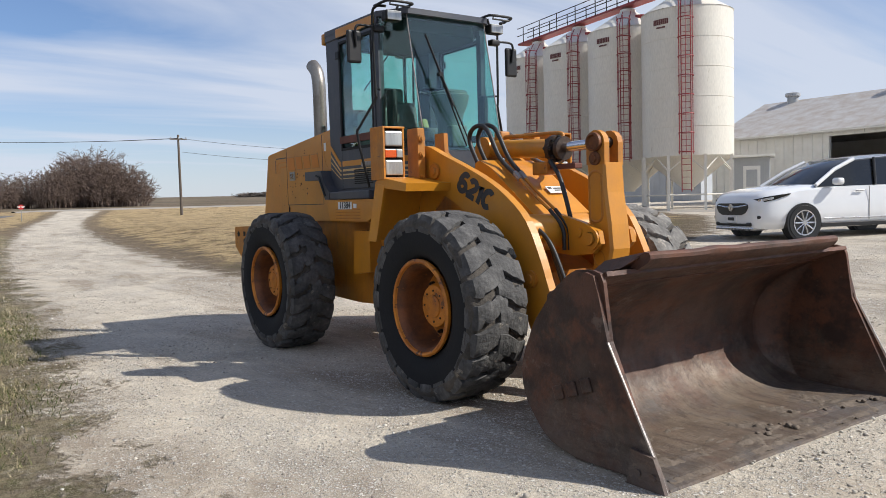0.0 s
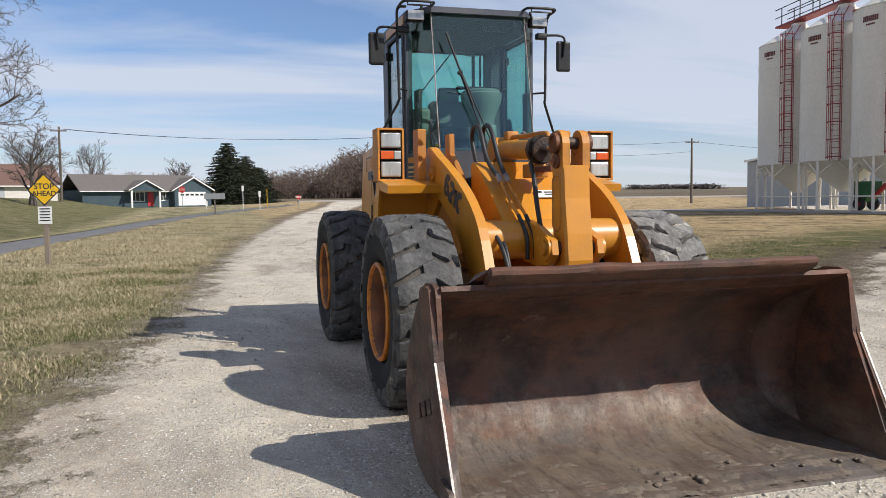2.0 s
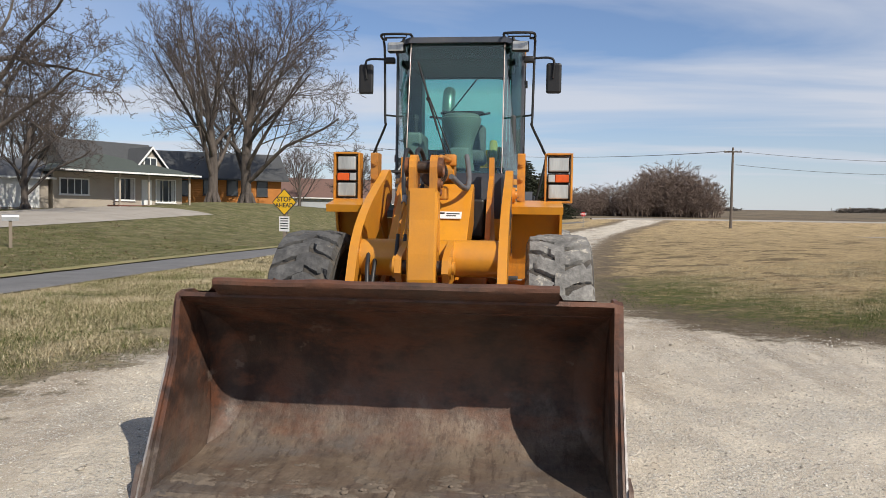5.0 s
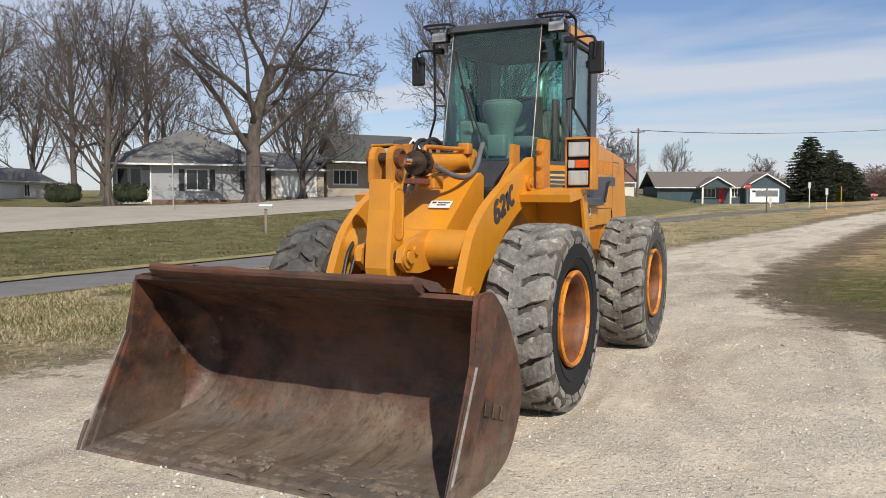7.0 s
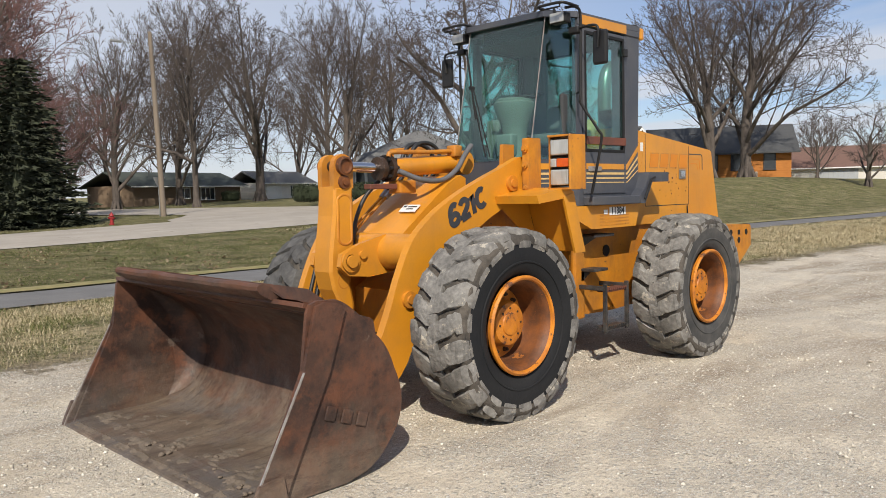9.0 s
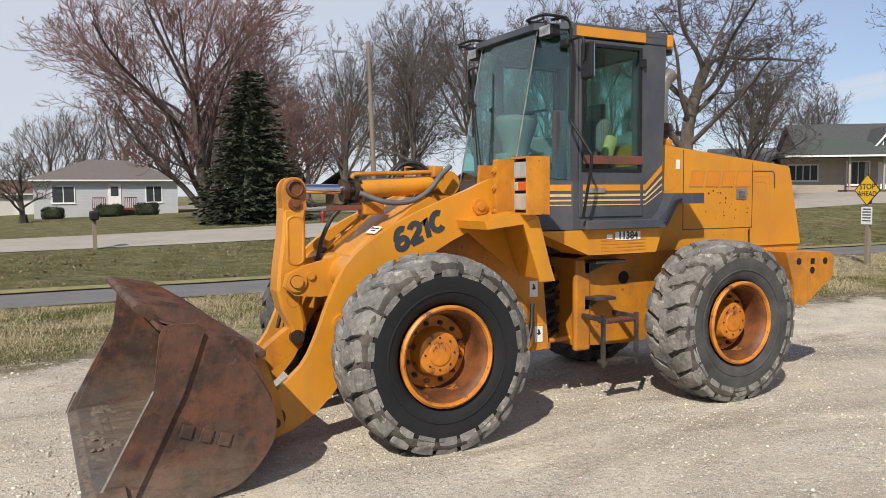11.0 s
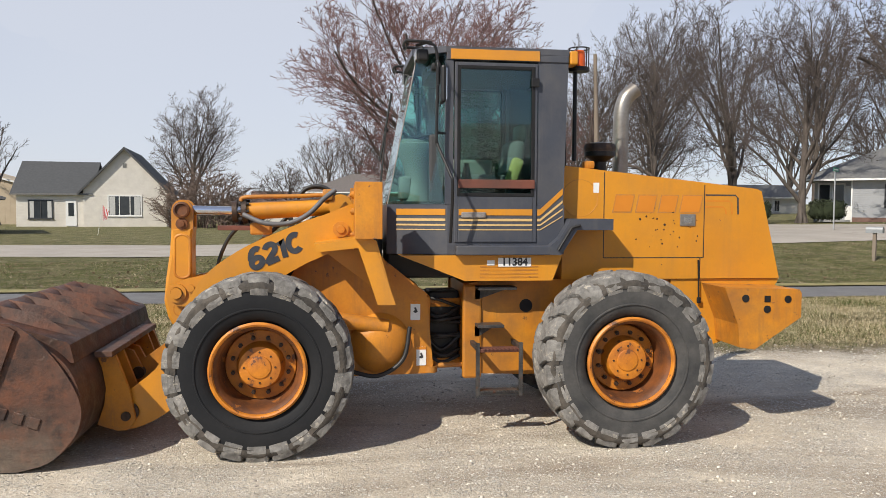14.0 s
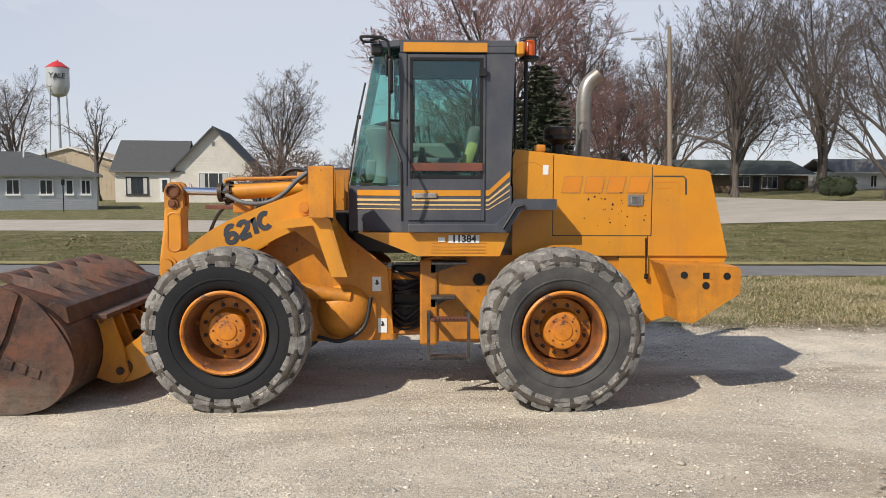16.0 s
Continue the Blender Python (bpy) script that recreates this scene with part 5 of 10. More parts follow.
# box section along the back with a sloping top, and the wedge ribs that stand on it behind the lip
bm = bmesh.new()
prism(bm, [(3.20, 1.040), (2.705, 0.885), (2.680, 0.865), (2.652, 0.735), (2.70, 0.735), (2.80, 0.840), (2.97, 0.940)], -1.10, 1.10, 0.0)
part("back_box", bm, BUCKET_OUT, bucket, "rusty folded box along the bucket back", 30)
for i in range(7):
    y = -0.93 + i * 0.30
    bm = bmesh.new()
    v = [bm.verts.new(c) for c in ((3.285, y, 1.128), (3.17, y - 0.125, 1.028), (3.17, y + 0.06, 1.028), (2.93, y - 0.09, 0.95), (2.93, y + 0.05, 0.95), (2.690, y, 0.878), (2.97, y, 1.062))]
    for q in ((0, 1, 3, 6), (0, 6, 4, 2), (6, 3, 5), (6, 5, 4), (0, 2, 1), (1, 2, 4, 5, 3)):
        bm.faces.new([v[k] for k in q])
    bevel_new(bm, set(), 0.006, 1)
    part("stiffener", bm, BUCKET_OUT, bucket, "folded rusty wedge rib", 30)
bm = bmesh.new()
box(bm, (2.50, -0.72, 0.70), (2.63, 0.72, 0.745), 0.006)
part("back_rail", bm, BUCKET, bucket, "steel rail across the bucket back")
for s in (0.62, 0.40, -0.40, -0.62):
    bm = bmesh.new()
    prism(bm, [(2.645, 0.72), (2.50, 0.70), (2.40, 0.42), (2.36, 0.20), (2.42, 0.12), (2.50, 0.12), (2.64, 0.17), (2.588, 0.32), (2.573, 0.45), (2.60, 0.61)], s - 0.02, s + 0.02, 0.006)
    part("hinge_plate", bm, ORANGE_WORN, bucket, "scuffed orange hinge plate")
for s in (0.10, -0.10):
    bm = bmesh.new()
    prism(bm, [(2.63, 0.69), (2.50, 0.64), (2.42, 0.48), (2.44, 0.40), (2.575, 0.36), (2.573, 0.46), (2.598, 0.60)], s - 0.02, s + 0.02, 0.006)
    part("link_plate", bm, ORANGE_WORN, bucket)
bm = bmesh.new()
tube(bm, [(2.43, -0.66, 0.23), (2.43, 0.66, 0.23)], 0.035, 14)
part("hinge_pin", bm, GREASY, bucket, "", 40)
# soil smeared over the floor behind the cutting edge, thicker in clumps
bm = bmesh.new()
grid = {}
NX, NY = 44, 190
for i in range(NX + 1):
    for j in range(NY + 1):
        u, v = 3.06 + 0.545 * i / NX, -1.15 + 2.30 * j / NY
        near = step(3.18, 3.56, u)
        hgt = 0.030 * (smooth_noise(u * 7, v * 4.5, 2) + 0.55 * smooth_noise(u * 22, v * 17, 5) + 0.35 * smooth_noise(u * 55, v * 50, 7) - 0.42 + 0.42 * near)
        grid[i, j] = (u, v, hgt)
kept = {}
for i in range(NX):
    for j in range(NY):
        ring = [(i, j), (i + 1, j), (i + 1, j + 1), (i, j + 1)]
        if max(grid[q][2] for q in ring) > 0.0:
            vs = []
            for q in ring:
                if q not in kept:
                    u, v, hgt = grid[q]
                    low = 0.0465 - (u - 3.42) * 0.166 if u > 3.42 else 0.0445 if u > 3.36 else 0.042
                    kept[q] = bm.verts.new((u, v, low + max(hgt, -0.004) * 0.75))
                vs.append(kept[q])
            bm.faces.new(vs)
part("mud_layer", bm, MUD, bucket, "clumpy dried mud behind the cutting edge", 50)
for i in range(16):
    rnd = random.Random(i)
    bm = bmesh.new()
    r = rnd.uniform(0.010, 0.022)
    bmesh.ops.create_icosphere(bm, subdivisions=2, radius=r)
    for v in bm.verts:
        v.co *= 1 + 0.5 * smooth_noise(v.co.x * 60 + i, v.co.y * 60, v.co.z * 60)
        v.co.z *= 0.7
    x = 3.52 - abs(rnd.gauss(0, 0.10))
    o = part("mud_clod", bm, MUD, bucket, "", 60)
    o.location = (x, rnd.uniform(-0.3, 1.1), 0.048 if x > 3.36 else 0.045)


MARK_EDGE = material("worn_decal_outline", (0.36, 0.19, 0.07), (0.55, 0.20, 0.02), 9, 0.9, 0.5)
# rear frame and joint
bm = bmesh.new()
prism(bm, [(-0.22, 0.46), (-0.22, 1.20), (-0.40, 1.24), (-2.40, 1.24), (-2.46, 0.70), (-2.0, 0.48), (-0.75, 0.44)], -0.43, 0.43, 0.015)
part("rear_frame", bm, FRAME_ORANGE, loader, "orange rear chassis")
for s in (1, -1):
    bm = bmesh.new()
    box(bm, (-0.36, s * 0.40, 0.42), (-0.20, s * 0.455, 1.20), 0.02)
    part("frame_post", bm, FRAME_ORANGE, loader)
    bm = bmesh.new()
    disc(bm, (-0.736, s * 0.432, 1.02), 0.055, 0.012, "y", 24)
    part("frame_hole", bm, BLACK_TRIM, loader, "round dark hole in the frame", 40)
for z in (0.50, 1.02):
    bm = bmesh.new()
    box(bm, (-0.24, -0.16, z - 0.04), (0.10, 0.16, z + 0.04), 0.015)
    disc(bm, (-0.07, 0, z), 0.09, 0.11, "z", 20)
    part("articulation_joint", bm, ORANGE_WORN, loader, "orange articulation hinge", 40)
# added black block stands in for the shaded gap between the two frames
bm = bmesh.new()
box(bm, (-0.215, -0.15, 0.47), (0.055, 0.15, 1.12), 0.02)
part("joint_gap_filler", bm, BLACK_PAINT, loader, "black filler block for the dark gap in the frame joint")
# plain black box, added to give the shaded void below the cab
bm = bmesh.new()
box(bm, (-0.30, -0.30, 1.245), (0.42, 0.30, 1.46), 0.02)
part("under_cab_filler", bm, BLACK_PAINT, loader, "black filler block for the dark void below the cab")
for k in range(9):
    rnd = random.Random(k)
    z = 0.54 + k * 0.06
    for s in (1, -1):
        bm = bmesh.new()
        tube(bm, arc_points([(0.05, s * (0.18 + rnd.uniform(-0.02, 0.02)), z + rnd.uniform(-0.04, 0.05)), (-0.06, s * (0.24 + rnd.uniform(-0.05, 0.02)), z + rnd.uniform(-0.05, 0.05)), (-0.215, s * 0.19, z + rnd.uniform(-0.05, 0.10))], 6), rnd.uniform(0.012, 0.019), 8)
        part("joint_hose", bm, HOSE, loader, "black hose at the joint", 60)
for s in (1, -1):
    bm = bmesh.new()
    tube(bm, [(-0.80, s * 0.36, 0.535), (-0.32, s * 0.34, 0.52)], 0.038, 14)
    part("steering_cylinder", bm, RUST_RED, loader, "dark red steering cylinder", 40)
    bm = bmesh.new()
    tube(bm, [(-0.32, s * 0.34, 0.52), (0.02, s * 0.33, 0.51)], 0.022, 12)
    disc(bm, (-0.28, s * 0.34, 0.52), 0.055, 0.09, "z", 16); disc(bm, (0.06, s * 0.36, 0.49), 0.06, 0.05, "z", 16)
    part("steering_rod", bm, ORANGE_WORN, loader, "", 40)
    for (px, pz) in ((0.19, 0.985), (0.14, 0.605)):
        if s > 0:
            bm = bmesh.new()
            box(bm, (px - 0.04, 0.402, pz - 0.078), (px + 0.04, 0.405, pz + 0.078), 0.0)
            st = part("warning_sticker", bm, WHITE_LABEL, loader, "white warning sticker with a dark pictogram")
            bm = bmesh.new()
            box(bm, (px - 0.04, 0.4052, pz + 0.055), (px + 0.04, 0.4065, pz + 0.078), 0.0)
            part("sticker_band", bm, DECAL_DULL, st)
            bm = bmesh.new()
            prism(bm, [(px - 0.02, pz - 0.01), (px - 0.004, pz + 0.03), (px + 0.012, pz + 0.025), (px + 0.004, pz + 0.005), (px + 0.02, pz - 0.008), (px, pz - 0.02)], 0.4052, 0.4065)
            part("pictogram", bm, BLACK_INK, st)
# side tank on the right
bm = bmesh.new()
prism(bm, [(-0.28, 0.78), (-0.28, 1.16), (-0.56, 1.16), (-0.60, 0.74)], -0.46, -0.58, 0.02)
part("battery_box", bm, ORANGE, loader, "orange battery box on the frame")

# platform under the cab
bm = bmesh.new()
prism(bm, [(0.34, 1.455), (-0.98, 1.455), (-0.90, 1.25), (-0.18, 1.25), (0.02, 1.33)], -0.655, 0.655, 0.015)
part("cab_platform", bm, ORANGE, loader, "orange platform under the cab")
for s in (1, -1):
    bm = bmesh.new()
    for k in range(4):
        box(bm, (-0.30 - k * 0.001, s * 0.656, 1.275 + k * 0.028), (-0.78, s * 0.658, 1.285 + k * 0.028), 0.0)
    part("louvre_slots", bm, ORANGE_WORN, loader)
    bm = bmesh.new()
    box(bm, (-0.45, s * 0.6585, 1.365), (-0.72, s * 0.6605, 1.435), 0.0)
    pl = part("number_plate_panel", bm, WHITE_LABEL, loader, "white number sticker")
    letters("fleet_number", "11384", 0.086, pose(-0.585, s * 0.6608, 1.40, 90, 0, 180 if s > 0 else 0), BLACK_INK, pl, 0.0006, 0.0028)
    bm = bmesh.new()
    box(bm, (-0.36, s * 0.6585, 1.375), (-0.42, s * 0.6605, 1.415), 0.0)
    part("small_sticker", bm, WHITE_LABEL, loader)

# cab
cab = new("cab"); cab.parent = loader
cab.location.y = 0.025
tagged(cab, "grey operator cab with green tinted glass and orange stripes")
HW = 0.60
FH = 0.43
BX, TX = 0.43, 0.20
bm = bmesh.new()
prism(bm, [(BX, -FH), (BX, FH), (-0.04, HW), (-1.0, HW), (-1.0, -HW), (-0.04, -HW)], 1.46, 1.86, 0.008, axis="z")
part("lower_body", bm, CAB_GREY, cab, "dark grey lower cab panels")
bm = bmesh.new()
prism(bm, [(TX + 0.03, -0.44), (TX + 0.03, 0.44), (-0.02, HW + 0.01), (-1.02, HW + 0.01), (-1.02, -HW - 0.01), (-0.02, -HW - 0.01)], 3.056, 3.105, 0.02, axis="z", segments=2)
box(bm, (-0.96, -HW + 0.06, 3.0), (-1.02, HW - 0.06, 3.0555), 0.0)
for s in (1, -1):
    box(bm, (-0.03, s * (HW - 0.055), 3.0), (-1.02, s * (HW + 0.01), 3.0555), 0.006)
part("roof", bm, CAB_GREY, cab, "grey cab roof")
for s in (1, -1):
    bm = bmesh.new()
    box(bm, (-0.06, s * (HW + 0.011), 3.005), (-0.78, s * (HW + 0.018), 3.085), 0.003)
    part("roof_stripe", bm, ORANGE, cab, "orange strip along the roof edge")
    bm = bmesh.new()
    box(bm, (-1.03, s * 0.44, 2.99), (-1.10, s * (HW + 0.01), 3.10), 0.015)
    part("rear_roof_lamp_box", bm, ORANGE, cab, "orange corner box at the rear of the roof")
    # pillars
    bm = bmesh.new()
    prism(bm, [(-0.77, 1.861), (-0.77, 2.999), (-1.02, 2.999), (-0.99, 1.861)], s * (HW - 0.14), s * HW, 0.012)
    part("rear_pillar", bm, CAB_GREY, cab, "broad grey rear pillar")
    bm = bmesh.new()
    prism(bm, [(-0.02, 1.861), (-0.02, 2.999), (-0.085, 2.999), (-0.085, 1.861)], s * (HW - 0.05), s * (HW + 0.002), 0.008)
    part("door_post", bm, CAB_GREY, cab, "grey door post")
    bm = bmesh.new()
    tube(bm, [(BX - 0.005, s * FH, 1.862), (TX - 0.011, s * FH, 3.054)], 0.005, 8)
    part("glass_seal", bm, BUCKET_EDGE, cab, "pale seal between front and corner glass")
    # corner glass
    bm = bmesh.new()
    v = [bm.verts.new(c) for c in ((BX - 0.005, s * (FH + 0.004), 1.862), (-0.022, s * (HW - 0.012), 1.862), (-0.022, s * (HW - 0.012), 3.054), (TX - 0.015, s * (FH + 0.004), 3.054))]
    f = bm.faces.new(v if s < 0 else v[::-1])
    r = bmesh.ops.extrude_face_region(bm, geom=[f])
    bmesh.ops.translate(bm, verts=[g for g in r["geom"] if isinstance(g, bmesh.types.BMVert)], vec=(-0.002, -s * 0.006, 0))
    o = part("corner_window", bm, GLASS, cab, "green tinted corner glass"); o.visible_shadow = False
    # door
    d = new("door"); d.parent = cab
    tagged(d, "grey cab door with a large green tinted window")
    bm = bmesh.new()
    y0, y1 = s * (HW - 0.02), s * (HW + 0.012)
    box(bm, (-0.095, y0, 1.56), (-0.125, y1, 2.985), 0.004); box(bm, (-0.735, y0, 1.56), (-0.765, y1, 2.985), 0.004)
    box(bm, (-0.126, y0, 2.95), (-0.734, y1, 2.985), 0.004); box(bm, (-0.126, y0, 1.56), (-0.734, y1, 1.935), 0.004)
    dd = part("door_frame", bm, CAB_GREY, d)
    bm = bmesh.new()
    box(bm, (-0.127, s * (HW - 0.006), 1.936), (-0.733, s * HW, 2.949), 0.0)
    o = part("door_window", bm, GLASS, d, "green tinted glass"); o.visible_shadow = False
    bm = bmesh.new()
    for a0, b0 in (((-0.115, 1.925), (-0.142, 2.96)), ((-0.718, 1.925), (-0.745, 2.96)), ((-0.143, 2.933), (-0.717, 2.96)), ((-0.143, 1.925), (-0.717, 1.952))):
        box(bm, (a0[0], s * (HW + 0.001), a0[1]), (b0[0], s * (HW + 0.016), b0[1]), 0.003)
    part("window_seal", bm, BLACK_TRIM, d, "black rubber seal")
    bm = bmesh.new()
    box(bm, (-0.125, s * (HW + 0.017), 1.99), (-0.745, s * (HW + 0.03), 2.06), 0.004)
    part("guard_bar", bm, RUST_RED, d, "rusty red bar across the window")
    bm = bmesh.new()
    box(bm, (-0.15, s * (HW + 0.0125), 1.755), (-0.35, s * (HW + 0.03), 1.80), 0.008)
    part("latch", bm, BUCKET_EDGE, d, "worn metal door latch")
    bm = bmesh.new()
    box(bm, (-0.71, s * (HW + 0.0165), 2.80), (-0.775, s * (HW + 0.035), 2.87), 0.005)
    part("hinge", bm, BLACK_PAINT, d, "black hinge")
    # stripes on the lower cab
    for k, (z0, z1, mt) in enumerate(((1.775, 1.825, ORANGE), (1.728, 1.748, CREAM_LINE), (1.690, 1.704, CREAM_LINE), (1.655, 1.663, CREAM_LINE))):
        bm = bmesh.new()
        box(bm, (-0.13 if k == 0 else -0.13, s * (HW + 0.0125), z0), (-0.73, s * (HW + 0.0155), z1), 0.0)
        prism(bm, [(-0.775, z0), (-0.80, z0), (-0.985, z0 + 0.17 - k * 0.02), (-0.985, z1 + 0.17 - k * 0.02), (-0.80, z1), (-0.775, z1)], s * (HW + 0.0005), s * (HW + 0.004))
        part("stripe", bm, mt, cab, "orange and pale decal stripe")
        bm = bmesh.new()
        ya, yb = FH + (HW - FH) * 0.16, FH + (HW - FH) * 0.97
        xa, xb = BX - (BX + 0.04) * 0.16, BX - (BX + 0.04) * 0.97
        nx, ny = 0.34, 0.94
        vs = [bm.verts.new((xx + nx * e, s * (yy + ny * e), zz)) for e in (0.001, 0.004) for xx, yy in ((xa, ya), (xb, yb)) for zz in (z0, z1)]
        for q in ((0, 1, 3, 2), (4, 6, 7, 5), (0, 4, 5, 1), (2, 3, 7, 6), (0, 2, 6, 4), (1, 5, 7, 3)):
            bm.faces.new([vs[i] for i in q])
        part("stripe", bm, mt, cab)
    # dark panel inside the front corner
    bm = bmesh.new()
    box(bm, (-0.02, s * (HW - 0.06), 1.87), (0.10, s * (HW - 0.11), 2.42), 0.02)
    part("corner_trim", bm, CAB_DARK, cab, "dark padded trim beside the door post")
    # deck edge and step
    bm = bmesh.new()
    box(bm, (-0.10, s * 0.60, 1.46), (-0.88, s * 0.70, 1.535), 0.008)
    prism(bm, [(-0.86, 1.462), (-0.95, 1.462), (-1.08, 1.66), (-1.38, 1.66), (-1.38, 1.75), (-1.03, 1.75), (-0.94, 1.60), (-0.86, 1.534)], s * 0.44, s * 0.705, 0.006)
    part("side_deck", bm, CAB_GREY, cab, "grey stepped walkway beside the cab")
    bm = bmesh.new()
    tube(bm, [(-0.92, s * 0.72, 1.50), (-1.03, s * 0.72, 1.68), (-1.10, s * 0.72, 1.70)], 0.012, 8)
    part("deck_handle", bm, BLACK_PAINT, cab, "", 40)
    # long grab rail from the roof to the deck
    bm = bmesh.new()
    tube(bm, arc_points([(0.22, s * 0.66, 3.09), (0.12, s * 0.70, 3.10), (0.06, s * 0.70, 3.00), (0.06, s * 0.69, 2.40), (0.05, s * 0.69, 2.32), (-0.03, s * 0.80, 2.10), (-0.05, s * 0.82, 2.00), (-0.05, s * 0.72, 1.56)], 5), 0.012, 8)
    tube(bm, [(0.06, s * 0.69, 2.42), (-0.02, s * 0.60, 2.42)], 0.009, 8)
    part("grab_rail", bm, BLACK_PAINT, cab, "long black grab rail beside the door", 50)
    # lamp guard and roof lamp
    bm = bmesh.new()
    tube(bm, arc_points([(0.02, s * 0.44, 3.115), (0.24, s * 0.42, 3.12), (0.30, s * 0.46, 3.12), (0.30, s * 0.66, 3.12), (0.24, s * 0.70, 3.115), (0.10, s * 0.70, 3.11)], 5), 0.012, 8)
    tube(bm, [(0.30, s * 0.46, 3.12), (0.29, s * 0.46, 3.09), (0.29, s * 0.66, 3.09), (0.30, s * 0.66, 3.12)], 0.008, 6)
    part("lamp_guard", bm, BLACK_PAINT, cab, "black tube guard over the roof lamp", 50)
    lm = new("roof_lamp"); lm.parent = cab
    bm = bmesh.new()
    box(bm, (0.12, s * 0.49, 2.98), (0.21, s * 0.65, 3.07), 0.015)
    tube(bm, [(0.16, s * 0.52, 3.06), (0.16, s * 0.50, 3.12)], 0.012, 6)
    part("housing", bm, BLACK_PAINT, lm)
    bm = bmesh.new()
    box(bm, (0.2105, s * 0.50, 2.985), (0.222, s * 0.64, 3.065), 0.01)
    part("lens", bm, LENS, lm, "square work lamp glass")
    # mirror
    mr = new("mirror"); mr.parent = cab
    tagged(mr, "black rear view mirror on a bent arm")
    bm = bmesh.new()
    yb = 0.885
    box(bm, (0.02, s * (yb - 0.075), 2.62), (0.06, s * (yb + 0.065), 2.90), 0.02)
    part("mirror_shell", bm, BLACK_PAINT, mr)
    bm = bmesh.new()
    box(bm, (0.012, s * (yb - 0.06), 2.64), (0.0195, s * (yb + 0.05), 2.88), 0.003)
    part("mirror_glass", bm, MIRROR, mr, "mirror glass")
    bm = bmesh.new()
    tube(bm, arc_points([(0.05, s * 0.60, 2.93), (0.07, s * 0.72, 2.94), (0.075, s * 0.84, 2.94), (0.075, s * 0.88, 2.90), (0.07, s * 0.87, 2.76)], 5), 0.011, 8)
    box(bm, (0.03, s * 0.60, 2.90), (0.10, s * 0.70, 2.955), 0.01)
    part("mirror_arm", bm, BLACK_PAINT, mr, "", 50)
# windscreen, rear window
bm = bmesh.new()
v = [bm.verts.new(c) for c in ((BX, -FH + 0.01, 1.862), (BX, FH - 0.01, 1.862), (TX - 0.006, FH - 0.01, 3.054), (TX - 0.006, -FH + 0.01, 3.054))]
f = bm.faces.new(v)
r = bmesh.ops.extrude_face_region(bm, geom=[f])
bmesh.ops.translate(bm, verts=[g for g in r["geom"] if isinstance(g, bmesh.types.BMVert)], vec=(-0.006, 0, 0))
o = part("windscreen", bm, GLASS, cab, "tall green tinted windscreen"); o.visible_shadow = False
bm = bmesh.new()
box(bm, (-0.97, -0.46, 2.0), (-0.976, 0.46, 2.93), 0.0)
o = part("rear_window", bm, GLASS, cab, "rear window"); o.visible_shadow = False
bm = bmesh.new()
box(bm, (-0.94, -0.459, 1.861), (-1.0, 0.459, 1.995), 0.004); box(bm, (-0.94, -0.459, 2.935), (-1.0, 0.459, 2.999), 0.004)
part("rear_panel", bm, CAB_DARK, cab)
bm = bmesh.new()
box(bm, (-0.94, -HW + 0.03, 1.865), (0.38, HW - 0.2, 1.885), 0.0)
part("floor_mat", bm, CAB_DARK, cab, "dark cab floor")
bm = bmesh.new()
prism(bm, [(TX - 0.14, -0.38), (TX - 0.14, 0.38), (-0.06, 0.50), (-0.93, 0.50), (-0.93, -0.50), (-0.06, -0.50)], 2.945, 3.054, 0.03, axis="z")
part("headliner", bm, CAB_DARK, cab, "dark headliner with lamps")
# steering column, seat, levers
col = new("steering_column"); col.parent = cab
tagged(col, "grey green steering column with a black wheel")
bm = bmesh.new()
lathe(bm, [(0.13, 1.885), (0.115, 1.98), (0.105, 2.10), (0.13, 2.20), (0.168, 2.29), (0.182, 2.34), (0.186, 2.375), (0.172, 2.385), (0.172, 2.40), (0.15, 2.415), (0.0, 2.42)], (0.14, 0.04, 0), "z", 24)
box(bm, (0.20, -0.05, 1.90), (0.30, 0.13, 2.10), 0.02)
part("column_cowl", bm, CAB_PLASTIC, col, "", 50)
bm = bmesh.new()
tube(bm, [(0.06 + 0.19 * math.cos(a) * 0.93, 0.04 + 0.19 * math.sin(a), 2.44 - 0.03 * math.cos(a)) for a in [2 * math.pi * k / 28 for k in range(29)]], 0.015, 8, False)
for a in (0.5, 2.6, 4.7):
    tube(bm, [(0.06, 0.04, 2.43), (0.06 + 0.18 * math.cos(a), 0.04 + 0.19 * math.sin(a), 2.44 - 0.03 * math.cos(a))], 0.01, 6)
part("steering_wheel", bm, BLACK_TRIM, col, "black steering wheel", 50)
bm = bmesh.new()
tube(bm, [(0.10, 0.12, 2.40), (0.06, 0.30, 2.44)], 0.012, 6); tube(bm, [(0.10, -0.12, 2.38), (0.10, -0.26, 2.40)], 0.012, 6)
part("stalk", bm, BLACK_TRIM, col, "", 50)
seat = new("operator_seat"); seat.parent = cab
tagged(seat, "grey cloth operator seat with headrest")
bm = bmesh.new()
box(bm, (-0.62, -0.24, 1.99), (-0.14, 0.24, 2.12), 0.05, None, 3)
part("cushion", bm, SEAT_CLOTH, seat, "", 40)
bm = bmesh.new()
box(bm, (-0.76, -0.22, 2.05), (-0.62, 0.22, 2.42), 0.06, pose(0, 0, 0, 0, -8, 0), 3)
part("backrest", bm, SEAT_CLOTH, seat, "", 40)
bm = bmesh.new()
box(bm, (-0.80, -0.11, 2.40), (-0.72, 0.11, 2.56), 0.035, None, 3)
part("headrest", bm, CAB_PLASTIC, seat, "", 40)
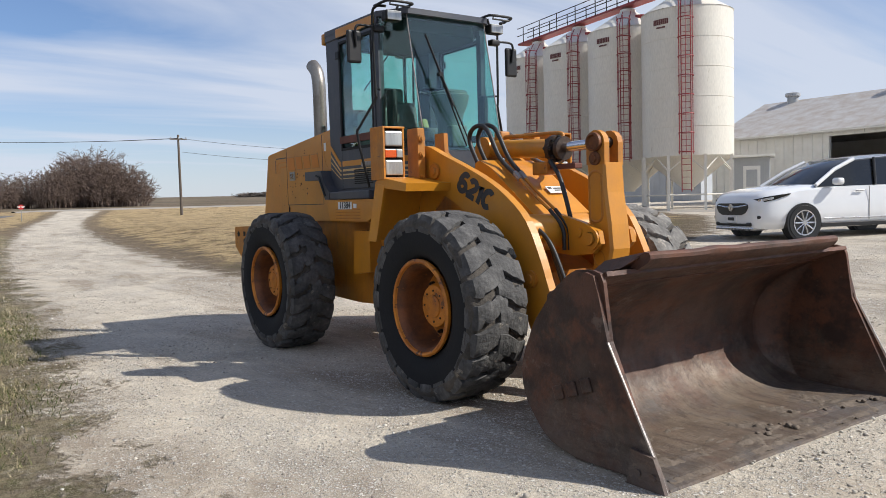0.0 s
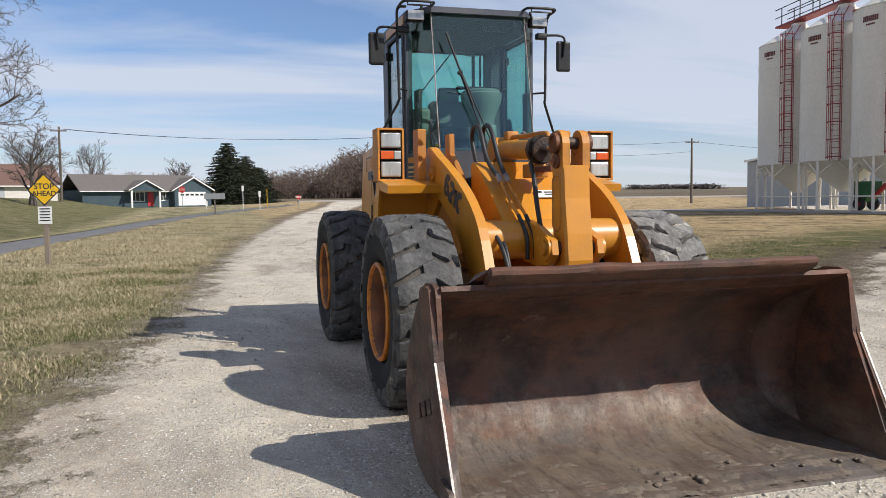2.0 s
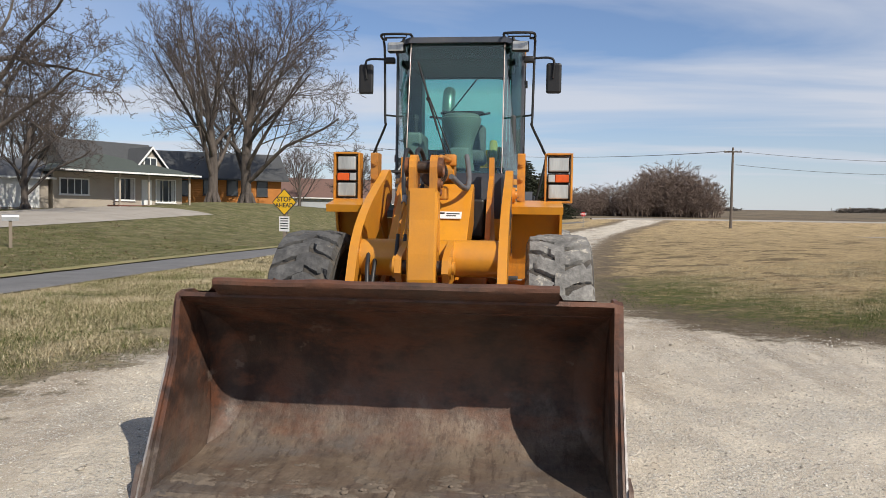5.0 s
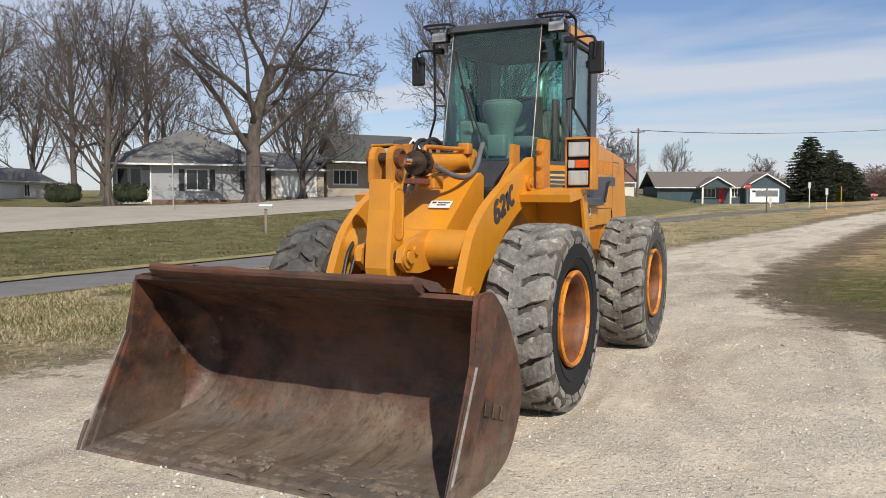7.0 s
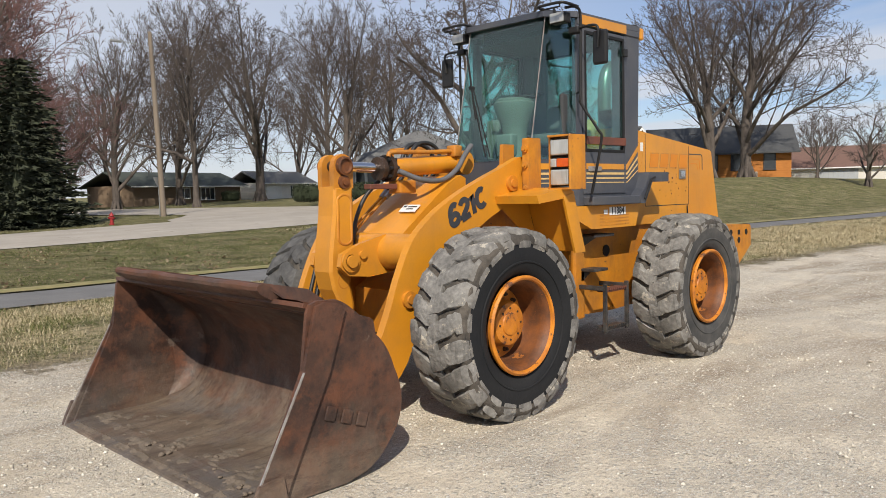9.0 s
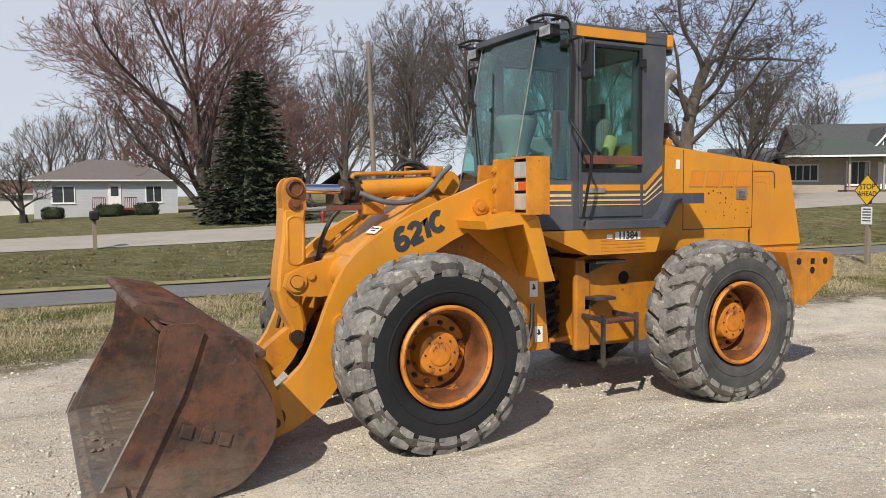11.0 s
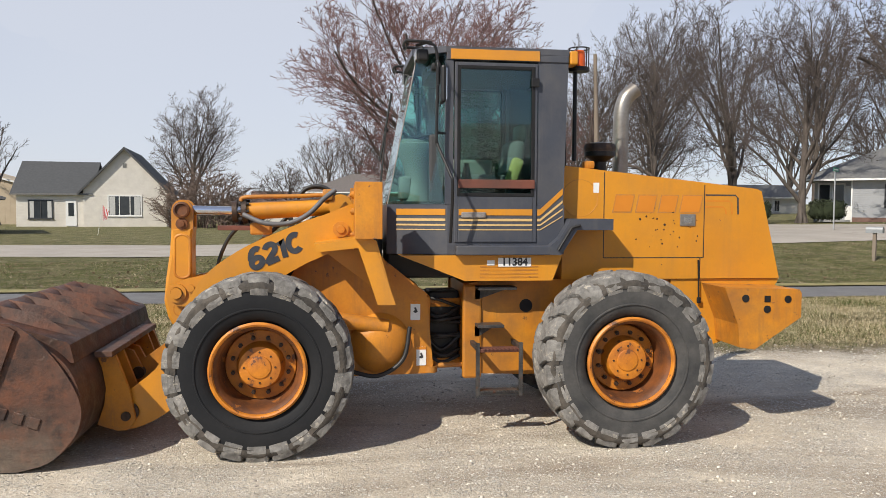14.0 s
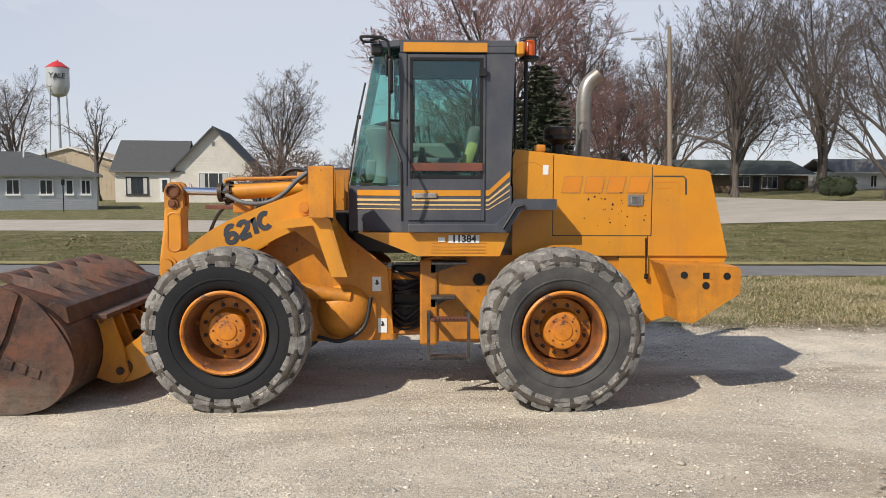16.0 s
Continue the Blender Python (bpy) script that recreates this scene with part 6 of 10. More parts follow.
bm = bmesh.new()
lathe(bm, [(0.2, 1.885), (0.17, 1.98), (0.19, 2.06)], (-0.38, 0, -0.07), "z", 16)
part("seat_base", bm, CAB_DARK, seat, "", 40)
bm = bmesh.new()
box(bm, (-0.70, 0.26, 2.03), (-0.60, 0.34, 2.26), 0.03, pose(0, 0, 0, 0, -20, 0), 2)
part("yellow_vest", bm, YELLOW_VEST, seat, "yellow cloth hung beside the seat", 40)
bm = bmesh.new()
box(bm, (-0.60, -0.52, 1.885), (-0.10, -0.36, 2.28), 0.03)
part("side_console", bm, CAB_PLASTIC, cab, "grey green side console")
bm = bmesh.new()
for x in (-0.20, -0.30):
    tube(bm, [(x, -0.44, 2.28), (x + 0.03, -0.44, 2.42)], 0.01, 6); disc(bm, (x + 0.03, -0.44, 2.43), 0.022, 0.05, "z", 10)
tube(bm, [(-0.24, 0.44, 1.885), (-0.22, 0.44, 2.20)], 0.012, 6); lathe(bm, [(0.05, 2.05), (0.03, 2.13), (0.02, 2.2)], (-0.22, 0.44, 0), "z", 10)
part("lever", bm, CAB_DARK, cab, "black control levers", 40)
# wiper on the windscreen
bm = bmesh.new()
tube(bm, [(0.47, -0.02, 1.90), (0.40, -0.24, 2.52)], 0.007, 6); tube(bm, [(0.47, 0.03, 1.90), (0.395, -0.22, 2.52)], 0.006, 6)
tube(bm, [(0.455, -0.14, 2.24), (0.34, -0.34, 2.86)], 0.010, 6)
disc(bm, (0.395, -0.235, 2.52), 0.02, 0.04, "x", 10)
part("wiper", bm, BLACK_TRIM, cab, "black windscreen wiper", 50)
bm = bmesh.new()
tube(bm, [(-0.985, 0.10, 2.94), (-0.99, -0.20, 2.56)], 0.008, 6)
part("rear_wiper", bm, BLACK_TRIM, cab, "black rear wiper", 50)
bm = bmesh.new()
for k in range(8):
    box(bm, (-0.16, -HW - 0.013, 1.60 + k * 0.018), (-0.50, -HW - 0.018, 1.61 + k * 0.018), 0.0)
part("vent_louvre", bm, BLACK_TRIM, cab, "louvred air vent in the cab side")
# beacon and rear roof rack posts
be = new("beacon"); be.parent = loader
tagged(be, "amber warning beacon in a wire guard behind the roof")
bm = bmesh.new()
lathe(bm, [(0.055, 0), (0.055, 0.05), (0.05, 0.13), (0.04, 0.145), (0.0, 0.15)], (-1.17, 0.42, 3.0), "z", 20)
part("amber_dome", bm, AMBER, be, "", 40)
bm = bmesh.new()
lathe(bm, [(0.085, -0.03), (0.085, 0.0), (0.0, 0.0)], (-1.17, 0.42, 3.0), "z", 20)
for r in (0.0, 0.16):
    tube(bm, [(-1.17 + 0.085 * math.cos(a), 0.42 + 0.085 * math.sin(a), 3.0 + r) for a in [2 * math.pi * k / 16 for k in range(17)]], 0.006, 6, False)
for k in range(6):
    a = k * math.pi / 3
    tube(bm, [(-1.17 + 0.085 * math.cos(a), 0.42 + 0.085 * math.sin(a), 3.0), (-1.17 + 0.085 * math.cos(a), 0.42 + 0.085 * math.sin(a), 3.16)], 0.005, 6)
tube(bm, [(-1.14, 0.42, 2.98), (-1.14, 0.42, 2.23)], 0.018, 10)
tube(bm, [(-1.03, 0.46, 2.96), (-1.05, 0.46, 2.20), (-1.02, 0.46, 2.12), (-0.98, 0.46, 2.12)], 0.012, 8)
part("beacon_guard", bm, BLACK_PAINT, be, "black wire guard and post", 50)

# hood
hood = new("engine_hood"); hood.parent = loader
tagged(hood, "sloping orange engine hood with panel joints and rust spots")
bm = bmesh.new()
prism(bm, [(-1.03, 1.24), (-1.03, 2.19), (-2.76, 2.01), (-2.80, 1.99), (-2.98, 1.24)], -0.47, 0.47, 0.035, segments=3)
part("hood_body", bm, ORANGE, hood, "", 40)
for s in (1, -1):
    def seam(x0, z0, x1, z1):
        b = bmesh.new()
        d = Vector((x1 - x0, 0, z1 - z0)).normalized() * 0.0
        w = 0.004
        nx, nz = -(z1 - z0), (x1 - x0)
        L = math.hypot(nx, nz); nx, nz = nx / L * w, nz / L * w
        prism(b, [(x0 - nx, z0 - nz), (x1 - nx, z1 - nz), (x1 + nx, z1 + nz), (x0 + nx, z0 + nz)], s * 0.468, s * 0.4712)
        part("panel_seam", b, BLACK_INK, hood)
    seam(-1.39, 1.42, -1.39, 2.14); seam(-1.39, 1.42, -2.28, 1.42); seam(-2.28, 1.42, -2.28, 2.04); seam(-2.25, 1.24, -2.25, 1.42)
    bm = bmesh.new()
    box(bm, (-2.06, s * 0.4705, 1.69), (-2.20, s * 0.480, 1.79), 0.006)
    lt = part("hood_latch", bm, STAINLESS, hood, "metal paddle latch")
    bm = bmesh.new()
    box(bm, (-2.09, s * 0.4805, 1.71), (-2.17, s * 0.487, 1.77), 0.004)
    part("paddle", bm, CHROME, lt)
    bm = bmesh.new()
    box(bm, (-1.295, s * 0.4705, 1.965), (-1.345, s * 0.4725, 2.05), 0.0)
    part("sticker", bm, WHITE_LABEL, hood, "small white sticker")
    bm = bmesh.new()
    tube(bm, [(-2.232, s * 0.478, 1.40), (-2.236, s * 0.482, 1.25), (-2.24, s * 0.482, 1.07)], 0.007, 6)
    box(bm, (-2.225, s * 0.472, 1.03), (-2.258, s * 0.492, 1.08), 0.006)
    part("latch_strap", bm, BLACK_TRIM, hood, "black rubber hood strap")
    # faded maker's mark: plain blocks, no lettering
    for k, (xa, xb) in enumerate(((-1.46, -1.63), (-1.66, -1.83), (-1.86, -2.02), (-2.05, -2.24))):
        bm = bmesh.new()
        za, zb = 1.80 + 0.0 * k, 1.955 - 0.0 * k
        prism(bm, [(xa, za), (xb, za), (xb - 0.03, zb), (xa - 0.03, zb)], s * 0.4705, s * 0.4722, 0.0)
        part("decal_block", bm, MARK_EDGE, hood, "faded outline of a decal block")
        bm = bmesh.new()
        prism(bm, [(xa - 0.012, za + 0.010), (xb + 0.008, za + 0.010), (xb - 0.020, zb - 0.010), (xa - 0.040, zb - 0.010)], s * 0.4723, s * 0.4735, 0.0)
        part("decal_face", bm, DECAL_DULL, hood, "faded orange decal face")
    for k in range(3):
        bm = bmesh.new()
        z0, x1 = 1.96 - k * 0.05, -2.56 + k * 0.055
        box(bm, (-2.29, s * 0.4705, z0 - 0.012), (x1, s * 0.4722, z0), 0.0)
        prism(bm, [(x1, z0), (x1 - 0.03, z0 - 0.03), (x1 - 0.035, 1.79), (x1 - 0.02, 1.79), (x1 - 0.015, z0 - 0.03), (x1 + 0.001, z0 - 0.012)], s * 0.4705, s * 0.4722)
        part("decal_stripe", bm, DARK_INK if k == 0 else DECAL_DULL, hood)
    for k in range(34):
        rnd = random.Random(k * 3 + (1 if s > 0 else 77))
        bm = bmesh.new()
        r = rnd.uniform(0.004, 0.011)
        cx, cz = -1.95 + rnd.gauss(0, 0.16), 1.68 + rnd.gauss(0, 0.12)
        prism(bm, [(cx + r * math.cos(a) * rnd.uniform(0.7, 1.2), cz + r * math.sin(a) * rnd.uniform(0.7, 1.3)) for a in [2 * math.pi * q / 7 for q in range(7)]], s * 0.4705, s * 0.4725)
        part("rust_chip", bm, GREASY, hood)
    bm = bmesh.new()
    lathe(bm, [(0.0, s * 0.0), (0.15, s * 0.0), (0.155, s * 0.004), (0.16, s * 0.0)], (-1.18, s * 0.468, 1.92), "y", 32)
    part("round_cover", bm, ORANGE_WORN, hood, "round pressed cover", 40)
bm = bmesh.new()
tube(bm, [(-1.28, 0.36, 2.14), (-1.28, 0.36, 2.20), (-1.25, 0.36, 2.22)], [0.035, 0.035, 0.03], 12)
box(bm, (-1.23, 0.33, 2.17), (-1.33, 0.40, 2.235), 0.015)
part("filler_cap", bm, ORANGE_WORN, hood, "orange filler cap bracket", 40)
# exhaust, pre-cleaner
bm = bmesh.new()
ex = arc_points([(-1.80, -0.27, 2.05), (-1.80, -0.27, 2.30), (-1.80, -0.27, 2.62), (-1.81, -0.27, 2.76), (-1.85, -0.27, 2.87), (-1.94, -0.27, 2.95)], 6)
tube(bm, ex, 0.072, 20)
part("exhaust_pipe", bm, STAINLESS, loader, "tall stained steel exhaust stack with a curved end", 50)
bm = bmesh.new()
lathe(bm, [(0.06, 2.10), (0.06, 2.25), (0.10, 2.28), (0.135, 2.30), (0.135, 2.34)], (-1.50, 0.02, 0), "z", 24)
pc = part("air_precleaner", bm, BLACK_PAINT, loader, "black air pre-cleaner bowl", 40)
bm = bmesh.new()
lathe(bm, [(0.137, 2.341), (0.14, 2.38), (0.13, 2.41), (0.05, 2.425), (0.0, 2.43)], (-1.50, 0.02, 0), "z", 24)
part("bowl_cover", bm, GREASY, pc, "brown translucent cover", 40)
# counterweight
CWT = [(-2.28, 1.20), (-2.93, 1.18), (-2.95, 1.15), (-2.95, 0.95), (-2.55, 0.69), (-2.42, 0.71), (-2.40, 0.9)]
bm = bmesh.new()
prism(bm, CWT, -0.86, 0.86, 0.02, segments=2)
cw = part("counterweight", bm, ORANGE_WORN, loader, "orange rear counterweight with bolt holes")
bm = bmesh.new()
prism(bm, [(-2.0, 0.55), (-2.0, 1.235), (-2.99, 1.235), (-2.80, 0.9), (-2.5, 0.70)], -0.45, 0.45, 0.02)
part("rear_skirt", bm, ORANGE, loader)
for s in (1, -1):
    for hx, hz in ((-2.46, 1.11), (-2.65, 1.105), (-2.83, 1.10), (-2.65, 1.02)):
        bm = bmesh.new()
        if (hx, hz) == (-2.65, 1.105):
            box(bm, (hx - 0.026, s * 0.859, hz - 0.026), (hx + 0.026, s * 0.865, hz + 0.026), 0.0)
        else:
            disc(bm, (hx, s * 0.862, hz), 0.031, 0.006, "y", 16)
        part("bolt_hole", bm, BLACK_TRIM, cw)
LADDER_STEEL = material("worn_dark_ladder_steel", (0.035, 0.035, 0.037), (0.10, 0.092, 0.085), 14, 0.9, 0.5, 0.4, 0.2, 60, spots=(0.11, 0.05, 0.03), spot_scale=12, spot_cut=0.6)
# access ladder and steps on the left side
for s in (1,):
    ld = new("access_ladder"); ld.parent = loader
    tagged(ld, "dark scratched steel access ladder below the cab")
    for x in (-0.28, -0.63):
        bm = bmesh.new()
        prism(bm, [(x - 0.014, 0.335), (x + 0.014, 0.325), (x + 0.016, 0.76), (x - 0.012, 0.76)], s * 0.705, s * 0.735, 0.004)
        box(bm, (x - 0.018, s * 0.43, 0.70), (x + 0.018, s * 0.704, 0.74), 0.006)
        part("rail", bm, LADDER_STEEL, ld, "flat steel ladder rail")
    for z in (0.36, 0.70):
        bm = bmesh.new()
        box(bm, (-0.295, s * 0.62, z - 0.016), (-0.615, s * 0.73, z + 0.014), 0.006)
        for k in range(9):
            box(bm, (-0.32 - k * 0.032, s * 0.731, z + 0.006), (-0.334 - k * 0.032, s * 0.745, z + 0.022), 0.0)
        part("rung", bm, LADDER_STEEL if z < 0.5 else RUST_RED, ld, "serrated step")
    for z, x0, x1 in ((1.18, -0.30, -0.62), (0.87, -0.30, -0.52)):
        bm = bmesh.new()
        box(bm, (x0, s * 0.435, z - 0.012), (x1, s * 0.60, z + 0.014), 0.006)
        prism(bm, [(x0, z - 0.013), (x1 + 0.04, z - 0.013), (x0 - 0.03, z - 0.10), (x0, z - 0.10)], s * 0.440, s * 0.455, 0.004)
        part("frame_step", bm, LADDER_STEEL, ld, "dark worn foot step")


# ---- trees ----
BARK = material("grey_brown_bark", (0.120, 0.098, 0.083), (0.055, 0.045, 0.039), 5, 0.9, 0.95, 0, 0.6, 30, stretch=(1, 1, 0.3))
TWIG = material("bare_twigs", (0.105, 0.084, 0.074), (0.066, 0.053, 0.047), 2, 0.8, 0.95)
TWIG_RED = material("red_budding_twigs", (0.20, 0.105, 0.095), (0.13, 0.075, 0.068), 2, 0.8, 0.95)
BUSH_TWIG = material("brown_bush_twigs", (0.185, 0.132, 0.105), (0.125, 0.092, 0.075), 2, 0.8, 0.95)
NEEDLES = material("dark_spruce_needles", (0.026, 0.034, 0.018), (0.050, 0.055, 0.030), 3, 0.8, 0.9, island=0.35)
HEDGE = material("clipped_evergreen_leaves", (0.018, 0.026, 0.010), (0.032, 0.042, 0.017), 8, 0.8, 0.9, island=0.4)


def limb_mesh(segments, name, mat):
    """Tapered limbs as one mesh; a segment is (start, end, r0, r1, sides)."""
    verts, faces = [], []
    for a, b, r0, r1, n in segments:
        d = (b - a)
        if d.length < 1e-5:
            continue
        d.normalize()
        u = d.orthogonal().normalized()
        v = d.cross(u)
        base = len(verts)
        if n == 1:  # the last twigs taper to a point
            w = (math.cos(base) * u + math.sin(base) * v) * r0 * 0.95
            verts += [tuple(a + w), tuple(a - w), tuple(b)]
            faces.append((base, base + 1, base + 2))
            continue
        if n == 2:
            for k in range(3):
                t = 2 * math.pi * k / 3
                verts.append(tuple(a + r0 * (math.cos(t) * u + math.sin(t) * v)))
            verts.append(tuple(b))
            faces += [(base, base + 1, base + 3), (base + 1, base + 2, base + 3), (base + 2, base, base + 3)]
            continue
        for p, r in ((a, r0), (b, r1)):
            for k in range(n):
                t = 2 * math.pi * k / n
                verts.append(tuple(p + r * (math.cos(t) * u + math.sin(t) * v)))
        for k in range(n):
            faces.append((base + k, base + (k + 1) % n, base + n + (k + 1) % n, base + n + k))
    m = bpy.data.meshes.new(name)
    m.from_pydata(verts, [], faces)
    m.polygons.foreach_set("use_smooth", [True] * len(m.polygons))
    m.materials.append(mat)
    return m


def grow(seed, height, trunk_r, fork, spread, counts, up=0.25, wander=0.25, twig=0.011, ratio=0.62, lean=0.0, reach=1.0, fine_ratio=0.52, bole=0.62, plain=False):
    """Wood of a bare tree: trunk and limbs, then all the finer branches.

    Limbs bend steadily to one side, side shoots turn round their parent by the golden angle,
    grow shorter towards its tip and sit on its outer part, so that the crown is open inside."""
    rnd = random.Random(seed)
    coarse, fine = [], []
    last = len(counts)

    def rvec():
        return Vector((rnd.gauss(0, 1), rnd.gauss(0, 1), rnd.gauss(0, 1)))

    def branch(p, d, length, r, level):
        n = ((3, 3, 2, 1, 1, 1) if plain else (7, 8, 5, 3, 1, 1))[min(level, 5)] if level < last else 1
        sides = ((5, 4, 3, 3, 3, 3) if plain else (10, 7, 4, 3, 3, 3))[min(level, 5)]
        pts = [(p.copy(), r)]
        q = p.copy()
        tip = max(r * (0.55 if level == 0 else 0.30), twig * 0.7)
        bend = rvec() * wander * (0.0 if level == 0 else 0.35)
        for i in range(n):
            if i == n // 2:
                bend = -0.6 * bend + rvec() * wander * 0.25
            d = (d + (bend + rvec() * wander * (0.16 if level == 0 else 0.55)) / math.sqrt(n) + Vector((0, 0, up * (0.6 if level > 1 else 0.35) / n))).normalized()
            q = q + d * length / n
            pts.append((q.copy(), r + (tip - r) * ((i + 1) / n) ** 0.85))
        for i, ((a, ra), (b, rb)) in enumerate(zip(pts, pts[1:])):
            end = i == n - 1
            (coarse if level <= 2 else fine).append((a, b, ra, rb, 1 if level >= last else 2 if end and level >= 3 else sides))
        if level >= last:
            return
        c = counts[level]
        turn = rnd.uniform(0, 6.28)
        low = fork if level == 0 else 0.22
        for k in range(c):
            f = low + (1 - low) * (k + rnd.uniform(0.1, 0.9)) / c
            i = min(int(f * n), n - 1)
            t = f * n - i
            a, ra = pts[i]; b, rb = pts[i + 1]
            start = a.lerp(b, t)
            axis = (b - a).normalized()
            turn += 2.4 + rnd.gauss(0, 0.35)
            u = axis.orthogonal().normalized()
            side = math.cos(turn) * u + math.sin(turn) * axis.cross(u)
            ang = spread * rnd.uniform(0.7, 1.2) * ((1.15 - 0.5 * f) if level == 0 else 0.92)
            nd = (axis * math.cos(ang) + side * math.sin(ang)).normalized()
            nl = length * (ratio if level == 0 else fine_ratio) * rnd.uniform(0.7, 1.2) * (reach if level == 0 else 1.0) * (1.15 - (0.33 if level == 0 else 0.55) * f)
            nr = max(min(ra + (rb - ra) * t, r) * (rnd.uniform(0.42, 0.60) if level == 0 else rnd.uniform(0.36, 0.52)), twig)
            branch(start, nd, nl, nr, level + 1)

    branch(Vector((0, 0, -0.1)), Vector((lean, 0, 1)).normalized(), height * bole, trunk_r, 0)
    # root flare
    for k in range(6):
        a = 2 * math.pi * k / 6 + rnd.random()
        coarse.append((Vector((0.55 * trunk_r * math.cos(a), 0.55 * trunk_r * math.sin(a), 0.55)), Vector((1.5 * trunk_r * math.cos(a), 1.5 * trunk_r * math.sin(a), -0.12)), trunk_r * 0.5, trunk_r * 0.32, 6))
    return coarse, fine


TREE_KINDS = {}


def tree_kind(kind, mat, *args, **kw):
    """Grows one kind of tree, one metre high and one metre wide, to be scaled where it stands."""
    c, f = grow(*args, **kw)
    ends = [q for seg in f for q in seg[:2]]
    top = max(q.z for q in ends)
    half = sorted(math.hypot(q.x, q.y) for q in ends)[int(len(ends) * 0.985)]
    TREE_KINDS[kind] = (limb_mesh(c, "trunk", BARK), limb_mesh(f, "crown", mat), top, 2 * half)


OAK_BARK = material("dark_furrowed_bark", (0.125, 0.102, 0.086), (0.06, 0.05, 0.043), 5, 0.9, 0.95, 0, 0.6, 30, stretch=(1, 1, 0.3))
tree_kind("broad", TWIG, 3, 13.0, 0.40, 0.26, 0.90, (10, 8, 7, 6, 5), up=0.16, wander=0.44, twig=0.014, ratio=0.70, reach=1.1)
tree_kind("oak", TWIG, 8, 13.0, 0.46, 0.32, 1.00, (10, 9, 8, 6, 5), up=0.14, wander=0.62, twig=0.016, ratio=0.78, reach=1.12, fine_ratio=0.50, bole=0.60)
TREE_KINDS["oak"][0].materials[0] = OAK_BARK
tree_kind("vase", TWIG, 11, 13.5, 0.33, 0.13, 0.76, (14, 9, 7, 5, 5), up=0.26, wander=0.40, twig=0.0135, ratio=0.84, reach=1.12, bole=0.50)
tree_kind("oval", TWIG, 21, 14.5, 0.30, 0.16, 0.84, (18, 8, 7, 5, 5), up=0.26, wander=0.40, twig=0.0135, ratio=0.56, bole=0.74)
tree_kind("maple", TWIG_RED, 35, 14.0, 0.27, 0.06, 0.68, (17, 10, 8, 6, 7), up=0.26, wander=0.32, twig=0.012, ratio=0.95, reach=1.12, fine_ratio=0.48, bole=0.46)
tree_kind("pruned", TWIG, 41, 10.0, 0.30, 0.45, 0.80, (8, 7, 7, 6), up=0.30, wander=0.50, twig=0.014, ratio=0.70, fine_ratio=0.42, bole=0.58)
tree_kind("small", TWIG, 51, 5.0, 0.14, 0.10, 0.80, (10, 8, 7, 5), up=0.22, wander=0.40, twig=0.012, ratio=0.70)
tree_kind("far", TWIG, 57, 13.0, 0.32, 0.10, 0.62, (11, 8, 7, 5), up=0.36, wander=0.32, twig=0.024, ratio=0.72, reach=1.2, plain=True)


def grow_thicket(seed, width, height, stems):
    """Wood of a dome of many thin stems that fan out of the ground, with twigs from top to bottom."""
    rnd = random.Random(seed)
    coarse, fine = [], []
    for k in range(stems):
        a = 2.4 * k
        f = math.sqrt((k + 0.5) / stems)
        foot = Vector((math.cos(a), math.sin(a), 0)) * f * width * 0.34
        h = height * math.sqrt(max(1 - 0.86 * f * f, 0.05)) * rnd.uniform(0.80, 0.98)
        out = Vector((math.cos(a), math.sin(a), 0)) * f * width * rnd.uniform(0.05, 0.18)
        pts = [foot + out * t * t + Vector((rnd.gauss(0, 0.12), rnd.gauss(0, 0.12), h * t - 0.1)) for t in (0, 0.35, 0.7, 1.0)]
        for i in range(3):
            coarse.append((pts[i], pts[i + 1], 0.075 - 0.02 * i, 0.055 - 0.02 * i, 3))
        for j in range(11):
            t = 0.12 + 0.86 * (j + rnd.random()) / 11
            i = min(int(t * 3), 2)
            p = pts[i].lerp(pts[i + 1], t * 3 - i)
            b = a + rnd.gauss(0, 1.3)
            d = Vector((math.cos(b), math.sin(b), rnd.uniform(0.0, 1.0))).normalized()
            L = height * rnd.uniform(0.16, 0.30) * (1.15 - 0.55 * t)
            q = p + d * L
            fine.append((p, q, 0.034, 0.02, 2))
            for m in range(11):
                u = p.lerp(q, 0.1 + 0.9 * (m + rnd.random()) / 11)
                e = (d * 0.8 + Vector((rnd.gauss(0, 0.8), rnd.gauss(0, 0.8), rnd.uniform(-0.35, 0.75)))).normalized()
                fine.append((u, u + e * L * rnd.uniform(0.35, 0.7), 0.026, 0.01, 1))
    return coarse, fine


for kind, args in (("thicket", (67, 9.0, 6.5, 52)), ("scrub", (68, 9.0, 5.0, 52))):
    c, f = grow_thicket(*args)
    TREE_KINDS[kind] = (limb_mesh(c, "trunk", BUSH_TWIG), limb_mesh(f, "crown", BUSH_TWIG), args[2] * 1.06, args[1])


def tree(kind, x, y, height, width, turn=0.0, label="", name="bare_tree", z=None, group="bare street trees"):
    trunk, crown, h0, w0 = TREE_KINDS[kind]
    t = thing(name, label or "leafless deciduous tree with grey bark and fine twigs", "tree", (x, y, (terrain(x, y) if z is None else z) - 0.03), turn, group)
    t.scale = (width / w0, width / w0, height / h0)
    for nm, m in (("trunk", trunk), ("crown", crown)):
        o = new(nm, m); o.parent = t
    return t


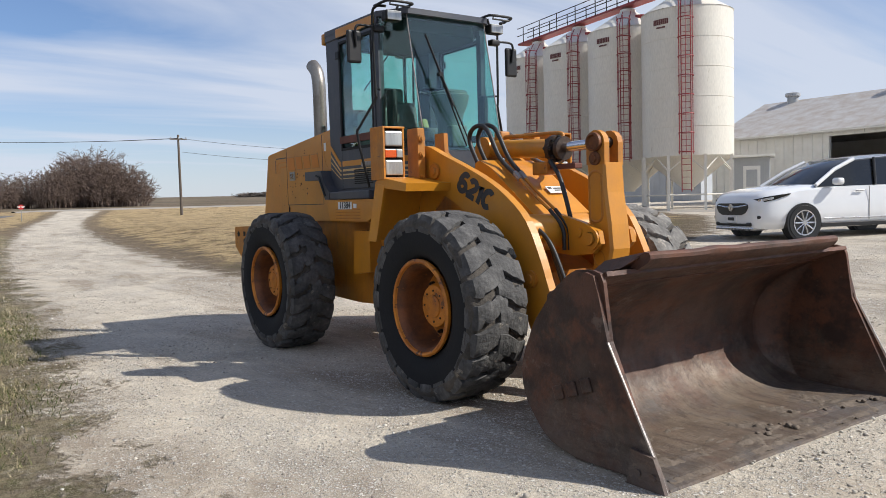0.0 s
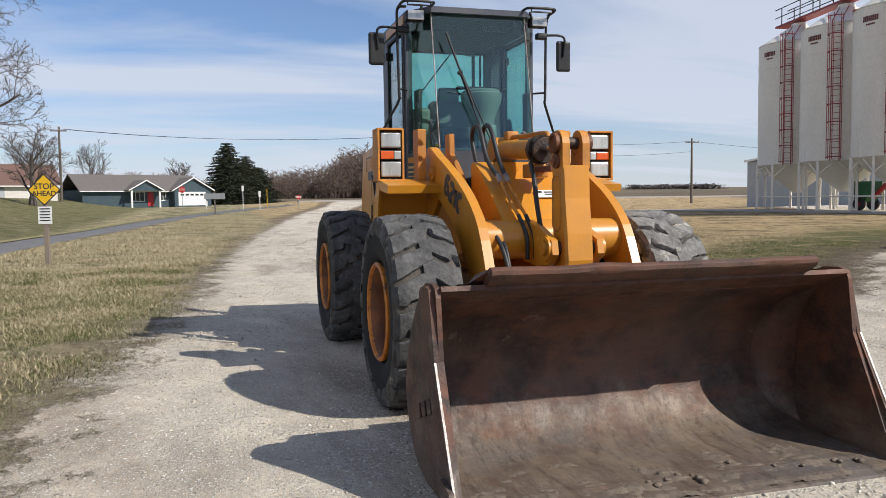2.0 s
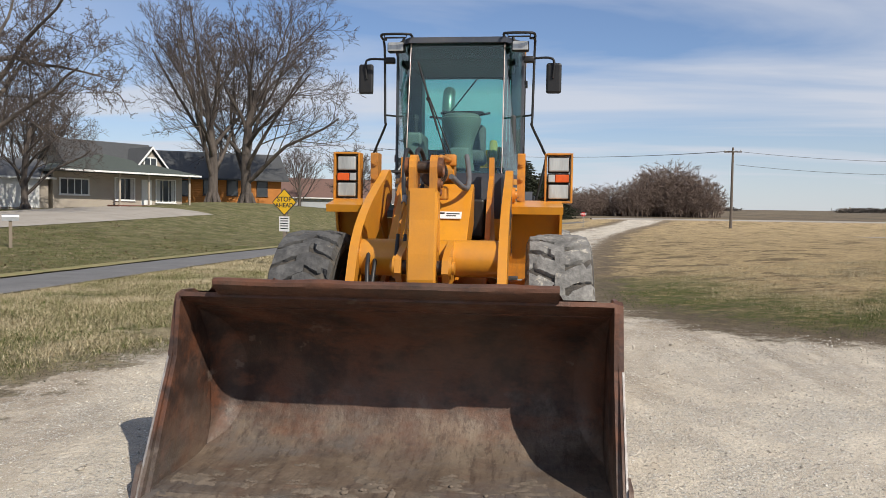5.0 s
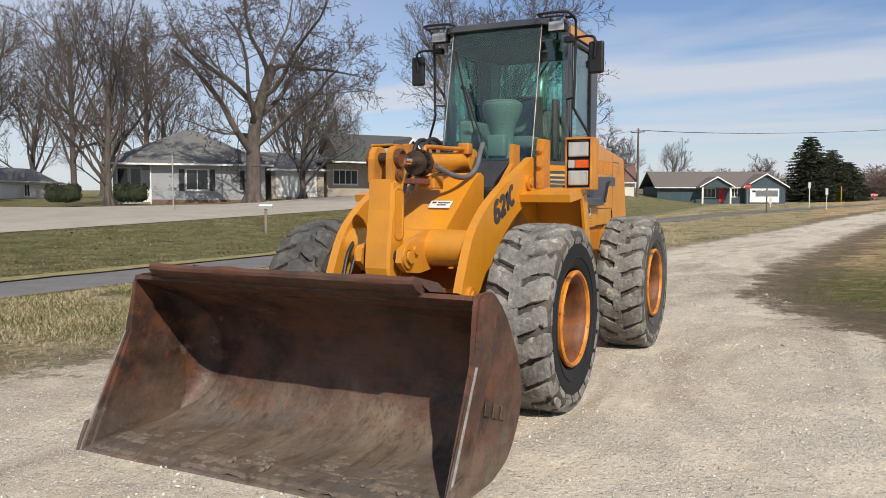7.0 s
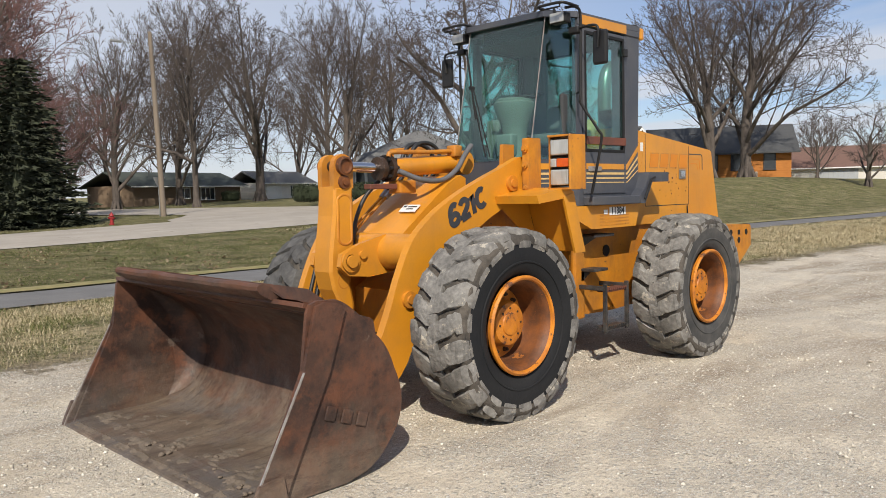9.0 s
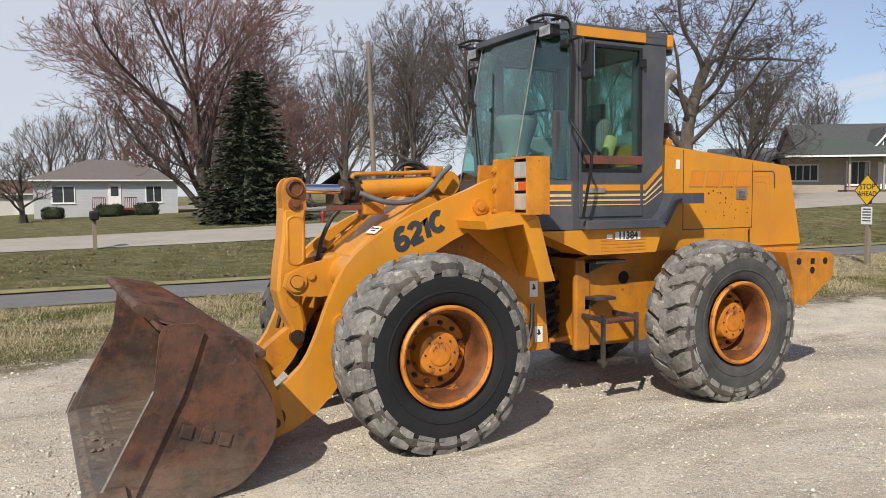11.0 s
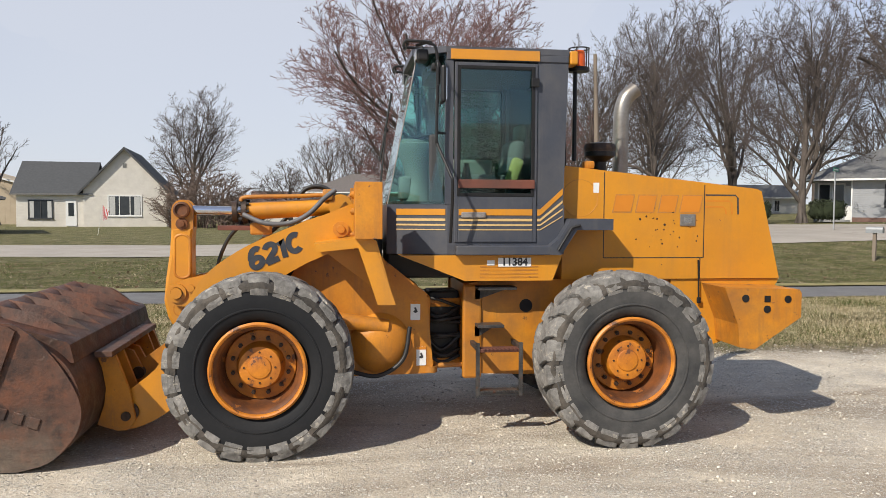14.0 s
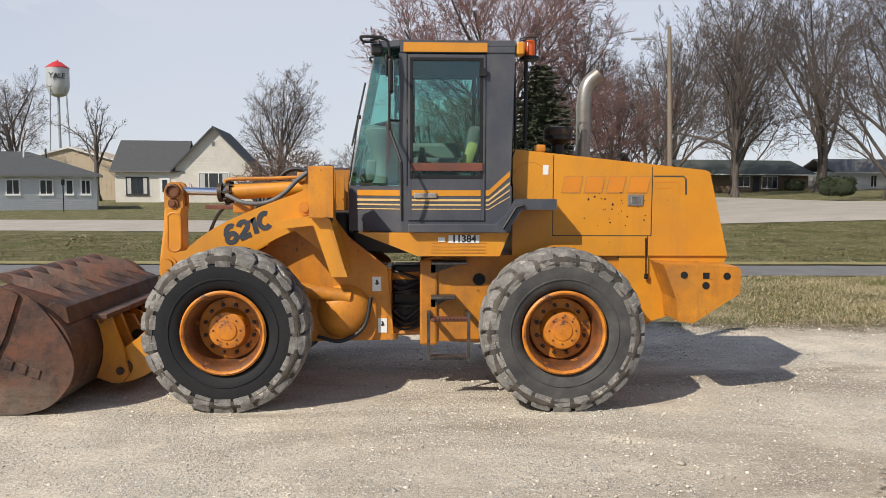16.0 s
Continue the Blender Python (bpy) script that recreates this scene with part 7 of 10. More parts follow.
def spruce(x, y, height, width, seed, z=None, name="spruce"):
    rnd = random.Random(seed)
    t = thing(name, "dense dark green spruce tree", "conifer", (x, y, (terrain(x, y) if z is None else z) - 0.03), 0, "spruce trees")
    bm = bmesh.new()
    tube(bm, [(0, 0, 0), (0, 0, height * 0.6), (0, 0, height)], [width * 0.055, width * 0.03, 0.01], 8)
    part("trunk", bm, BARK, t)
    verts, faces = [], []
    core = [(width * 0.22, 0.35)] + [(width * 0.5 * (1 - f) ** 0.85 * 0.42 + 0.02, 0.3 + f * (height - 0.4)) for f in (0.05, 0.2, 0.4, 0.6, 0.8, 0.97)]
    bm = bmesh.new()
    lathe(bm, core, (0, 0, 0), "z", 14)
    for v in bm.verts:
        k = 1 + 0.3 * noise.noise(v.co * 1.1 + Vector((seed, 0, 0)))
        v.co.x *= k; v.co.y *= k
    part("inner_foliage", bm, NEEDLES, t, "", 60)
    big = max(1.0, height / 7.5)
    levels = int(height / (0.26 * big))
    for k in range(levels):
        f = k / levels
        z0 = 0.25 + f * (height - 0.25)
        rad = width * 0.5 * (1 - f) ** 0.65 * (0.84 + 0.3 * rnd.random()) + 0.12
        nb = max(int(9 + 22 * (1 - f)), 8)
        for j in range(nb):
            a = 2 * math.pi * (j + rnd.random()) / nb
            L = rad * rnd.uniform(0.80, 1.12)
            droop = rnd.uniform(0.10, 0.32) * L
            steps = max(int(L / (0.30 * big)), 2)
            for s in range(steps):
                q = (s + 0.8) / steps
                c = Vector((math.cos(a) * L * q, math.sin(a) * L * q, z0 - droop * q + 0.12 * q * q * L))
                for _ in range(5):
                    w = rnd.uniform(0.15, 0.28) * (1.2 - 0.5 * q) * big
                    e1 = Vector((math.cos(a + rnd.gauss(0, 0.7)), math.sin(a + rnd.gauss(0, 0.7)), rnd.uniform(-0.45, 0.25))) * w * 1.7
                    e2 = Vector((rnd.gauss(0, 1), rnd.gauss(0, 1), rnd.gauss(0, 0.7))).normalized() * w * 0.55
                    b = len(verts)
                    verts += [tuple(c - e2), tuple(c + e1), tuple(c + e2 - e1 * 0.2)]
                    faces.append((b, b + 1, b + 2))
    m = bpy.data.meshes.new("crown")
    m.from_pydata(verts, [], faces)
    m.materials.append(NEEDLES)
    o = new("crown", m); o.parent = t
    return t


def hedge(x, y, sx, sy, sz, seed, z=None):
    rnd = random.Random(seed)
    t = thing("shrub", "rounded clipped evergreen shrub beside the house", "shrub", (x, y, terrain(x, y) if z is None else z), 0, "evergreen shrubs")
    verts, faces = [], []
    def round_box(d):
        q = [math.copysign(abs(v) ** 0.55, v) for v in d]
        return Vector((q[0] * sx / 2, q[1] * sy / 2, sz * 0.5 + q[2] * sz / 2))
    for _ in range(1800):
        d = Vector((rnd.gauss(0, 1), rnd.gauss(0, 1), rnd.gauss(0, 1))).normalized()
        c = round_box(d) * 1.0
        c = Vector((c.x * rnd.uniform(0.92, 1.06), c.y * rnd.uniform(0.92, 1.06), c.z * rnd.uniform(0.95, 1.05)))
        e1 = Vector((rnd.gauss(0, 1), rnd.gauss(0, 1), rnd.gauss(0, 1))) * 0.055
        e2 = Vector((rnd.gauss(0, 1), rnd.gauss(0, 1), rnd.gauss(0, 1))) * 0.055
        b = len(verts)
        verts += [tuple(c), tuple(c + e1), tuple(c + e2)]
        faces.append((b, b + 1, b + 2))
    m = bpy.data.meshes.new("foliage")
    m.from_pydata(verts, [], faces); m.materials.append(HEDGE)
    o = new("foliage", m); o.parent = t
    bm = bmesh.new()
    bmesh.ops.create_icosphere(bm, subdivisions=3, radius=1.0)
    for v in bm.verts:
        v.co = round_box(v.co) * 0.94
    part("inner_foliage", bm, HEDGE, t, "", 60)


tree("oak", -30.9, -29.0, 16.0, 17.0, 40, "huge old leafless oak with a thick pale trunk", z=1.10)
tree("vase", -27.0, -37.0, 14.5, 10.0, 10)
tree("vase", -38.1, -30.6, 10.5, 9.0, 100)
tree("vase", -34.8, -60.2, 21.0, 18.5, 250)
tree("vase", -28.6, -64.0, 18.0, 13.0, 100)
tree("oval", -43.5, -61.0, 20.0, 14.0, 60)
tree("oval", -24.0, -52.0, 17.0, 12.0, 200)
tree("oval", -48.5, -57.0, 19.0, 14.0, 330)
tree("vase", -63.6, -25.9, 21.5, 21.0, 80)
tree("vase", -61.2, -28.2, 21.0, 19.0, 200)
tree("maple", -5.6, -43.0, 17.0, 21.5, 200, "leafless maple with reddish budding twigs by the street", group="maple")
tree("maple", -16.5, -61.0, 11.5, 12.0, 40, "leafless tree with reddish budding twigs down the side street")
tree("far", -13.5, -76.0, 13.0, 12.0, 80, "leafless tree far off behind the houses", group="far trees")
tree("oval", -20.5, -74.0, 14.0, 11.0, 150)
tree("oval", -27.5, -78.0, 15.0, 12.0, 290)
tree("oval", -15.0, -67.0, 18.0, 14.0, 20)
tree("vase", -21.5, -61.0, 17.5, 13.0, 140)
tree("pruned", 33.5, -74.0, 11.0, 8.6, 0, "heavily pruned leafless tree with stubby limbs")
tree("broad", 45.5, -81.4, 15.0, 13.0, 70)
tree("vase", 52, -80, 16.0, 12.0, 10)
tree("vase", 22.0, -113.0, 20.0, 18.0, 90)
tree("small", 4.3, -55.5, 5.6, 7.0, 30, "small leafless ornamental tree", "small_tree")
tree("scrub", 12.6, -66.5, 6.6, 10.0, 0, "tangled brown leafless bush on the lawn", "bush", group="bushes")
tree("scrub", 9.6, -69.5, 4.0, 5.5, 90, "tangled brown leafless bush on the lawn", "bush", group="bushes")
tree("small", -71, -18, 7.6, 8.0, 200)
for k, (x, y, hh, ww) in enumerate(((-84, -27, 8, 7), (-80, -36, 10, 8), (-120, -20, 9, 8), (-130, -30, 10, 9), (-112, -36, 10, 9), (-74, -52, 13, 10), (-62, -50, 14, 11), (-56, -62, 15, 12), (-17, -86, 15, 12), (-6, -90, 14, 12), (-50, -76, 15, 12), (-12, -72, 11, 9), (2, -92, 12, 11), (-136, -8, 8, 8), (64, -95, 13, 11), (74, -88, 13, 11), (-30, -98, 15, 13), (-42, -96, 15, 13), (-66, -84, 15, 12), (-2, -104, 14, 12), (-20, -108, 15, 13), (-9, -80, 12, 11), (-86, -62, 13, 11))):
    tree("far", x, y, hh, ww, k * 47, "leafless tree far off behind the houses", group="far trees")
for k, (x, y, hh, ww) in enumerate(((-145, 33.0, 9.0, 9.5), (-148, 30.5, 11.2, 12.0), (-150, 27.5, 12.6, 13.0), (-154, 25.0, 11.8, 12.0), (-149, 23.5, 10.8, 10.0), (-158, 30.0, 11.5, 13.0), (-146, 28.5, 8.5, 11.0), (-147, 20.5, 8.6, 9.0), (-152, 17.5, 7.8, 9.0), (-156, 14.5, 7.4, 9.0), (-150, 12.0, 6.4, 8.5), (-158, 10.0, 6.2, 9.0))):
    tree("thicket", x, y, hh, ww, k * 60, "brown leafless thicket at the end of the drive", "thicket", group="thickets")
for k in range(8):
    tree("scrub", -170 - 7 * (k % 3), 1 + k * 5.0 - 26, 5.5 + 0.6 * (k % 4), 9.0, k * 70, "brown leafless thicket far off behind the drive", "thicket", group="thickets")
spruce(-116.0, -0.4, 9.6, 9.0, 1, 1.0)
spruce(-119.5, 2.4, 7.8, 8.6, 2, 1.0)
spruce(-123, 4.6, 6.2, 7.8, 3, 1.0)
spruce(-6.4, -34.8, 8.0, 5.6, 4)
hedge(-24.0, -37.2, 1.9, 1.3, 1.05, 1, 1.3)
hedge(-28.4, -36.6, 2.0, 1.3, 1.15, 2, 1.3)
hedge(-36.5, -68.6, 1.7, 1.4, 1.0, 3)
hedge(-1.8, -62.0, 2.0, 1.2, 1.0, 6)
hedge(2.3, -62.4, 1.6, 1.2, 0.9, 7)
hedge(-4.6, -62.2, 1.8, 1.2, 1.0, 4)


# ---- houses ----
def siding(name, base, second, pitch=0.13, vertical=False):
    m = material(name, base, second, 1.5, 0.6, 0.8, 0, 0.0, 40)
    n, l = m.node_tree.nodes, m.node_tree.links
    co = n.new("ShaderNodeTexCoord")
    w = n.new("ShaderNodeTexWave"); w.wave_profile = "SAW"; w.bands_direction = "X" if vertical else "Z"
    w.inputs["Scale"].default_value = 2 * math.pi / 20 / pitch
    l.new(co.outputs["Object"], w.inputs["Vector"])
    b = n.new("ShaderNodeBump"); b.inputs["Strength"].default_value = 0.9; b.inputs["Distance"].default_value = 0.045
    l.new(w.outputs["Fac"], b.inputs["Height"]); l.new(b.outputs[0], n["Principled BSDF"].inputs["Normal"])
    return m


SIDE_GREY = siding("pale_grey_siding", (0.42, 0.43, 0.45), (0.35, 0.36, 0.38))
SIDE_WHITE = siding("white_siding", (0.79, 0.76, 0.71), (0.72, 0.69, 0.64), 0.18)
SIDE_PALE = siding("pale_blue_grey_siding", (0.60, 0.63, 0.67), (0.54, 0.57, 0.61))
SIDE_TAN = siding("tan_stucco", (0.40, 0.35, 0.29), (0.35, 0.30, 0.25), 0.4)
SIDE_CLAPBOARD = siding("weathered_white_clapboard", (0.74, 0.70, 0.63), (0.60, 0.56, 0.50), 0.24)
SIDE_ORANGE = siding("varnished_log_siding", (0.52, 0.20, 0.045), (0.42, 0.15, 0.035), 0.2)
SIDE_BLUE = siding("slate_blue_siding", (0.075, 0.115, 0.14), (0.06, 0.095, 0.12))
SIDE_BRICK = material("buff_brick", (0.23, 0.16, 0.105), (0.17, 0.12, 0.08), 14, 0.8, 0.9, 0, 0.3, 30)
METAL_WHITE = siding("white_ribbed_metal", (0.74, 0.74, 0.71), (0.62, 0.61, 0.57), 0.3, True)
METAL_TAN = siding("tan_ribbed_metal", (0.44, 0.36, 0.26), (0.38, 0.31, 0.22), 0.5, True)
METAL_GREY = siding("grey_ribbed_metal", (0.38, 0.40, 0.42), (0.33, 0.35, 0.37), 0.5, True)
ROOF_GREY = material("grey_asphalt_shingles", (0.17, 0.17, 0.165), (0.12, 0.12, 0.12), 6, 0.8, 0.9, 0, 0.5, 14)
ROOF_DARK = material("dark_asphalt_shingles", (0.055, 0.058, 0.06), (0.08, 0.082, 0.085), 6, 0.8, 0.9, 0, 0.5, 14)
ROOF_GREEN = material("dark_green_shingles", (0.055, 0.07, 0.06), (0.08, 0.09, 0.08), 6, 0.8, 0.9, 0, 0.5, 14)
ROOF_BROWN = material("brown_shingles", (0.17, 0.095, 0.075), (0.12, 0.075, 0.06), 6, 0.8, 0.9, 0, 0.5, 14)
ROOF_TAUPE = material("taupe_shingles", (0.15, 0.13, 0.12), (0.11, 0.10, 0.09), 6, 0.8, 0.9, 0, 0.5, 14)
ROOF_METAL = siding("weathered_galvanised_roof", (0.55, 0.54, 0.52), (0.36, 0.27, 0.20), 0.25, True)
TRIM_WHITE = material("white_trim", (0.72, 0.72, 0.70), (0.65, 0.65, 0.62), 4, 0.5, 0.6)
TRIM_DARK = material("dark_shutter", (0.03, 0.032, 0.036), (0.05, 0.05, 0.052), 4, 0.5, 0.6)
DOOR_RED = material("red_front_door", (0.45, 0.02, 0.03), (0.38, 0.02, 0.025), 4, 0.5, 0.4)
CURTAIN = material("white_curtain", (0.5, 0.5, 0.48), (0.4, 0.4, 0.38), 9, 0.8, 0.9)


def window_part(h, x, z, w, t, frame=TRIM_WHITE, y=0.0, sash=2, curtain=False):
    o = new("window"); o.parent = h
    bm = bmesh.new()
    f = 0.09
    box(bm, (x - f, y - 0.06, z - f), (x + w + f, y - 0.002, z), 0.0); box(bm, (x - f, y - 0.06, z + t), (x + w + f, y - 0.002, z + t + f), 0.0)
    box(bm, (x - f, y - 0.06, z), (x, y - 0.002, z + t), 0.0); box(bm, (x + w, y - 0.06, z), (x + w + f, y - 0.002, z + t), 0.0)
    for k in range(1, sash):
        box(bm, (x + w * k / sash - 0.03, y - 0.055, z), (x + w * k / sash + 0.03, y - 0.004, z + t), 0.0)
    part("window_frame", bm, frame, o)
    bm = bmesh.new()
    box(bm, (x + 0.001, y - 0.03, z + 0.001), (x + w - 0.001, y - 0.003, z + t - 0.001), 0.0)
    part("pane", bm, HOUSE_GLASS, o)
    bm = bmesh.new()
    box(bm, (x - 0.13, y - 0.10, z - 0.13), (x + w + 0.13, y - 0.002, z - 0.0905), 0.0)
    part("window_sill", bm, frame, o)
    if curtain:
        for a, b in ((0.02, 0.2), (0.8, 0.98)):
            bm = bmesh.new()
            box(bm, (x + w * a, y - 0.036, z + 0.02), (x + w * b, y - 0.031, z + t - 0.02), 0.0)
            part("curtain", bm, CURTAIN, o)


def roof_part(h, x0, x1, y0, y1, z, rise, mat, kind="gable_x", over=0.4, wall=None, trim=TRIM_WHITE):
    """kind: gable_x has its ridge along the front, gable_y its gable in front, hip slopes on all sides."""
    bm = bmesh.new()
    t = 0.12
    ym, xm = (y0 + y1) / 2, (x0 + x1) / 2
    if kind == "gable_x":
        k = rise / (ym - y0)
        lo = z - over * k
        prism(bm, [(y0 - over, lo), (ym, z + rise), (y1 + over, lo), (y1 + over, lo + t), (ym, z + rise + t * 1.2), (y0 - over, lo + t)], x0 - over, x1 + over, 0.0, axis="x")
    elif kind == "gable_y":
        k = rise / (xm - x0)
        lo = z - over * k
        prism(bm, [(x0 - over, lo), (xm, z + rise), (x1 + over, lo), (x1 + over, lo + t), (xm, z + rise + t * 1.2), (x0 - over, lo + t)], y0 - over, y1 + over, 0.0, axis="y")
    else:
        d = min(y1 - y0, x1 - x0) / 2
        lo = z - 0.05
        a = [bm.verts.new(c) for c in ((x0 - over, y0 - over, lo), (x1 + over, y0 - over, lo), (x1 + over, y1 + over, lo), (x0 - over, y1 + over, lo))]
        a2 = [bm.verts.new((v.co.x, v.co.y, lo + t)) for v in a]
        r = [bm.verts.new(c) for c in ((x0 + d, ym, z + rise), (x1 - d, ym, z + rise))]
        bm.faces.new(a[::-1])
        for i in range(4):
            bm.faces.new((a[i], a[(i + 1) % 4], a2[(i + 1) % 4], a2[i]))
        bm.faces.new((a2[0], a2[1], r[1], r[0])); bm.faces.new((a2[1], a2[2], r[1])); bm.faces.new((a2[2], a2[3], r[0], r[1])); bm.faces.new((a2[3], a2[0], r[0]))
    part("roof", bm, mat, h)
    bm = bmesh.new()
    if kind == "gable_y" or kind == "gable_x":
        if kind == "gable_y":
            k = rise / (xm - x0); lo = z - over * k
            for s in (-1, 1):
                xe = x0 - over if s < 0 else x1 + over
                prism(bm, [(xe, lo - 0.05), (xm, z + rise - 0.05), (xm, z + rise + 0.16), (xe, lo + 0.14)], y0 - over - 0.03, y0 - over - 0.002, 0.0, axis="y")
        else:
            k = rise / (ym - y0); lo = z - over * k
            box(bm, (x0 - over, y0 - over - 0.10, lo - 0.02), (x1 + over, y0 - over - 0.002, lo + 0.11), 0.0)
    else:
        box(bm, (x0 - over, y0 - over - 0.10, z - 0.06), (x1 + over, y0 - over - 0.002, z + 0.06), 0.0)
    part("fascia", bm, trim, h)


def wall_part(h, x0, x1, y0, y1, zh, mat, gable=0.0, along="y", low=-0.4):
    bm = bmesh.new()
    if gable and along == "y":
        prism(bm, [(x0, low), (x1, low), (x1, zh), ((x0 + x1) / 2, zh + gable), (x0, zh)], y0, y1, 0.0, axis="y")
    elif gable:
        prism(bm, [(y0, low), (y1, low), (y1, zh), ((y0 + y1) / 2, zh + gable), (y0, zh)], x0, x1, 0.0, axis="x")
    else:
        box(bm, (x0, y0, low), (x1, y1, zh), 0.0)
    part("wall", bm, mat, h)


def panel(h, name, x0, z0, x1, z1, mat, y=0.0, out=0.04, label=""):
    bm = bmesh.new()
    box(bm, (x0, y - out, z0), (x1, y - 0.003, z1), 0.0)
    return part(name, bm, mat, h, label)


def house(name, label, left, right, z):
    """A house whose front runs from left to right as one stands before it; depth is +y."""
    L, R = Vector(left), Vector(right)
    d = R - L
    return thing(name, label, "house", (L.x, L.y, z), math.degrees(math.atan2(d.y, d.x))), d.length


# pale grey house behind the oak
h, w = house("house", "pale grey sided house with hipped roof and dark shutters", (-30.0, -36.6), (-35.0, -31.4), 1.25)
wall_part(h, 0, w, 0, 8.5, 2.45, SIDE_GREY)
panel(h, "brick_base", 0, -0.4, w, 0.18, ROOF_BROWN, 0, 0.03)
roof_part(h, -2.5, w, 0, 9.0, 2.45, 2.6, ROOF_GREY, "hip", 0.5)
wall_part(h, -2.4, -0.002, 1.2, 8.0, 2.45, SIDE_GREY)
window_part(h, 2.2, 0.85, 1.3, 1.25, sash=2)
for x in (1.72, 3.65):
    panel(h, "shutter", x, 0.75, x + 0.32, 2.15, TRIM_DARK)
window_part(h, 6.0, 0.95, 0.8, 1.0, sash=1)
panel(h, "shutter", 5.55, 0.85, 5.85, 2.1, TRIM_DARK)
for x in (-2.1, -1.3):
    window_part(h, x, 0.9, 0.6, 1.3, sash=1, y=1.2)
panel(h, "front_door", -0.62, 0.0, -0.05, 2.1, TRIM_WHITE, 1.2)
bm = bmesh.new()
box(bm, (-0.06, -0.06, -0.3), (0.02, -0.002, 2.4), 0.0)
part("downpipe", bm, TRIM_WHITE, h)
h, w = house("garage", "white sided garage with a grey roof", (-41.0, -69.6), (-48.3, -70.5), 0.95)
wall_part(h, 0, w, 0, 6, 2.3, SIDE_WHITE)
roof_part(h, 0, w, 0, 6, 2.3, 1.2, ROOF_GREY, "gable_x", 0.4)
window_part(h, 3.9, 0.8, 0.6, 1.1, sash=2)
panel(h, "garage_door", 0.4, 0.0, 2.6, 2.0, TRIM_WHITE)
# tan house with the big gable
h, w = house("house", "tan house with a steep dark roof and front porch", (-42.5, -31.6), (-50.6, -26.2), 1.75)
wall_part(h, 0, w, 0, 8, 2.45, SIDE_TAN)
roof_part(h, 0.0, w, -1.6, 8.0, 2.45, 1.6, ROOF_GREEN, "hip", 0.4)
wall_part(h, 2.0, w - 0.6, 1.6, 7.4, 2.7, SIDE_TAN, 2.2, "x")
roof_part(h, 2.0, w - 0.6, 1.6, 7.4, 2.75, 2.2, ROOF_DARK, "gable_x", 0.35)
wall_part(h, w - 3.6, w - 0.9, 0.6, 4.2, 2.7, SIDE_TAN, 1.7, "y", 2.6)
roof_part(h, w - 3.7, w - 0.8, 0.6, 4.2, 2.75, 1.75, ROOF_DARK, "gable_y", 0.3)
window_part(h, w - 2.75, 2.95, 0.9, 0.8, y=0.6)
window_part(h, 0.5, 0.9, 1.9, 1.0, sash=4)
window_part(h, 4.4, 0.6, 1.4, 1.5, sash=2, curtain=True)
window_part(h, 7.6, 0.5, 1.5, 1.6, sash=3, curtain=True)
panel(h, "front_door", 6.4, 0.0, 7.2, 2.1, TRIM_WHITE)
for x in (3.9, 6.1, 9.4):
    bm = bmesh.new()
    box(bm, (x, -1.55, -0.3), (x + 0.12, -1.43, 2.4), 0.0)
    part("porch_post", bm, SIDE_TAN, h)
bm = bmesh.new()
box(bm, (3.8, -1.6, -0.3), (9.6, -0.002, 0.18), 0.0)
part("porch_deck", bm, RUST_RED, h, "weathered porch deck")
h, w = house("garage", "low tan garage with a white door beside the house", (-39.6, -34.6), (-42.6, -32.0), 1.65)
wall_part(h, 0, w, 0, 6, 2.1, SIDE_TAN)
roof_part(h, 0, w, 0, 6, 2.1, 1.2, ROOF_GREY, "gable_x", 0.4)
panel(h, "garage_door", 0.3, 0.0, 3.4, 1.9, TRIM_WHITE)
# log house
h, w = house("house", "orange varnished log house with a dark roof", (-68.5, -38.2), (-75.0, -26.3), 2.2)
h.scale, w = (1.2, 1.2, 1.2), w / 1.2
wall_part(h, 0, w, 0, 8, 2.6, SIDE_ORANGE)
roof_part(h, 0, w, 0, 8, 2.6, 2.2, ROOF_DARK, "gable_x", 0.6, trim=ROOF_DARK)
window_part(h, 0.7, 0.9, 2.6, 1.2, TRIM_DARK, sash=3)
for x in (4.6, 6.6, 9.2):
    window_part(h, x, 1.0, 0.8, 1.2, TRIM_DARK, sash=1)
bm = bmesh.new()
box(bm, (7.9, -0.7, 0.0), (8.6, -0.2, 0.75), 0.03)
part("heat_pump", bm, SIDE_TAN, h, "grey heat pump unit")
# white barn with brown roof
h, w = house("barn", "long low white building with a brown roof", (-86.5, -33.0), (-91.5, -19.5), 1.7)
wall_part(h, 0, w, 0, 8, 2.0, SIDE_WHITE)
roof_part(h, 0, w, 0, 8, 2.0, 2.3, ROOF_BROWN, "gable_x", 0.4)
panel(h, "garage_door", 5.0, 0.0, 9.0, 1.7, METAL_GREY)
# slate blue house
h, w = house("house", "slate blue ranch house with white trim and red door", (-97.0, -17.8), (-104.2, -3.2), 1.10)
h.scale = (0.94, 0.94, 0.83)
wall_part(h, 0, w, 0, 8, 2.5, SIDE_BLUE)
roof_part(h, 0, w, 0, 8, 2.5, 2.3, ROOF_TAUPE, "gable_x", 0.5)
wall_part(h, 5.6, 9.6, -1.8, 0.5, 2.5, SIDE_BLUE, 1.3, "y", 2.3)
roof_part(h, 5.5, 9.7, -1.8, 3.0, 2.5, 1.35, ROOF_TAUPE, "gable_y", 0.3)
for x in (5.6, 9.4):
    bm = bmesh.new()
    box(bm, (x, -1.8, -0.3), (x + 0.22, -1.58, 2.4), 0.0)
    part("porch_post", bm, TRIM_WHITE, h)
wall_part(h, 11.8, 17.2, -1.2, 0.5, 2.5, SIDE_BLUE, 1.8, "y")
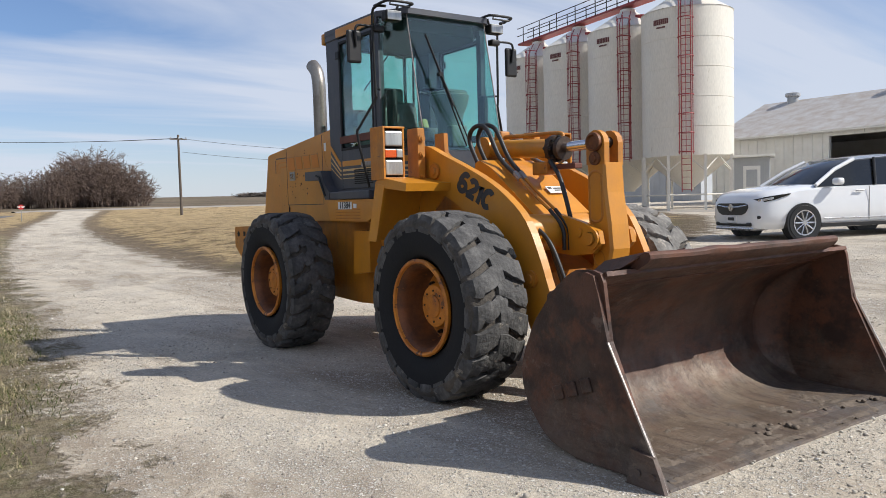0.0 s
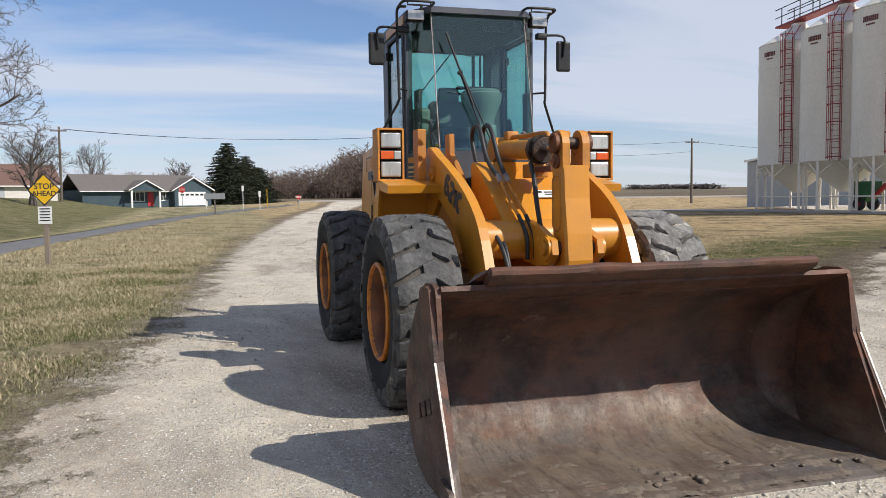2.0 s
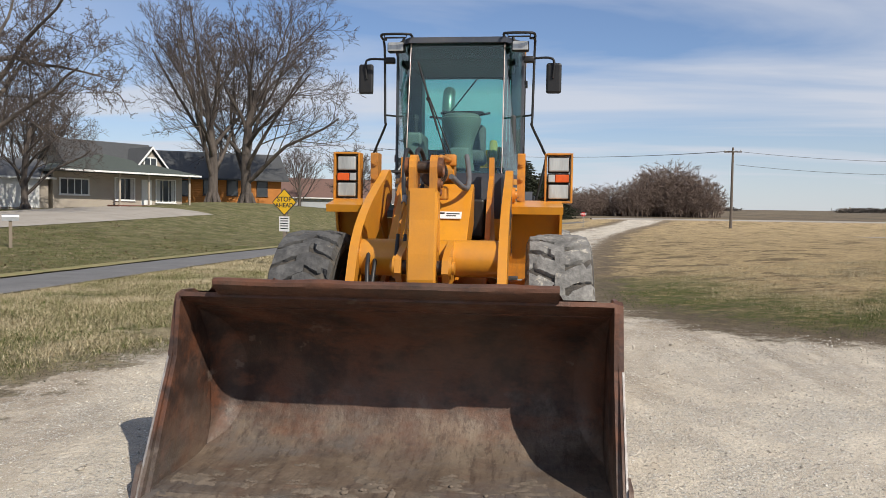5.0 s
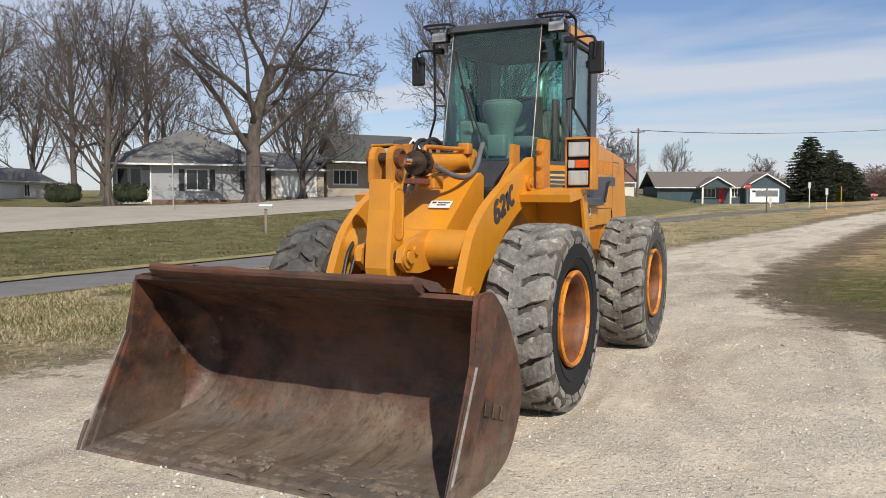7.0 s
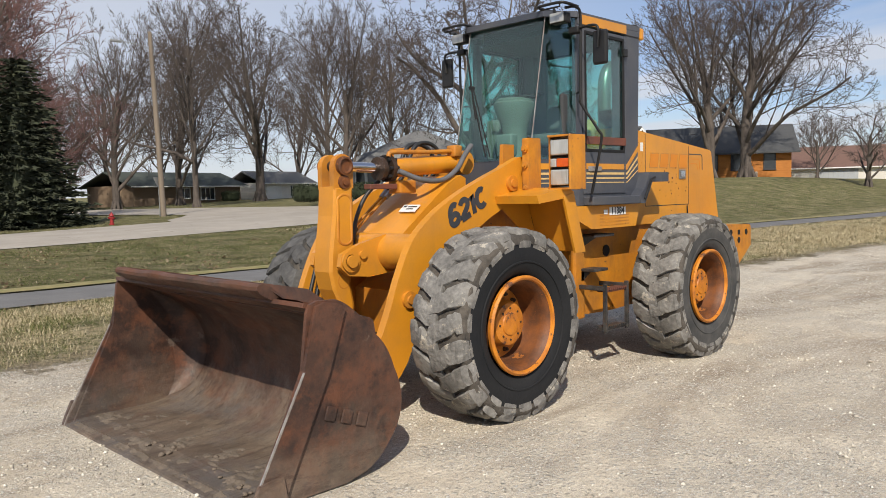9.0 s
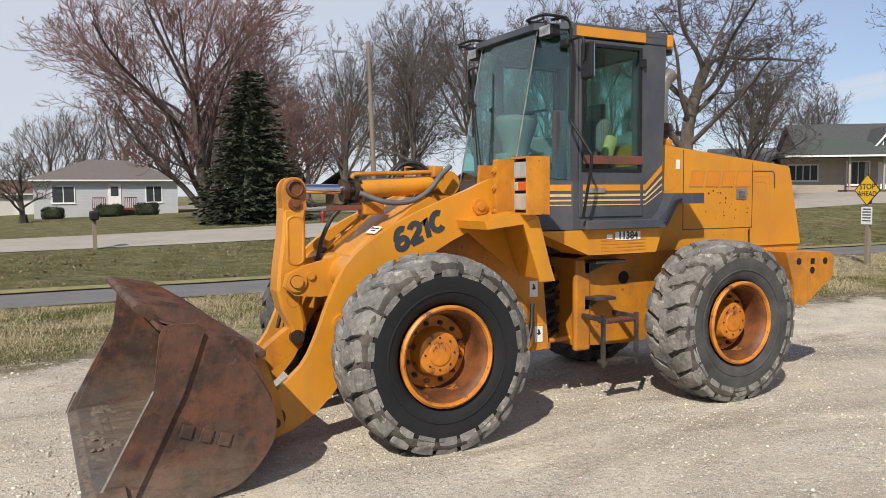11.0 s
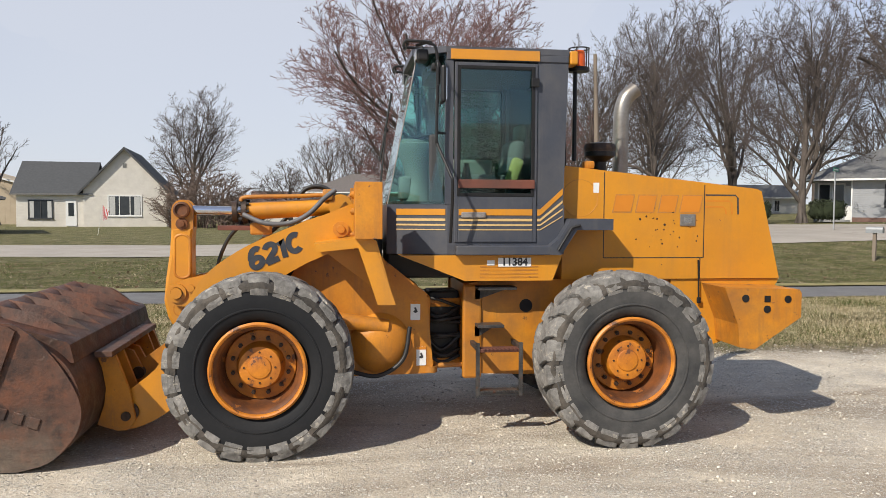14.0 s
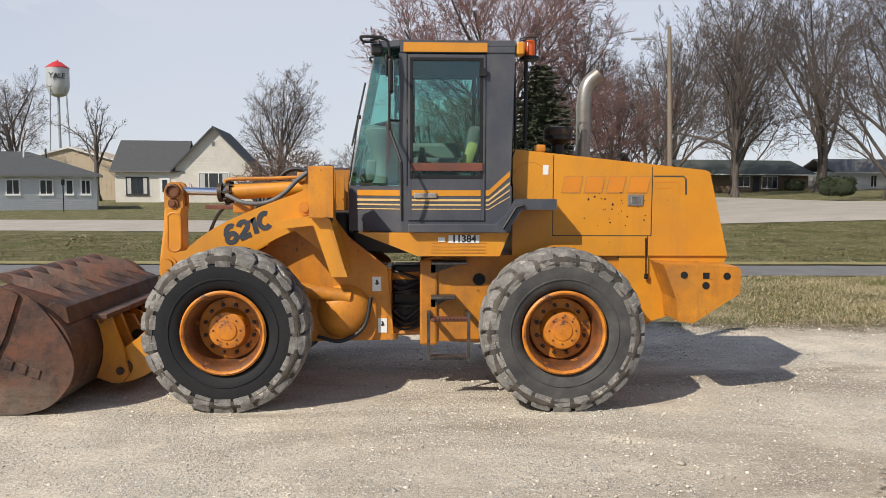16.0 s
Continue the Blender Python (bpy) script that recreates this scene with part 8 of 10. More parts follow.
roof_part(h, 11.7, 17.3, -1.2, 4.0, 2.5, 1.85, ROOF_TAUPE, "gable_y", 0.35)
window_part(h, 6.3, 0.8, 1.7, 1.3, sash=3)
panel(h, "front_door", 8.5, 0.0, 9.3, 2.1, DOOR_RED, 0, 0.06, "bright red front door")
window_part(h, 10.3, 0.9, 0.7, 1.2, sash=2)
panel(h, "garage_door", 12.35, 0.0, 16.35, 2.15, TRIM_WHITE, -1.2)
for k in range(5):
    panel(h, "door_light", 12.65 + k * 0.72, 1.55, 13.13 + k * 0.72, 1.85, HOUSE_GLASS, -1.24, 0.02)
# brick ranch and its neighbour at the side street
h, w = house("house", "low buff brick ranch house with a dark green roof", (-26.0, -68.0), (-38.5, -70.0), 1.0)
h.scale.z = 0.85
wall_part(h, 0, w, 0, 8, 2.4, SIDE_BRICK)
roof_part(h, 0, w, 0, 8, 2.4, 1.5, ROOF_GREEN, "gable_x", 0.6)
window_part(h, 5.0, 0.9, 1.2, 1.1); window_part(h, 7.6, 0.7, 1.6, 1.3, sash=3)
panel(h, "front_door", 6.6, 0.0, 7.3, 2.0, TRIM_DARK)
h, w = house("house", "small white house with a porch far down the side street", (-14.5, -75), (-19.0, -72), 0.8)
wall_part(h, 0, w, 0, 7, 2.5, SIDE_WHITE); roof_part(h, 0, w, 0, 7, 2.5, 1.8, ROOF_GREY, "gable_x")
window_part(h, 1.0, 0.9, 0.9, 1.1); window_part(h, 3.2, 0.9, 0.9, 1.1)
# white gabled house
h, w = house("house", "white clapboard house with a dark gabled roof and white door", (28.6, -68.2), (16.5, -69.5), 0.0)
h.scale = (1.15, 1.15, 1.15)
wall_part(h, -0.75, 4.2, 0.3, 7.2, 2.75, SIDE_CLAPBOARD)
roof_part(h, -0.8, 4.6, 0.3, 7.2, 2.75, 2.45, ROOF_DARK, "gable_x", 0.3, trim=ROOF_GREY)
wall_part(h, 4.2, 10.5, 0, 10, 2.95, SIDE_CLAPBOARD, 3.3, "y")
roof_part(h, 4.2, 10.5, 0, 10, 2.95, 3.3, ROOF_DARK, "gable_y", 0.35, trim=ROOF_DARK)
window_part(h, 0.2, 0.7, 1.65, 1.35, TRIM_DARK, 0.3, 2, True)
panel(h, "front_door", 2.85, 0.05, 3.65, 2.2, TRIM_WHITE, 0.3, 0.06)
panel(h, "door_light", 3.05, 0.85, 3.45, 1.9, HOUSE_GLASS, 0.24, 0.02)
window_part(h, 6.1, 0.95, 2.4, 1.5, TRIM_WHITE, 0.0, 3, True)
panel(h, "gable_vent", 7.2, 4.75, 7.45, 5.1, ROOF_GREY)
h, w = house("house", "long grey sided house with a dark roof", (34.0, -43.0), (22.6, -47.6), 0.0)
wall_part(h, 0, w, 0, 9, 2.35, SIDE_PALE); roof_part(h, 0, w, 0, 9, 2.35, 1.75, ROOF_DARK, "hip", 0.4, trim=ROOF_GREY)
for x, ww in ((2.6, 0.7), (4.7, 0.7), (6.8, 0.7), (8.8, 0.7), (10.4, 0.36), (11.35, 0.5)):
    window_part(h, x, 1.12, ww, 0.90, TRIM_WHITE, 0.0, 1 if ww < 0.5 else 2)
for x, ht in ((7.6, 0.35), (9.0, 0.55)):
    bm = bmesh.new()
    tube(bm, [(x, 3.2, 3.4), (x, 3.2, 3.75 + ht)], 0.06, 10)
    part("vent_pipe", bm, TRIM_WHITE if ht < 0.5 else TRIM_DARK, h, "roof vent pipe", 50)
h, w = house("metal_building", "tan ribbed metal building", (43.2, -77.0), (32.7, -78.6), -0.2)
wall_part(h, 0, w, 0, 16, 4.3, METAL_TAN, 1.5, "y"); roof_part(h, 0, w, 0, 16, 4.3, 1.5, METAL_TAN, "gable_y", 0.2, trim=TRIM_WHITE)
h, w = house("house", "grey sided house with a brown hipped roof", (3.6, -66.0), (-7.5, -65.0), 0.55)
wall_part(h, 0, w, 0, 8, 2.7, SIDE_PALE); roof_part(h, 0, w, 0, 8, 2.7, 1.9, ROOF_TAUPE, "hip", 0.5)
window_part(h, 8.6, 0.9, 1.2, 1.3); window_part(h, 1.4, 0.9, 1.6, 1.3)
panel(h, "front_door", 5.6, 0.45, 6.6, 2.5, TRIM_WHITE, 0, 0.06)
panel(h, "door_light", 5.8, 1.4, 6.4, 2.2, HOUSE_GLASS, -0.06, 0.02)
bm = bmesh.new()
box(bm, (4.4, -1.7, 0.25), (7.8, -0.002, 0.42), 0.01); box(bm, (5.5, -2.1, -0.2), (6.7, -1.702, 0.22), 0.01)
part("porch_deck", bm, RUST_RED, h, "dark red wooden porch with a step")
for x0, x1 in ((4.4, 5.4), (6.8, 7.8)):
    bm = bmesh.new()
    box(bm, (x0, -1.68, 1.22), (x1, -1.60, 1.30), 0.0)
    for k in range(8):
        xx = x0 + (x1 - x0) * k / 7
        box(bm, (xx - 0.025, -1.67, 0.421), (xx + 0.025, -1.61, 1.219), 0.0)
    part("porch_railing", bm, RUST_RED, h, "dark red porch railing")

h, w = house("garage", "low white garage with a brown roof far behind the lawn", (10.5, -88.0), (1.5, -88.5), 0.0)
wall_part(h, 0, w, 0, 6, 2.4, SIDE_WHITE); roof_part(h, 0, w, 0, 6, 2.4, 1.3, ROOF_BROWN, "gable_x", 0.4)
panel(h, "garage_door", 5.2, 0.0, 8.2, 2.1, TRIM_WHITE)
window_part(h, 2.0, 0.9, 1.2, 1.0)

# ---- grain side: silos, sheds ----
SILO_WHITE = material("cream_silo_paint", (0.76, 0.725, 0.64), (0.68, 0.645, 0.565), 0.8, 0.8, 0.5, 0, 0.05, 20, spots=(0.55, 0.49, 0.40), spot_scale=2.2, spot_cut=0.66, stretch=(1, 1, 0.25))
SILO_RED = material("red_painted_steel", (0.30, 0.035, 0.035), (0.22, 0.03, 0.03), 6, 0.7, 0.5)
SILO_MARK = material("dull_red_brown_mark", (0.16, 0.05, 0.045), (0.12, 0.045, 0.04), 6, 0.7, 0.6)


def silo(x, y, z, face, low):
    """A hopper bottom silo on legs; face: the yaw of its ladder side; low: where the ladder ends."""
    s = thing("silo", "cream steel silo on white legs with a red caged ladder", "silo", (x, y, z), face, "row of grain silos")
    R, z0, z1 = 2.22, 2.45, 9.55
    bm = bmesh.new()
    prof = [(R, z0)]
    for k in range(5):
        zz = z0 + (z1 - z0) * (k + 1) / 5
        prof += [(R, zz - 0.03), (R + 0.012, zz - 0.02), (R + 0.012, zz - 0.001)]
    lathe(bm, prof + [(R - 0.02, z1 + 0.02)], (0, 0, 0), "z", 48)
    part("silo_wall", bm, SILO_WHITE, s, "", 40)
    bm = bmesh.new()
    lathe(bm, [(R + 0.03, z1 + 0.021), (0.45, z1 + 1.15), (0.42, z1 + 1.3), (0.0, z1 + 1.32)], (0, 0, 0), "z", 48)
    part("roof_cone", bm, SILO_WHITE, s, "", 40)
    bm = bmesh.new()
    lathe(bm, [(R - 0.01, z0 - 0.002), (0.30, z0 - 1.55), (0.28, z0 - 1.65), (0, z0 - 1.65)], (0, 0, 0), "z", 40)
    part("hopper", bm, SILO_WHITE, s, "", 40)
    leg = None
    for k in range(8):
        a = 2 * math.pi * (k + 0.5) / 8
        bm = bmesh.new()
        cx, cy = (R + 0.02) * math.cos(a), (R + 0.02) * math.sin(a)
        box(bm, (cx - 0.06, cy - 0.06, -0.3), (cx + 0.06, cy + 0.06, z0 + 0.05), 0.0)
        part("leg", bm, SILO_WHITE, s)
        b2 = 2 * math.pi * (k + 1.5) / 8
        ex, ey = (R + 0.02) * math.cos(b2), (R + 0.02) * math.sin(b2)
        bm = bmesh.new()
        mx, my = (cx + ex) / 2, (cy + ey) / 2
        for p0, p1 in (((cx, cy, z0 - 0.75), (mx, my, z0 - 0.02)), ((ex, ey, z0 - 0.75), (mx, my, z0 - 0.02)), ((cx, cy, 0.55), (ex, ey, 0.55))):
            bm = bmesh.new()
            tube(bm, [p0, p1], 0.037, 6)
            part("brace", bm, SILO_WHITE, s)
    ld = new("ladder"); ld.parent = s
    tagged(ld, "red steel ladder with a safety cage")
    for dx in (-0.22, 0.22):
        bm = bmesh.new()
        tube(bm, [(dx, -R - 0.10, low), (dx, -R - 0.10, z1 + 0.1), (dx, -0.6, z1 + 1.1)], 0.025, 6)
        part("rail", bm, SILO_RED, ld)
    bm = bmesh.new()
    tube(bm, [(-0.22, -R - 0.10, 0), (0.22, -R - 0.10, 0)], 0.014, 5)
    rung = part("rung", bm, SILO_RED, ld)
    rung.location.z = low + 0.1
    for k in range(1, int((z1 - low) / 0.3) + 1):
        o = new("rung", rung.data); o.parent = ld; o.location.z = low + 0.1 + k * 0.3
    bm = bmesh.new()
    tube(bm, [(0.36 * math.sin(a), -R - 0.12 - 0.40 * (math.cos(a) + 0.6), 0) for a in [-2.1 + 4.2 * j / 12 for j in range(13)]], 0.026, 6)
    hoop = part("cage_hoop", bm, SILO_RED, ld)
    hoop.location.z = 2.6
    for k in range(1, 9):
        o = new("cage_hoop", hoop.data); o.parent = ld; o.location.z = 2.6 + k * 0.9
    for j in (0, 3, 6, 9, 12):
        a = -2.1 + 4.2 * j / 12
        bm = bmesh.new()
        tube(bm, [(0.36 * math.sin(a), -R - 0.12 - 0.40 * (math.cos(a) + 0.6), 2.5), (0.36 * math.sin(a), -R - 0.12 - 0.40 * (math.cos(a) + 0.6), z1 + 0.4)], 0.018, 5)
        part("cage_bar", bm, SILO_RED, ld)
    bm = bmesh.new()
    box(bm, (0.5, -1.2, z1 + 0.55), (0.95, -0.8, z1 + 0.75), 0.03)
    part("hatch", bm, SILO_RED, s, "red roof hatch")
    for k, (w2, zz, hh) in enumerate(((0.85, 8.95, 0.26), (0.5, 8.68, 0.08))):
        bm = bmesh.new()
        a0 = -math.pi / 2 - 0.55
        n = 8
        for i in range(n):
            aa, ab = a0 + (w2 / R) * (i / n - 0.5), a0 + (w2 / R) * ((i + 0.82) / n - 0.5)
            v = [bm.verts.new((r * math.cos(q), r * math.sin(q), c)) for r in (R + 0.013, R + 0.02) for q in (aa, ab) for c in (zz - hh / 2, zz + hh / 2)]
            for q in ((0, 1, 3, 2), (4, 6, 7, 5), (0, 4, 5, 1), (2, 3, 7, 6), (0, 2, 6, 4), (1, 5, 7, 3)):
                bm.faces.new([v[i2] for i2 in q])
        part("maker_mark", bm, SILO_MARK, s, "row of plain dark red bars")
    return s


SILOS = [(-19.3, 29.2), (-23.81, 30.0), (-28.32, 30.8), (-32.83, 31.6)]
SILO_DIR = math.degrees(math.atan2(SILOS[3][1] - SILOS[0][1], SILOS[3][0] - SILOS[0][0]))
for k, (x, y) in enumerate(SILOS):
    silo(x, y, 0.82, 36, 0.7 if k == 0 else 2.4)
cw_thing = thing("catwalk", "red steel catwalk with handrails across the silo tops", "catwalk", (-19.3, 29.2, 1.75), SILO_DIR)
Ltot = math.hypot(SILOS[3][0] - SILOS[0][0], SILOS[3][1] - SILOS[0][1])
bm = bmesh.new()
box(bm, (-3, -0.4, 10.05), (Ltot + 2.0, 0.4, 10.17), 0.0)
part("deck", bm, SILO_RED, cw_thing)
for s in (-0.4, 0.4):
    bm = bmesh.new()
    for zz in (10.65, 11.15):
        tube(bm, [(-3, s, zz), (Ltot + 2.0, s, zz)], 0.03, 6)
    k = -3
    while k < Ltot + 2:
        tube(bm, [(k, s, 10.1), (k, s, 11.15)], 0.03, 6)
        k += 2.0
    part("handrail", bm, BLACK_PAINT, cw_thing, "dark handrail")
# long metal shed with a dark doorway
h, w = house("metal_shed", "long white metal shed with rusty roof and dark open doorway", (-27.0, 41.0), (6.0, 41.0), 0.9)
h.matrix_world = pose(-25.5, 39.9, 0.9, 0, 0, -2)
W2 = 34.0
wall_part(h, 0, 7.9, 0, 0.25, 3.9, METAL_WHITE); wall_part(h, 17.2, W2, 0, 0.25, 3.9, METAL_WHITE); wall_part(h, 7.9, 17.2, 0, 0.25, 3.9, METAL_WHITE, low=3.55)
wall_part(h, 0, W2, 11.75, 12, 3.9, METAL_WHITE); wall_part(h, 0, 0.25, 0.26, 11.74, 3.9, METAL_WHITE, 2.42, "x"); wall_part(h, W2 - 0.25, W2, 0.26, 11.74, 3.9, METAL_WHITE, 2.42, "x")
roof_part(h, 0, W2, 0, 12, 3.9, 2.5, ROOF_METAL, "gable_x", 0.25, trim=METAL_WHITE)
for k in range(int(W2 / 0.6)):
    x = 0.3 + k * 0.6
    bm = bmesh.new()
    if not 7.8 < x < 17.3:
        box(bm, (x - 0.03, -0.028, 0.0), (x + 0.03, -0.001, 3.88), 0.0)
    else:
        box(bm, (x - 0.03, -0.028, 3.55), (x + 0.03, -0.001, 3.88), 0.0)
    part("wall_rib", bm, METAL_WHITE, h)
for x in (2.0, 9.0):
    bm = bmesh.new()
    lathe(bm, [(0.35, 6.2), (0.35, 6.75), (0.48, 6.8), (0.48, 7.0), (0.0, 7.12)], (x, 5.8, 0), "z", 16)
    part("roof_vent", bm, METAL_GREY, h, "galvanised roof ventilator", 40)
h, w = house("lean_to_shed", "small grey metal hut with a flat roof beside the silo", (-19.2, 33.0), (-17.7, 33.9), 0.8)
wall_part(h, 0, w, 0, 2.0, 2.45, METAL_GREY)
bm = bmesh.new()
box(bm, (-0.25, -0.45, 2.455), (w + 0.25, 2.2, 2.58), 0.01)
part("roof", bm, METAL_WHITE, h, "flat pale roof")
panel(h, "door", 0.45, 0.0, 1.3, 2.0, TRIM_WHITE)
panel(h, "door_pane", 0.6, 0.9, 1.15, 1.8, METAL_GREY, -0.04, 0.02)
h, w = house("metal_building", "grey metal building behind the silos", (-53.0, 43.5), (-36.0, 53.0), 0.5)
wall_part(h, 0, w, 0, 14, 4.0, METAL_GREY); roof_part(h, 0, w, 0, 14, 4.0, 1.5, METAL_GREY, "gable_y", 0.2)


# ---- street furniture, poles, wires ----
POLE_WOOD = material("weathered_pole_wood", (0.23, 0.185, 0.14), (0.15, 0.12, 0.095), 3, 0.8, 0.9, 0, 0.3, 30, stretch=(1, 1, 0.1))
POLE_DARK = material("dark_creosoted_pole", (0.10, 0.08, 0.065), (0.14, 0.115, 0.095), 3, 0.8, 0.9, 0, 0.3, 30, stretch=(1, 1, 0.1))
GALV = material("galvanised_steel", (0.36, 0.37, 0.37), (0.28, 0.29, 0.29), 8, 0.7, 0.5, 0.5)
SIGN_YELLOW = material("yellow_sign_face", (0.72, 0.42, 0.01), (0.64, 0.37, 0.01), 4, 0.5, 0.5)
SIGN_RED = material("red_sign_face", (0.52, 0.03, 0.03), (0.45, 0.03, 0.03), 4, 0.5, 0.5)
SIGN_GREEN = material("green_sign_face", (0.02, 0.20, 0.12), (0.02, 0.17, 0.10), 4, 0.5, 0.5)
HYDRANT_RED = material("hydrant_red_paint", (0.30, 0.022, 0.022), (0.22, 0.018, 0.018), 6, 0.6, 0.5)


def utility_pole(x, y, height, yaw, mat, lean=0.0, arm=True, z=None, lamp=False):
    p = thing("utility_pole", "tall wooden utility pole", "utility pole", (x, y, terrain(x, y) if z is None else z), yaw, "utility poles")
    bm = bmesh.new()
    tube(bm, [(0, 0, -0.3), (lean * height * 0.5, 0, height * 0.5), (lean * height, 0, height)], [0.16, 0.14, 0.11], 10)
    part("pole", bm, mat, p, "", 50)
    if arm:
        bm = bmesh.new()
        box(bm, (lean * height - 0.9, -0.18, height - 0.55), (lean * height + 0.9, -0.10, height - 0.43), 0.0)
        part("crossarm", bm, mat, p)
        for dx in (-0.8, 0.0, 0.8):
            bm = bmesh.new()
            lathe(bm, [(0.05, 0), (0.06, 0.06), (0.04, 0.16), (0, 0.18)], (lean * height + dx, -0.14, height - 0.43), "z", 8)
            part("insulator", bm, GALV, p)
    if lamp:
        bm = bmesh.new()
        tube(bm, arc_points([(0, 0, height - 1.2), (0.8, 0, height - 0.8), (2.0, 0, height - 0.7)], 5), 0.03, 6)
        box(bm, (1.9, -0.12, height - 0.78), (2.5, 0.12, height - 0.66), 0.03)
        part("street_lamp", bm, GALV, p, "street lamp on an arm")
    return p


utility_pole(-80.4, 22.2, 9.0, 80, POLE_DARK, z=0.35)
utility_pole(-91.2, -19.1, 9.0, 80, POLE_DARK, z=1.25)
utility_pole(-80.7, 56.3, 8.2, 80, POLE_DARK, z=0.65)
utility_pole(-14.5, -37.7, 10.2, 0, POLE_WOOD, lean=0.032, arm=False, lamp=True)
WIRE = material("black_wire", (0.02, 0.02, 0.022), (0.03, 0.03, 0.03), 5, 0.5, 0.6)
for a, b, sag in (((-91.3, -19.1, 10.0), (-80.5, 22.2, 9.0), 0.9), ((-91.3, -18.6, 10.0), (-80.5, 22.7, 9.0), 0.9), ((-80.5, 22.2, 9.0), (-80.8, 56.3, 8.5), 0.8), ((-80.5, 22.6, 7.5), (-80.8, 56.5, 7.2), 0.8),
                  ((-91.3, -19.1, 10.0), (-101, -60, 10.0), 0.9), ((-80.8, 56.3, 8.5), (-84, 110, 8.0), 1.0)):
    bm = bmesh.new()
    pts = []
    for k in range(15):
        t = k / 14
        p = Vector(a).lerp(Vector(b), t)
        p.z -= sag * 4 * t * (1 - t)
        pts.append(p)
    tube(bm, pts, 0.02, 5)
    tagged(finish("power_line", bm, WIRE), "thin black overhead power line between poles", "power line", "power lines")


def sign_post(name, label, x, y, z, height, yaw, post=GALV, wooden=False):
    s = thing(name, label, "road sign", (x, y, z), yaw, "road signs")
    bm = bmesh.new()
    r = 0.05 if wooden else 0.028
    box(bm, (-r, 0.0, -0.2), (r, 2 * r, height), 0.004)
    part("post", bm, post, s)
    return s


SX, SY = -14.0, -6.15
s = sign_post("warning_sign", "yellow diamond road sign and white plate on a wooden post", SX, SY, terrain(SX, SY), 1.95, 80, POLE_WOOD, True)
bm = bmesh.new()
prism(bm, [(0, 1.42), (0.385, 1.80), (0, 2.19), (-0.385, 1.80)], -0.012, -0.004, 0.0)
d = part("sign_plate", bm, BLACK_INK, s, "black edged diamond plate")
bm = bmesh.new()
prism(bm, [(0, 1.455), (0.35, 1.80), (0, 2.155), (-0.35, 1.80)], -0.015, -0.0125, 0.0)
part("sign_face", bm, SIGN_YELLOW, d, "yellow face")
letters("sign_text", "STOP", 0.19, pose(0, -0.0158, 1.88, 90, 0, 0), BLACK_INK, d, 0.0006, 0.004)
letters("sign_text", "AHEAD", 0.17, pose(0, -0.0158, 1.71, 90, 0, 0), BLACK_INK, d, 0.0006, 0.004)
bm = bmesh.new()
box(bm, (-0.16, -0.012, 0.98), (0.16, -0.004, 1.40), 0.0)
d = part("small_plate", bm, WHITE_LABEL, s, "white plate with unreadable lines")
for k in range(5):
    bm = bmesh.new()
    box(bm, (-0.12, -0.014, 1.05 + k * 0.07), (0.12, -0.0125, 1.08 + k * 0.07), 0.0)
    part("text_bar", bm, BLACK_INK, d)


def stop_sign(x, y, z, yaw, height=2.2, r=0.38):
    s = sign_post("stop_sign", "red octagonal stop sign on a thin post", x, y, z, height, yaw)
    bm = bmesh.new()
    prism(bm, [(r * math.cos(a), height - 0.1 + r * math.sin(a)) for a in [math.pi / 8 + k * math.pi / 4 for k in range(8)]], -0.012, -0.004, 0.0)
    p = part("sign_face", bm, SIGN_RED, s)
    letters("sign_text", "STOP", 0.26, pose(0, -0.0128, height - 0.1, 90, 0, 0), WHITE_LABEL, p, 0.0006, 0.004)


stop_sign(-87.7, -5.9, 0.85, 75)
stop_sign(-77, 6.2, 0.5, 85, 1.5, 0.25)
s = sign_post("information_sign", "wide grey sign board on a dark post", -65, -2.3, terrain(-65, -2.3), 2.1, 80, POLE_DARK, True)
bm = bmesh.new()
box(bm, (-0.9, -0.03, 1.35), (0.9, -0.005, 1.85), 0.0)
part("board", bm, GALV, s)
for x, y, hh in ((-77, 2.2, 2.0), (-80, 0.6, 2.6), (-83, -3.2, 1.0)):
    s = sign_post("marker_post", "slender pale roadside marker post", x, y, terrain(x, y), hh, 80, TRIM_WHITE)
    bm = bmesh.new()
    box(bm, (-0.12, -0.02, hh - 0.6), (0.12, -0.004, hh), 0.0)
    part("marker_plate", bm, TRIM_WHITE, s)
s = sign_post("yellow_marker", "slim yellow roadside marker", -86, 3.5, 0.75, 2.2, 80, SIGN_YELLOW)
# yield sign seen from the back, street sign, hydrant, mailbox, garden lamp, flag
s = sign_post("yield_sign", "back of a triangular road sign on a thin post", -14.4, -37.9, terrain(-14.4, -37.9), 2.0, 200)
bm = bmesh.new()
prism(bm, [(-0.45, 2.2), (0.45, 2.2), (0.0, 1.42)], -0.012, -0.004, 0.0)
part("sign_plate", bm, GALV, s)
s = sign_post("street_sign", "green street name sign on a thin steel post", -21.9, -26.4, 1.0, 2.7, 220)
bm = bmesh.new()
box(bm, (-0.4, -0.02, 2.62), (0.4, -0.004, 2.80), 0.0)
p = part("name_plate", bm, SIGN_GREEN, s)
bm = bmesh.new()
box(bm, (-0.3, -0.024, 2.68), (0.3, -0.0205, 2.74), 0.0)
part("text_bar", bm, WHITE_LABEL, p)
hy = thing("fire_hydrant", "red fire hydrant on the corner lawn", "fire hydrant", (-8.93, -31.2, terrain(-8.93, -31.2)))
bm = bmesh.new()
hy.scale = (0.8, 0.8, 0.8)
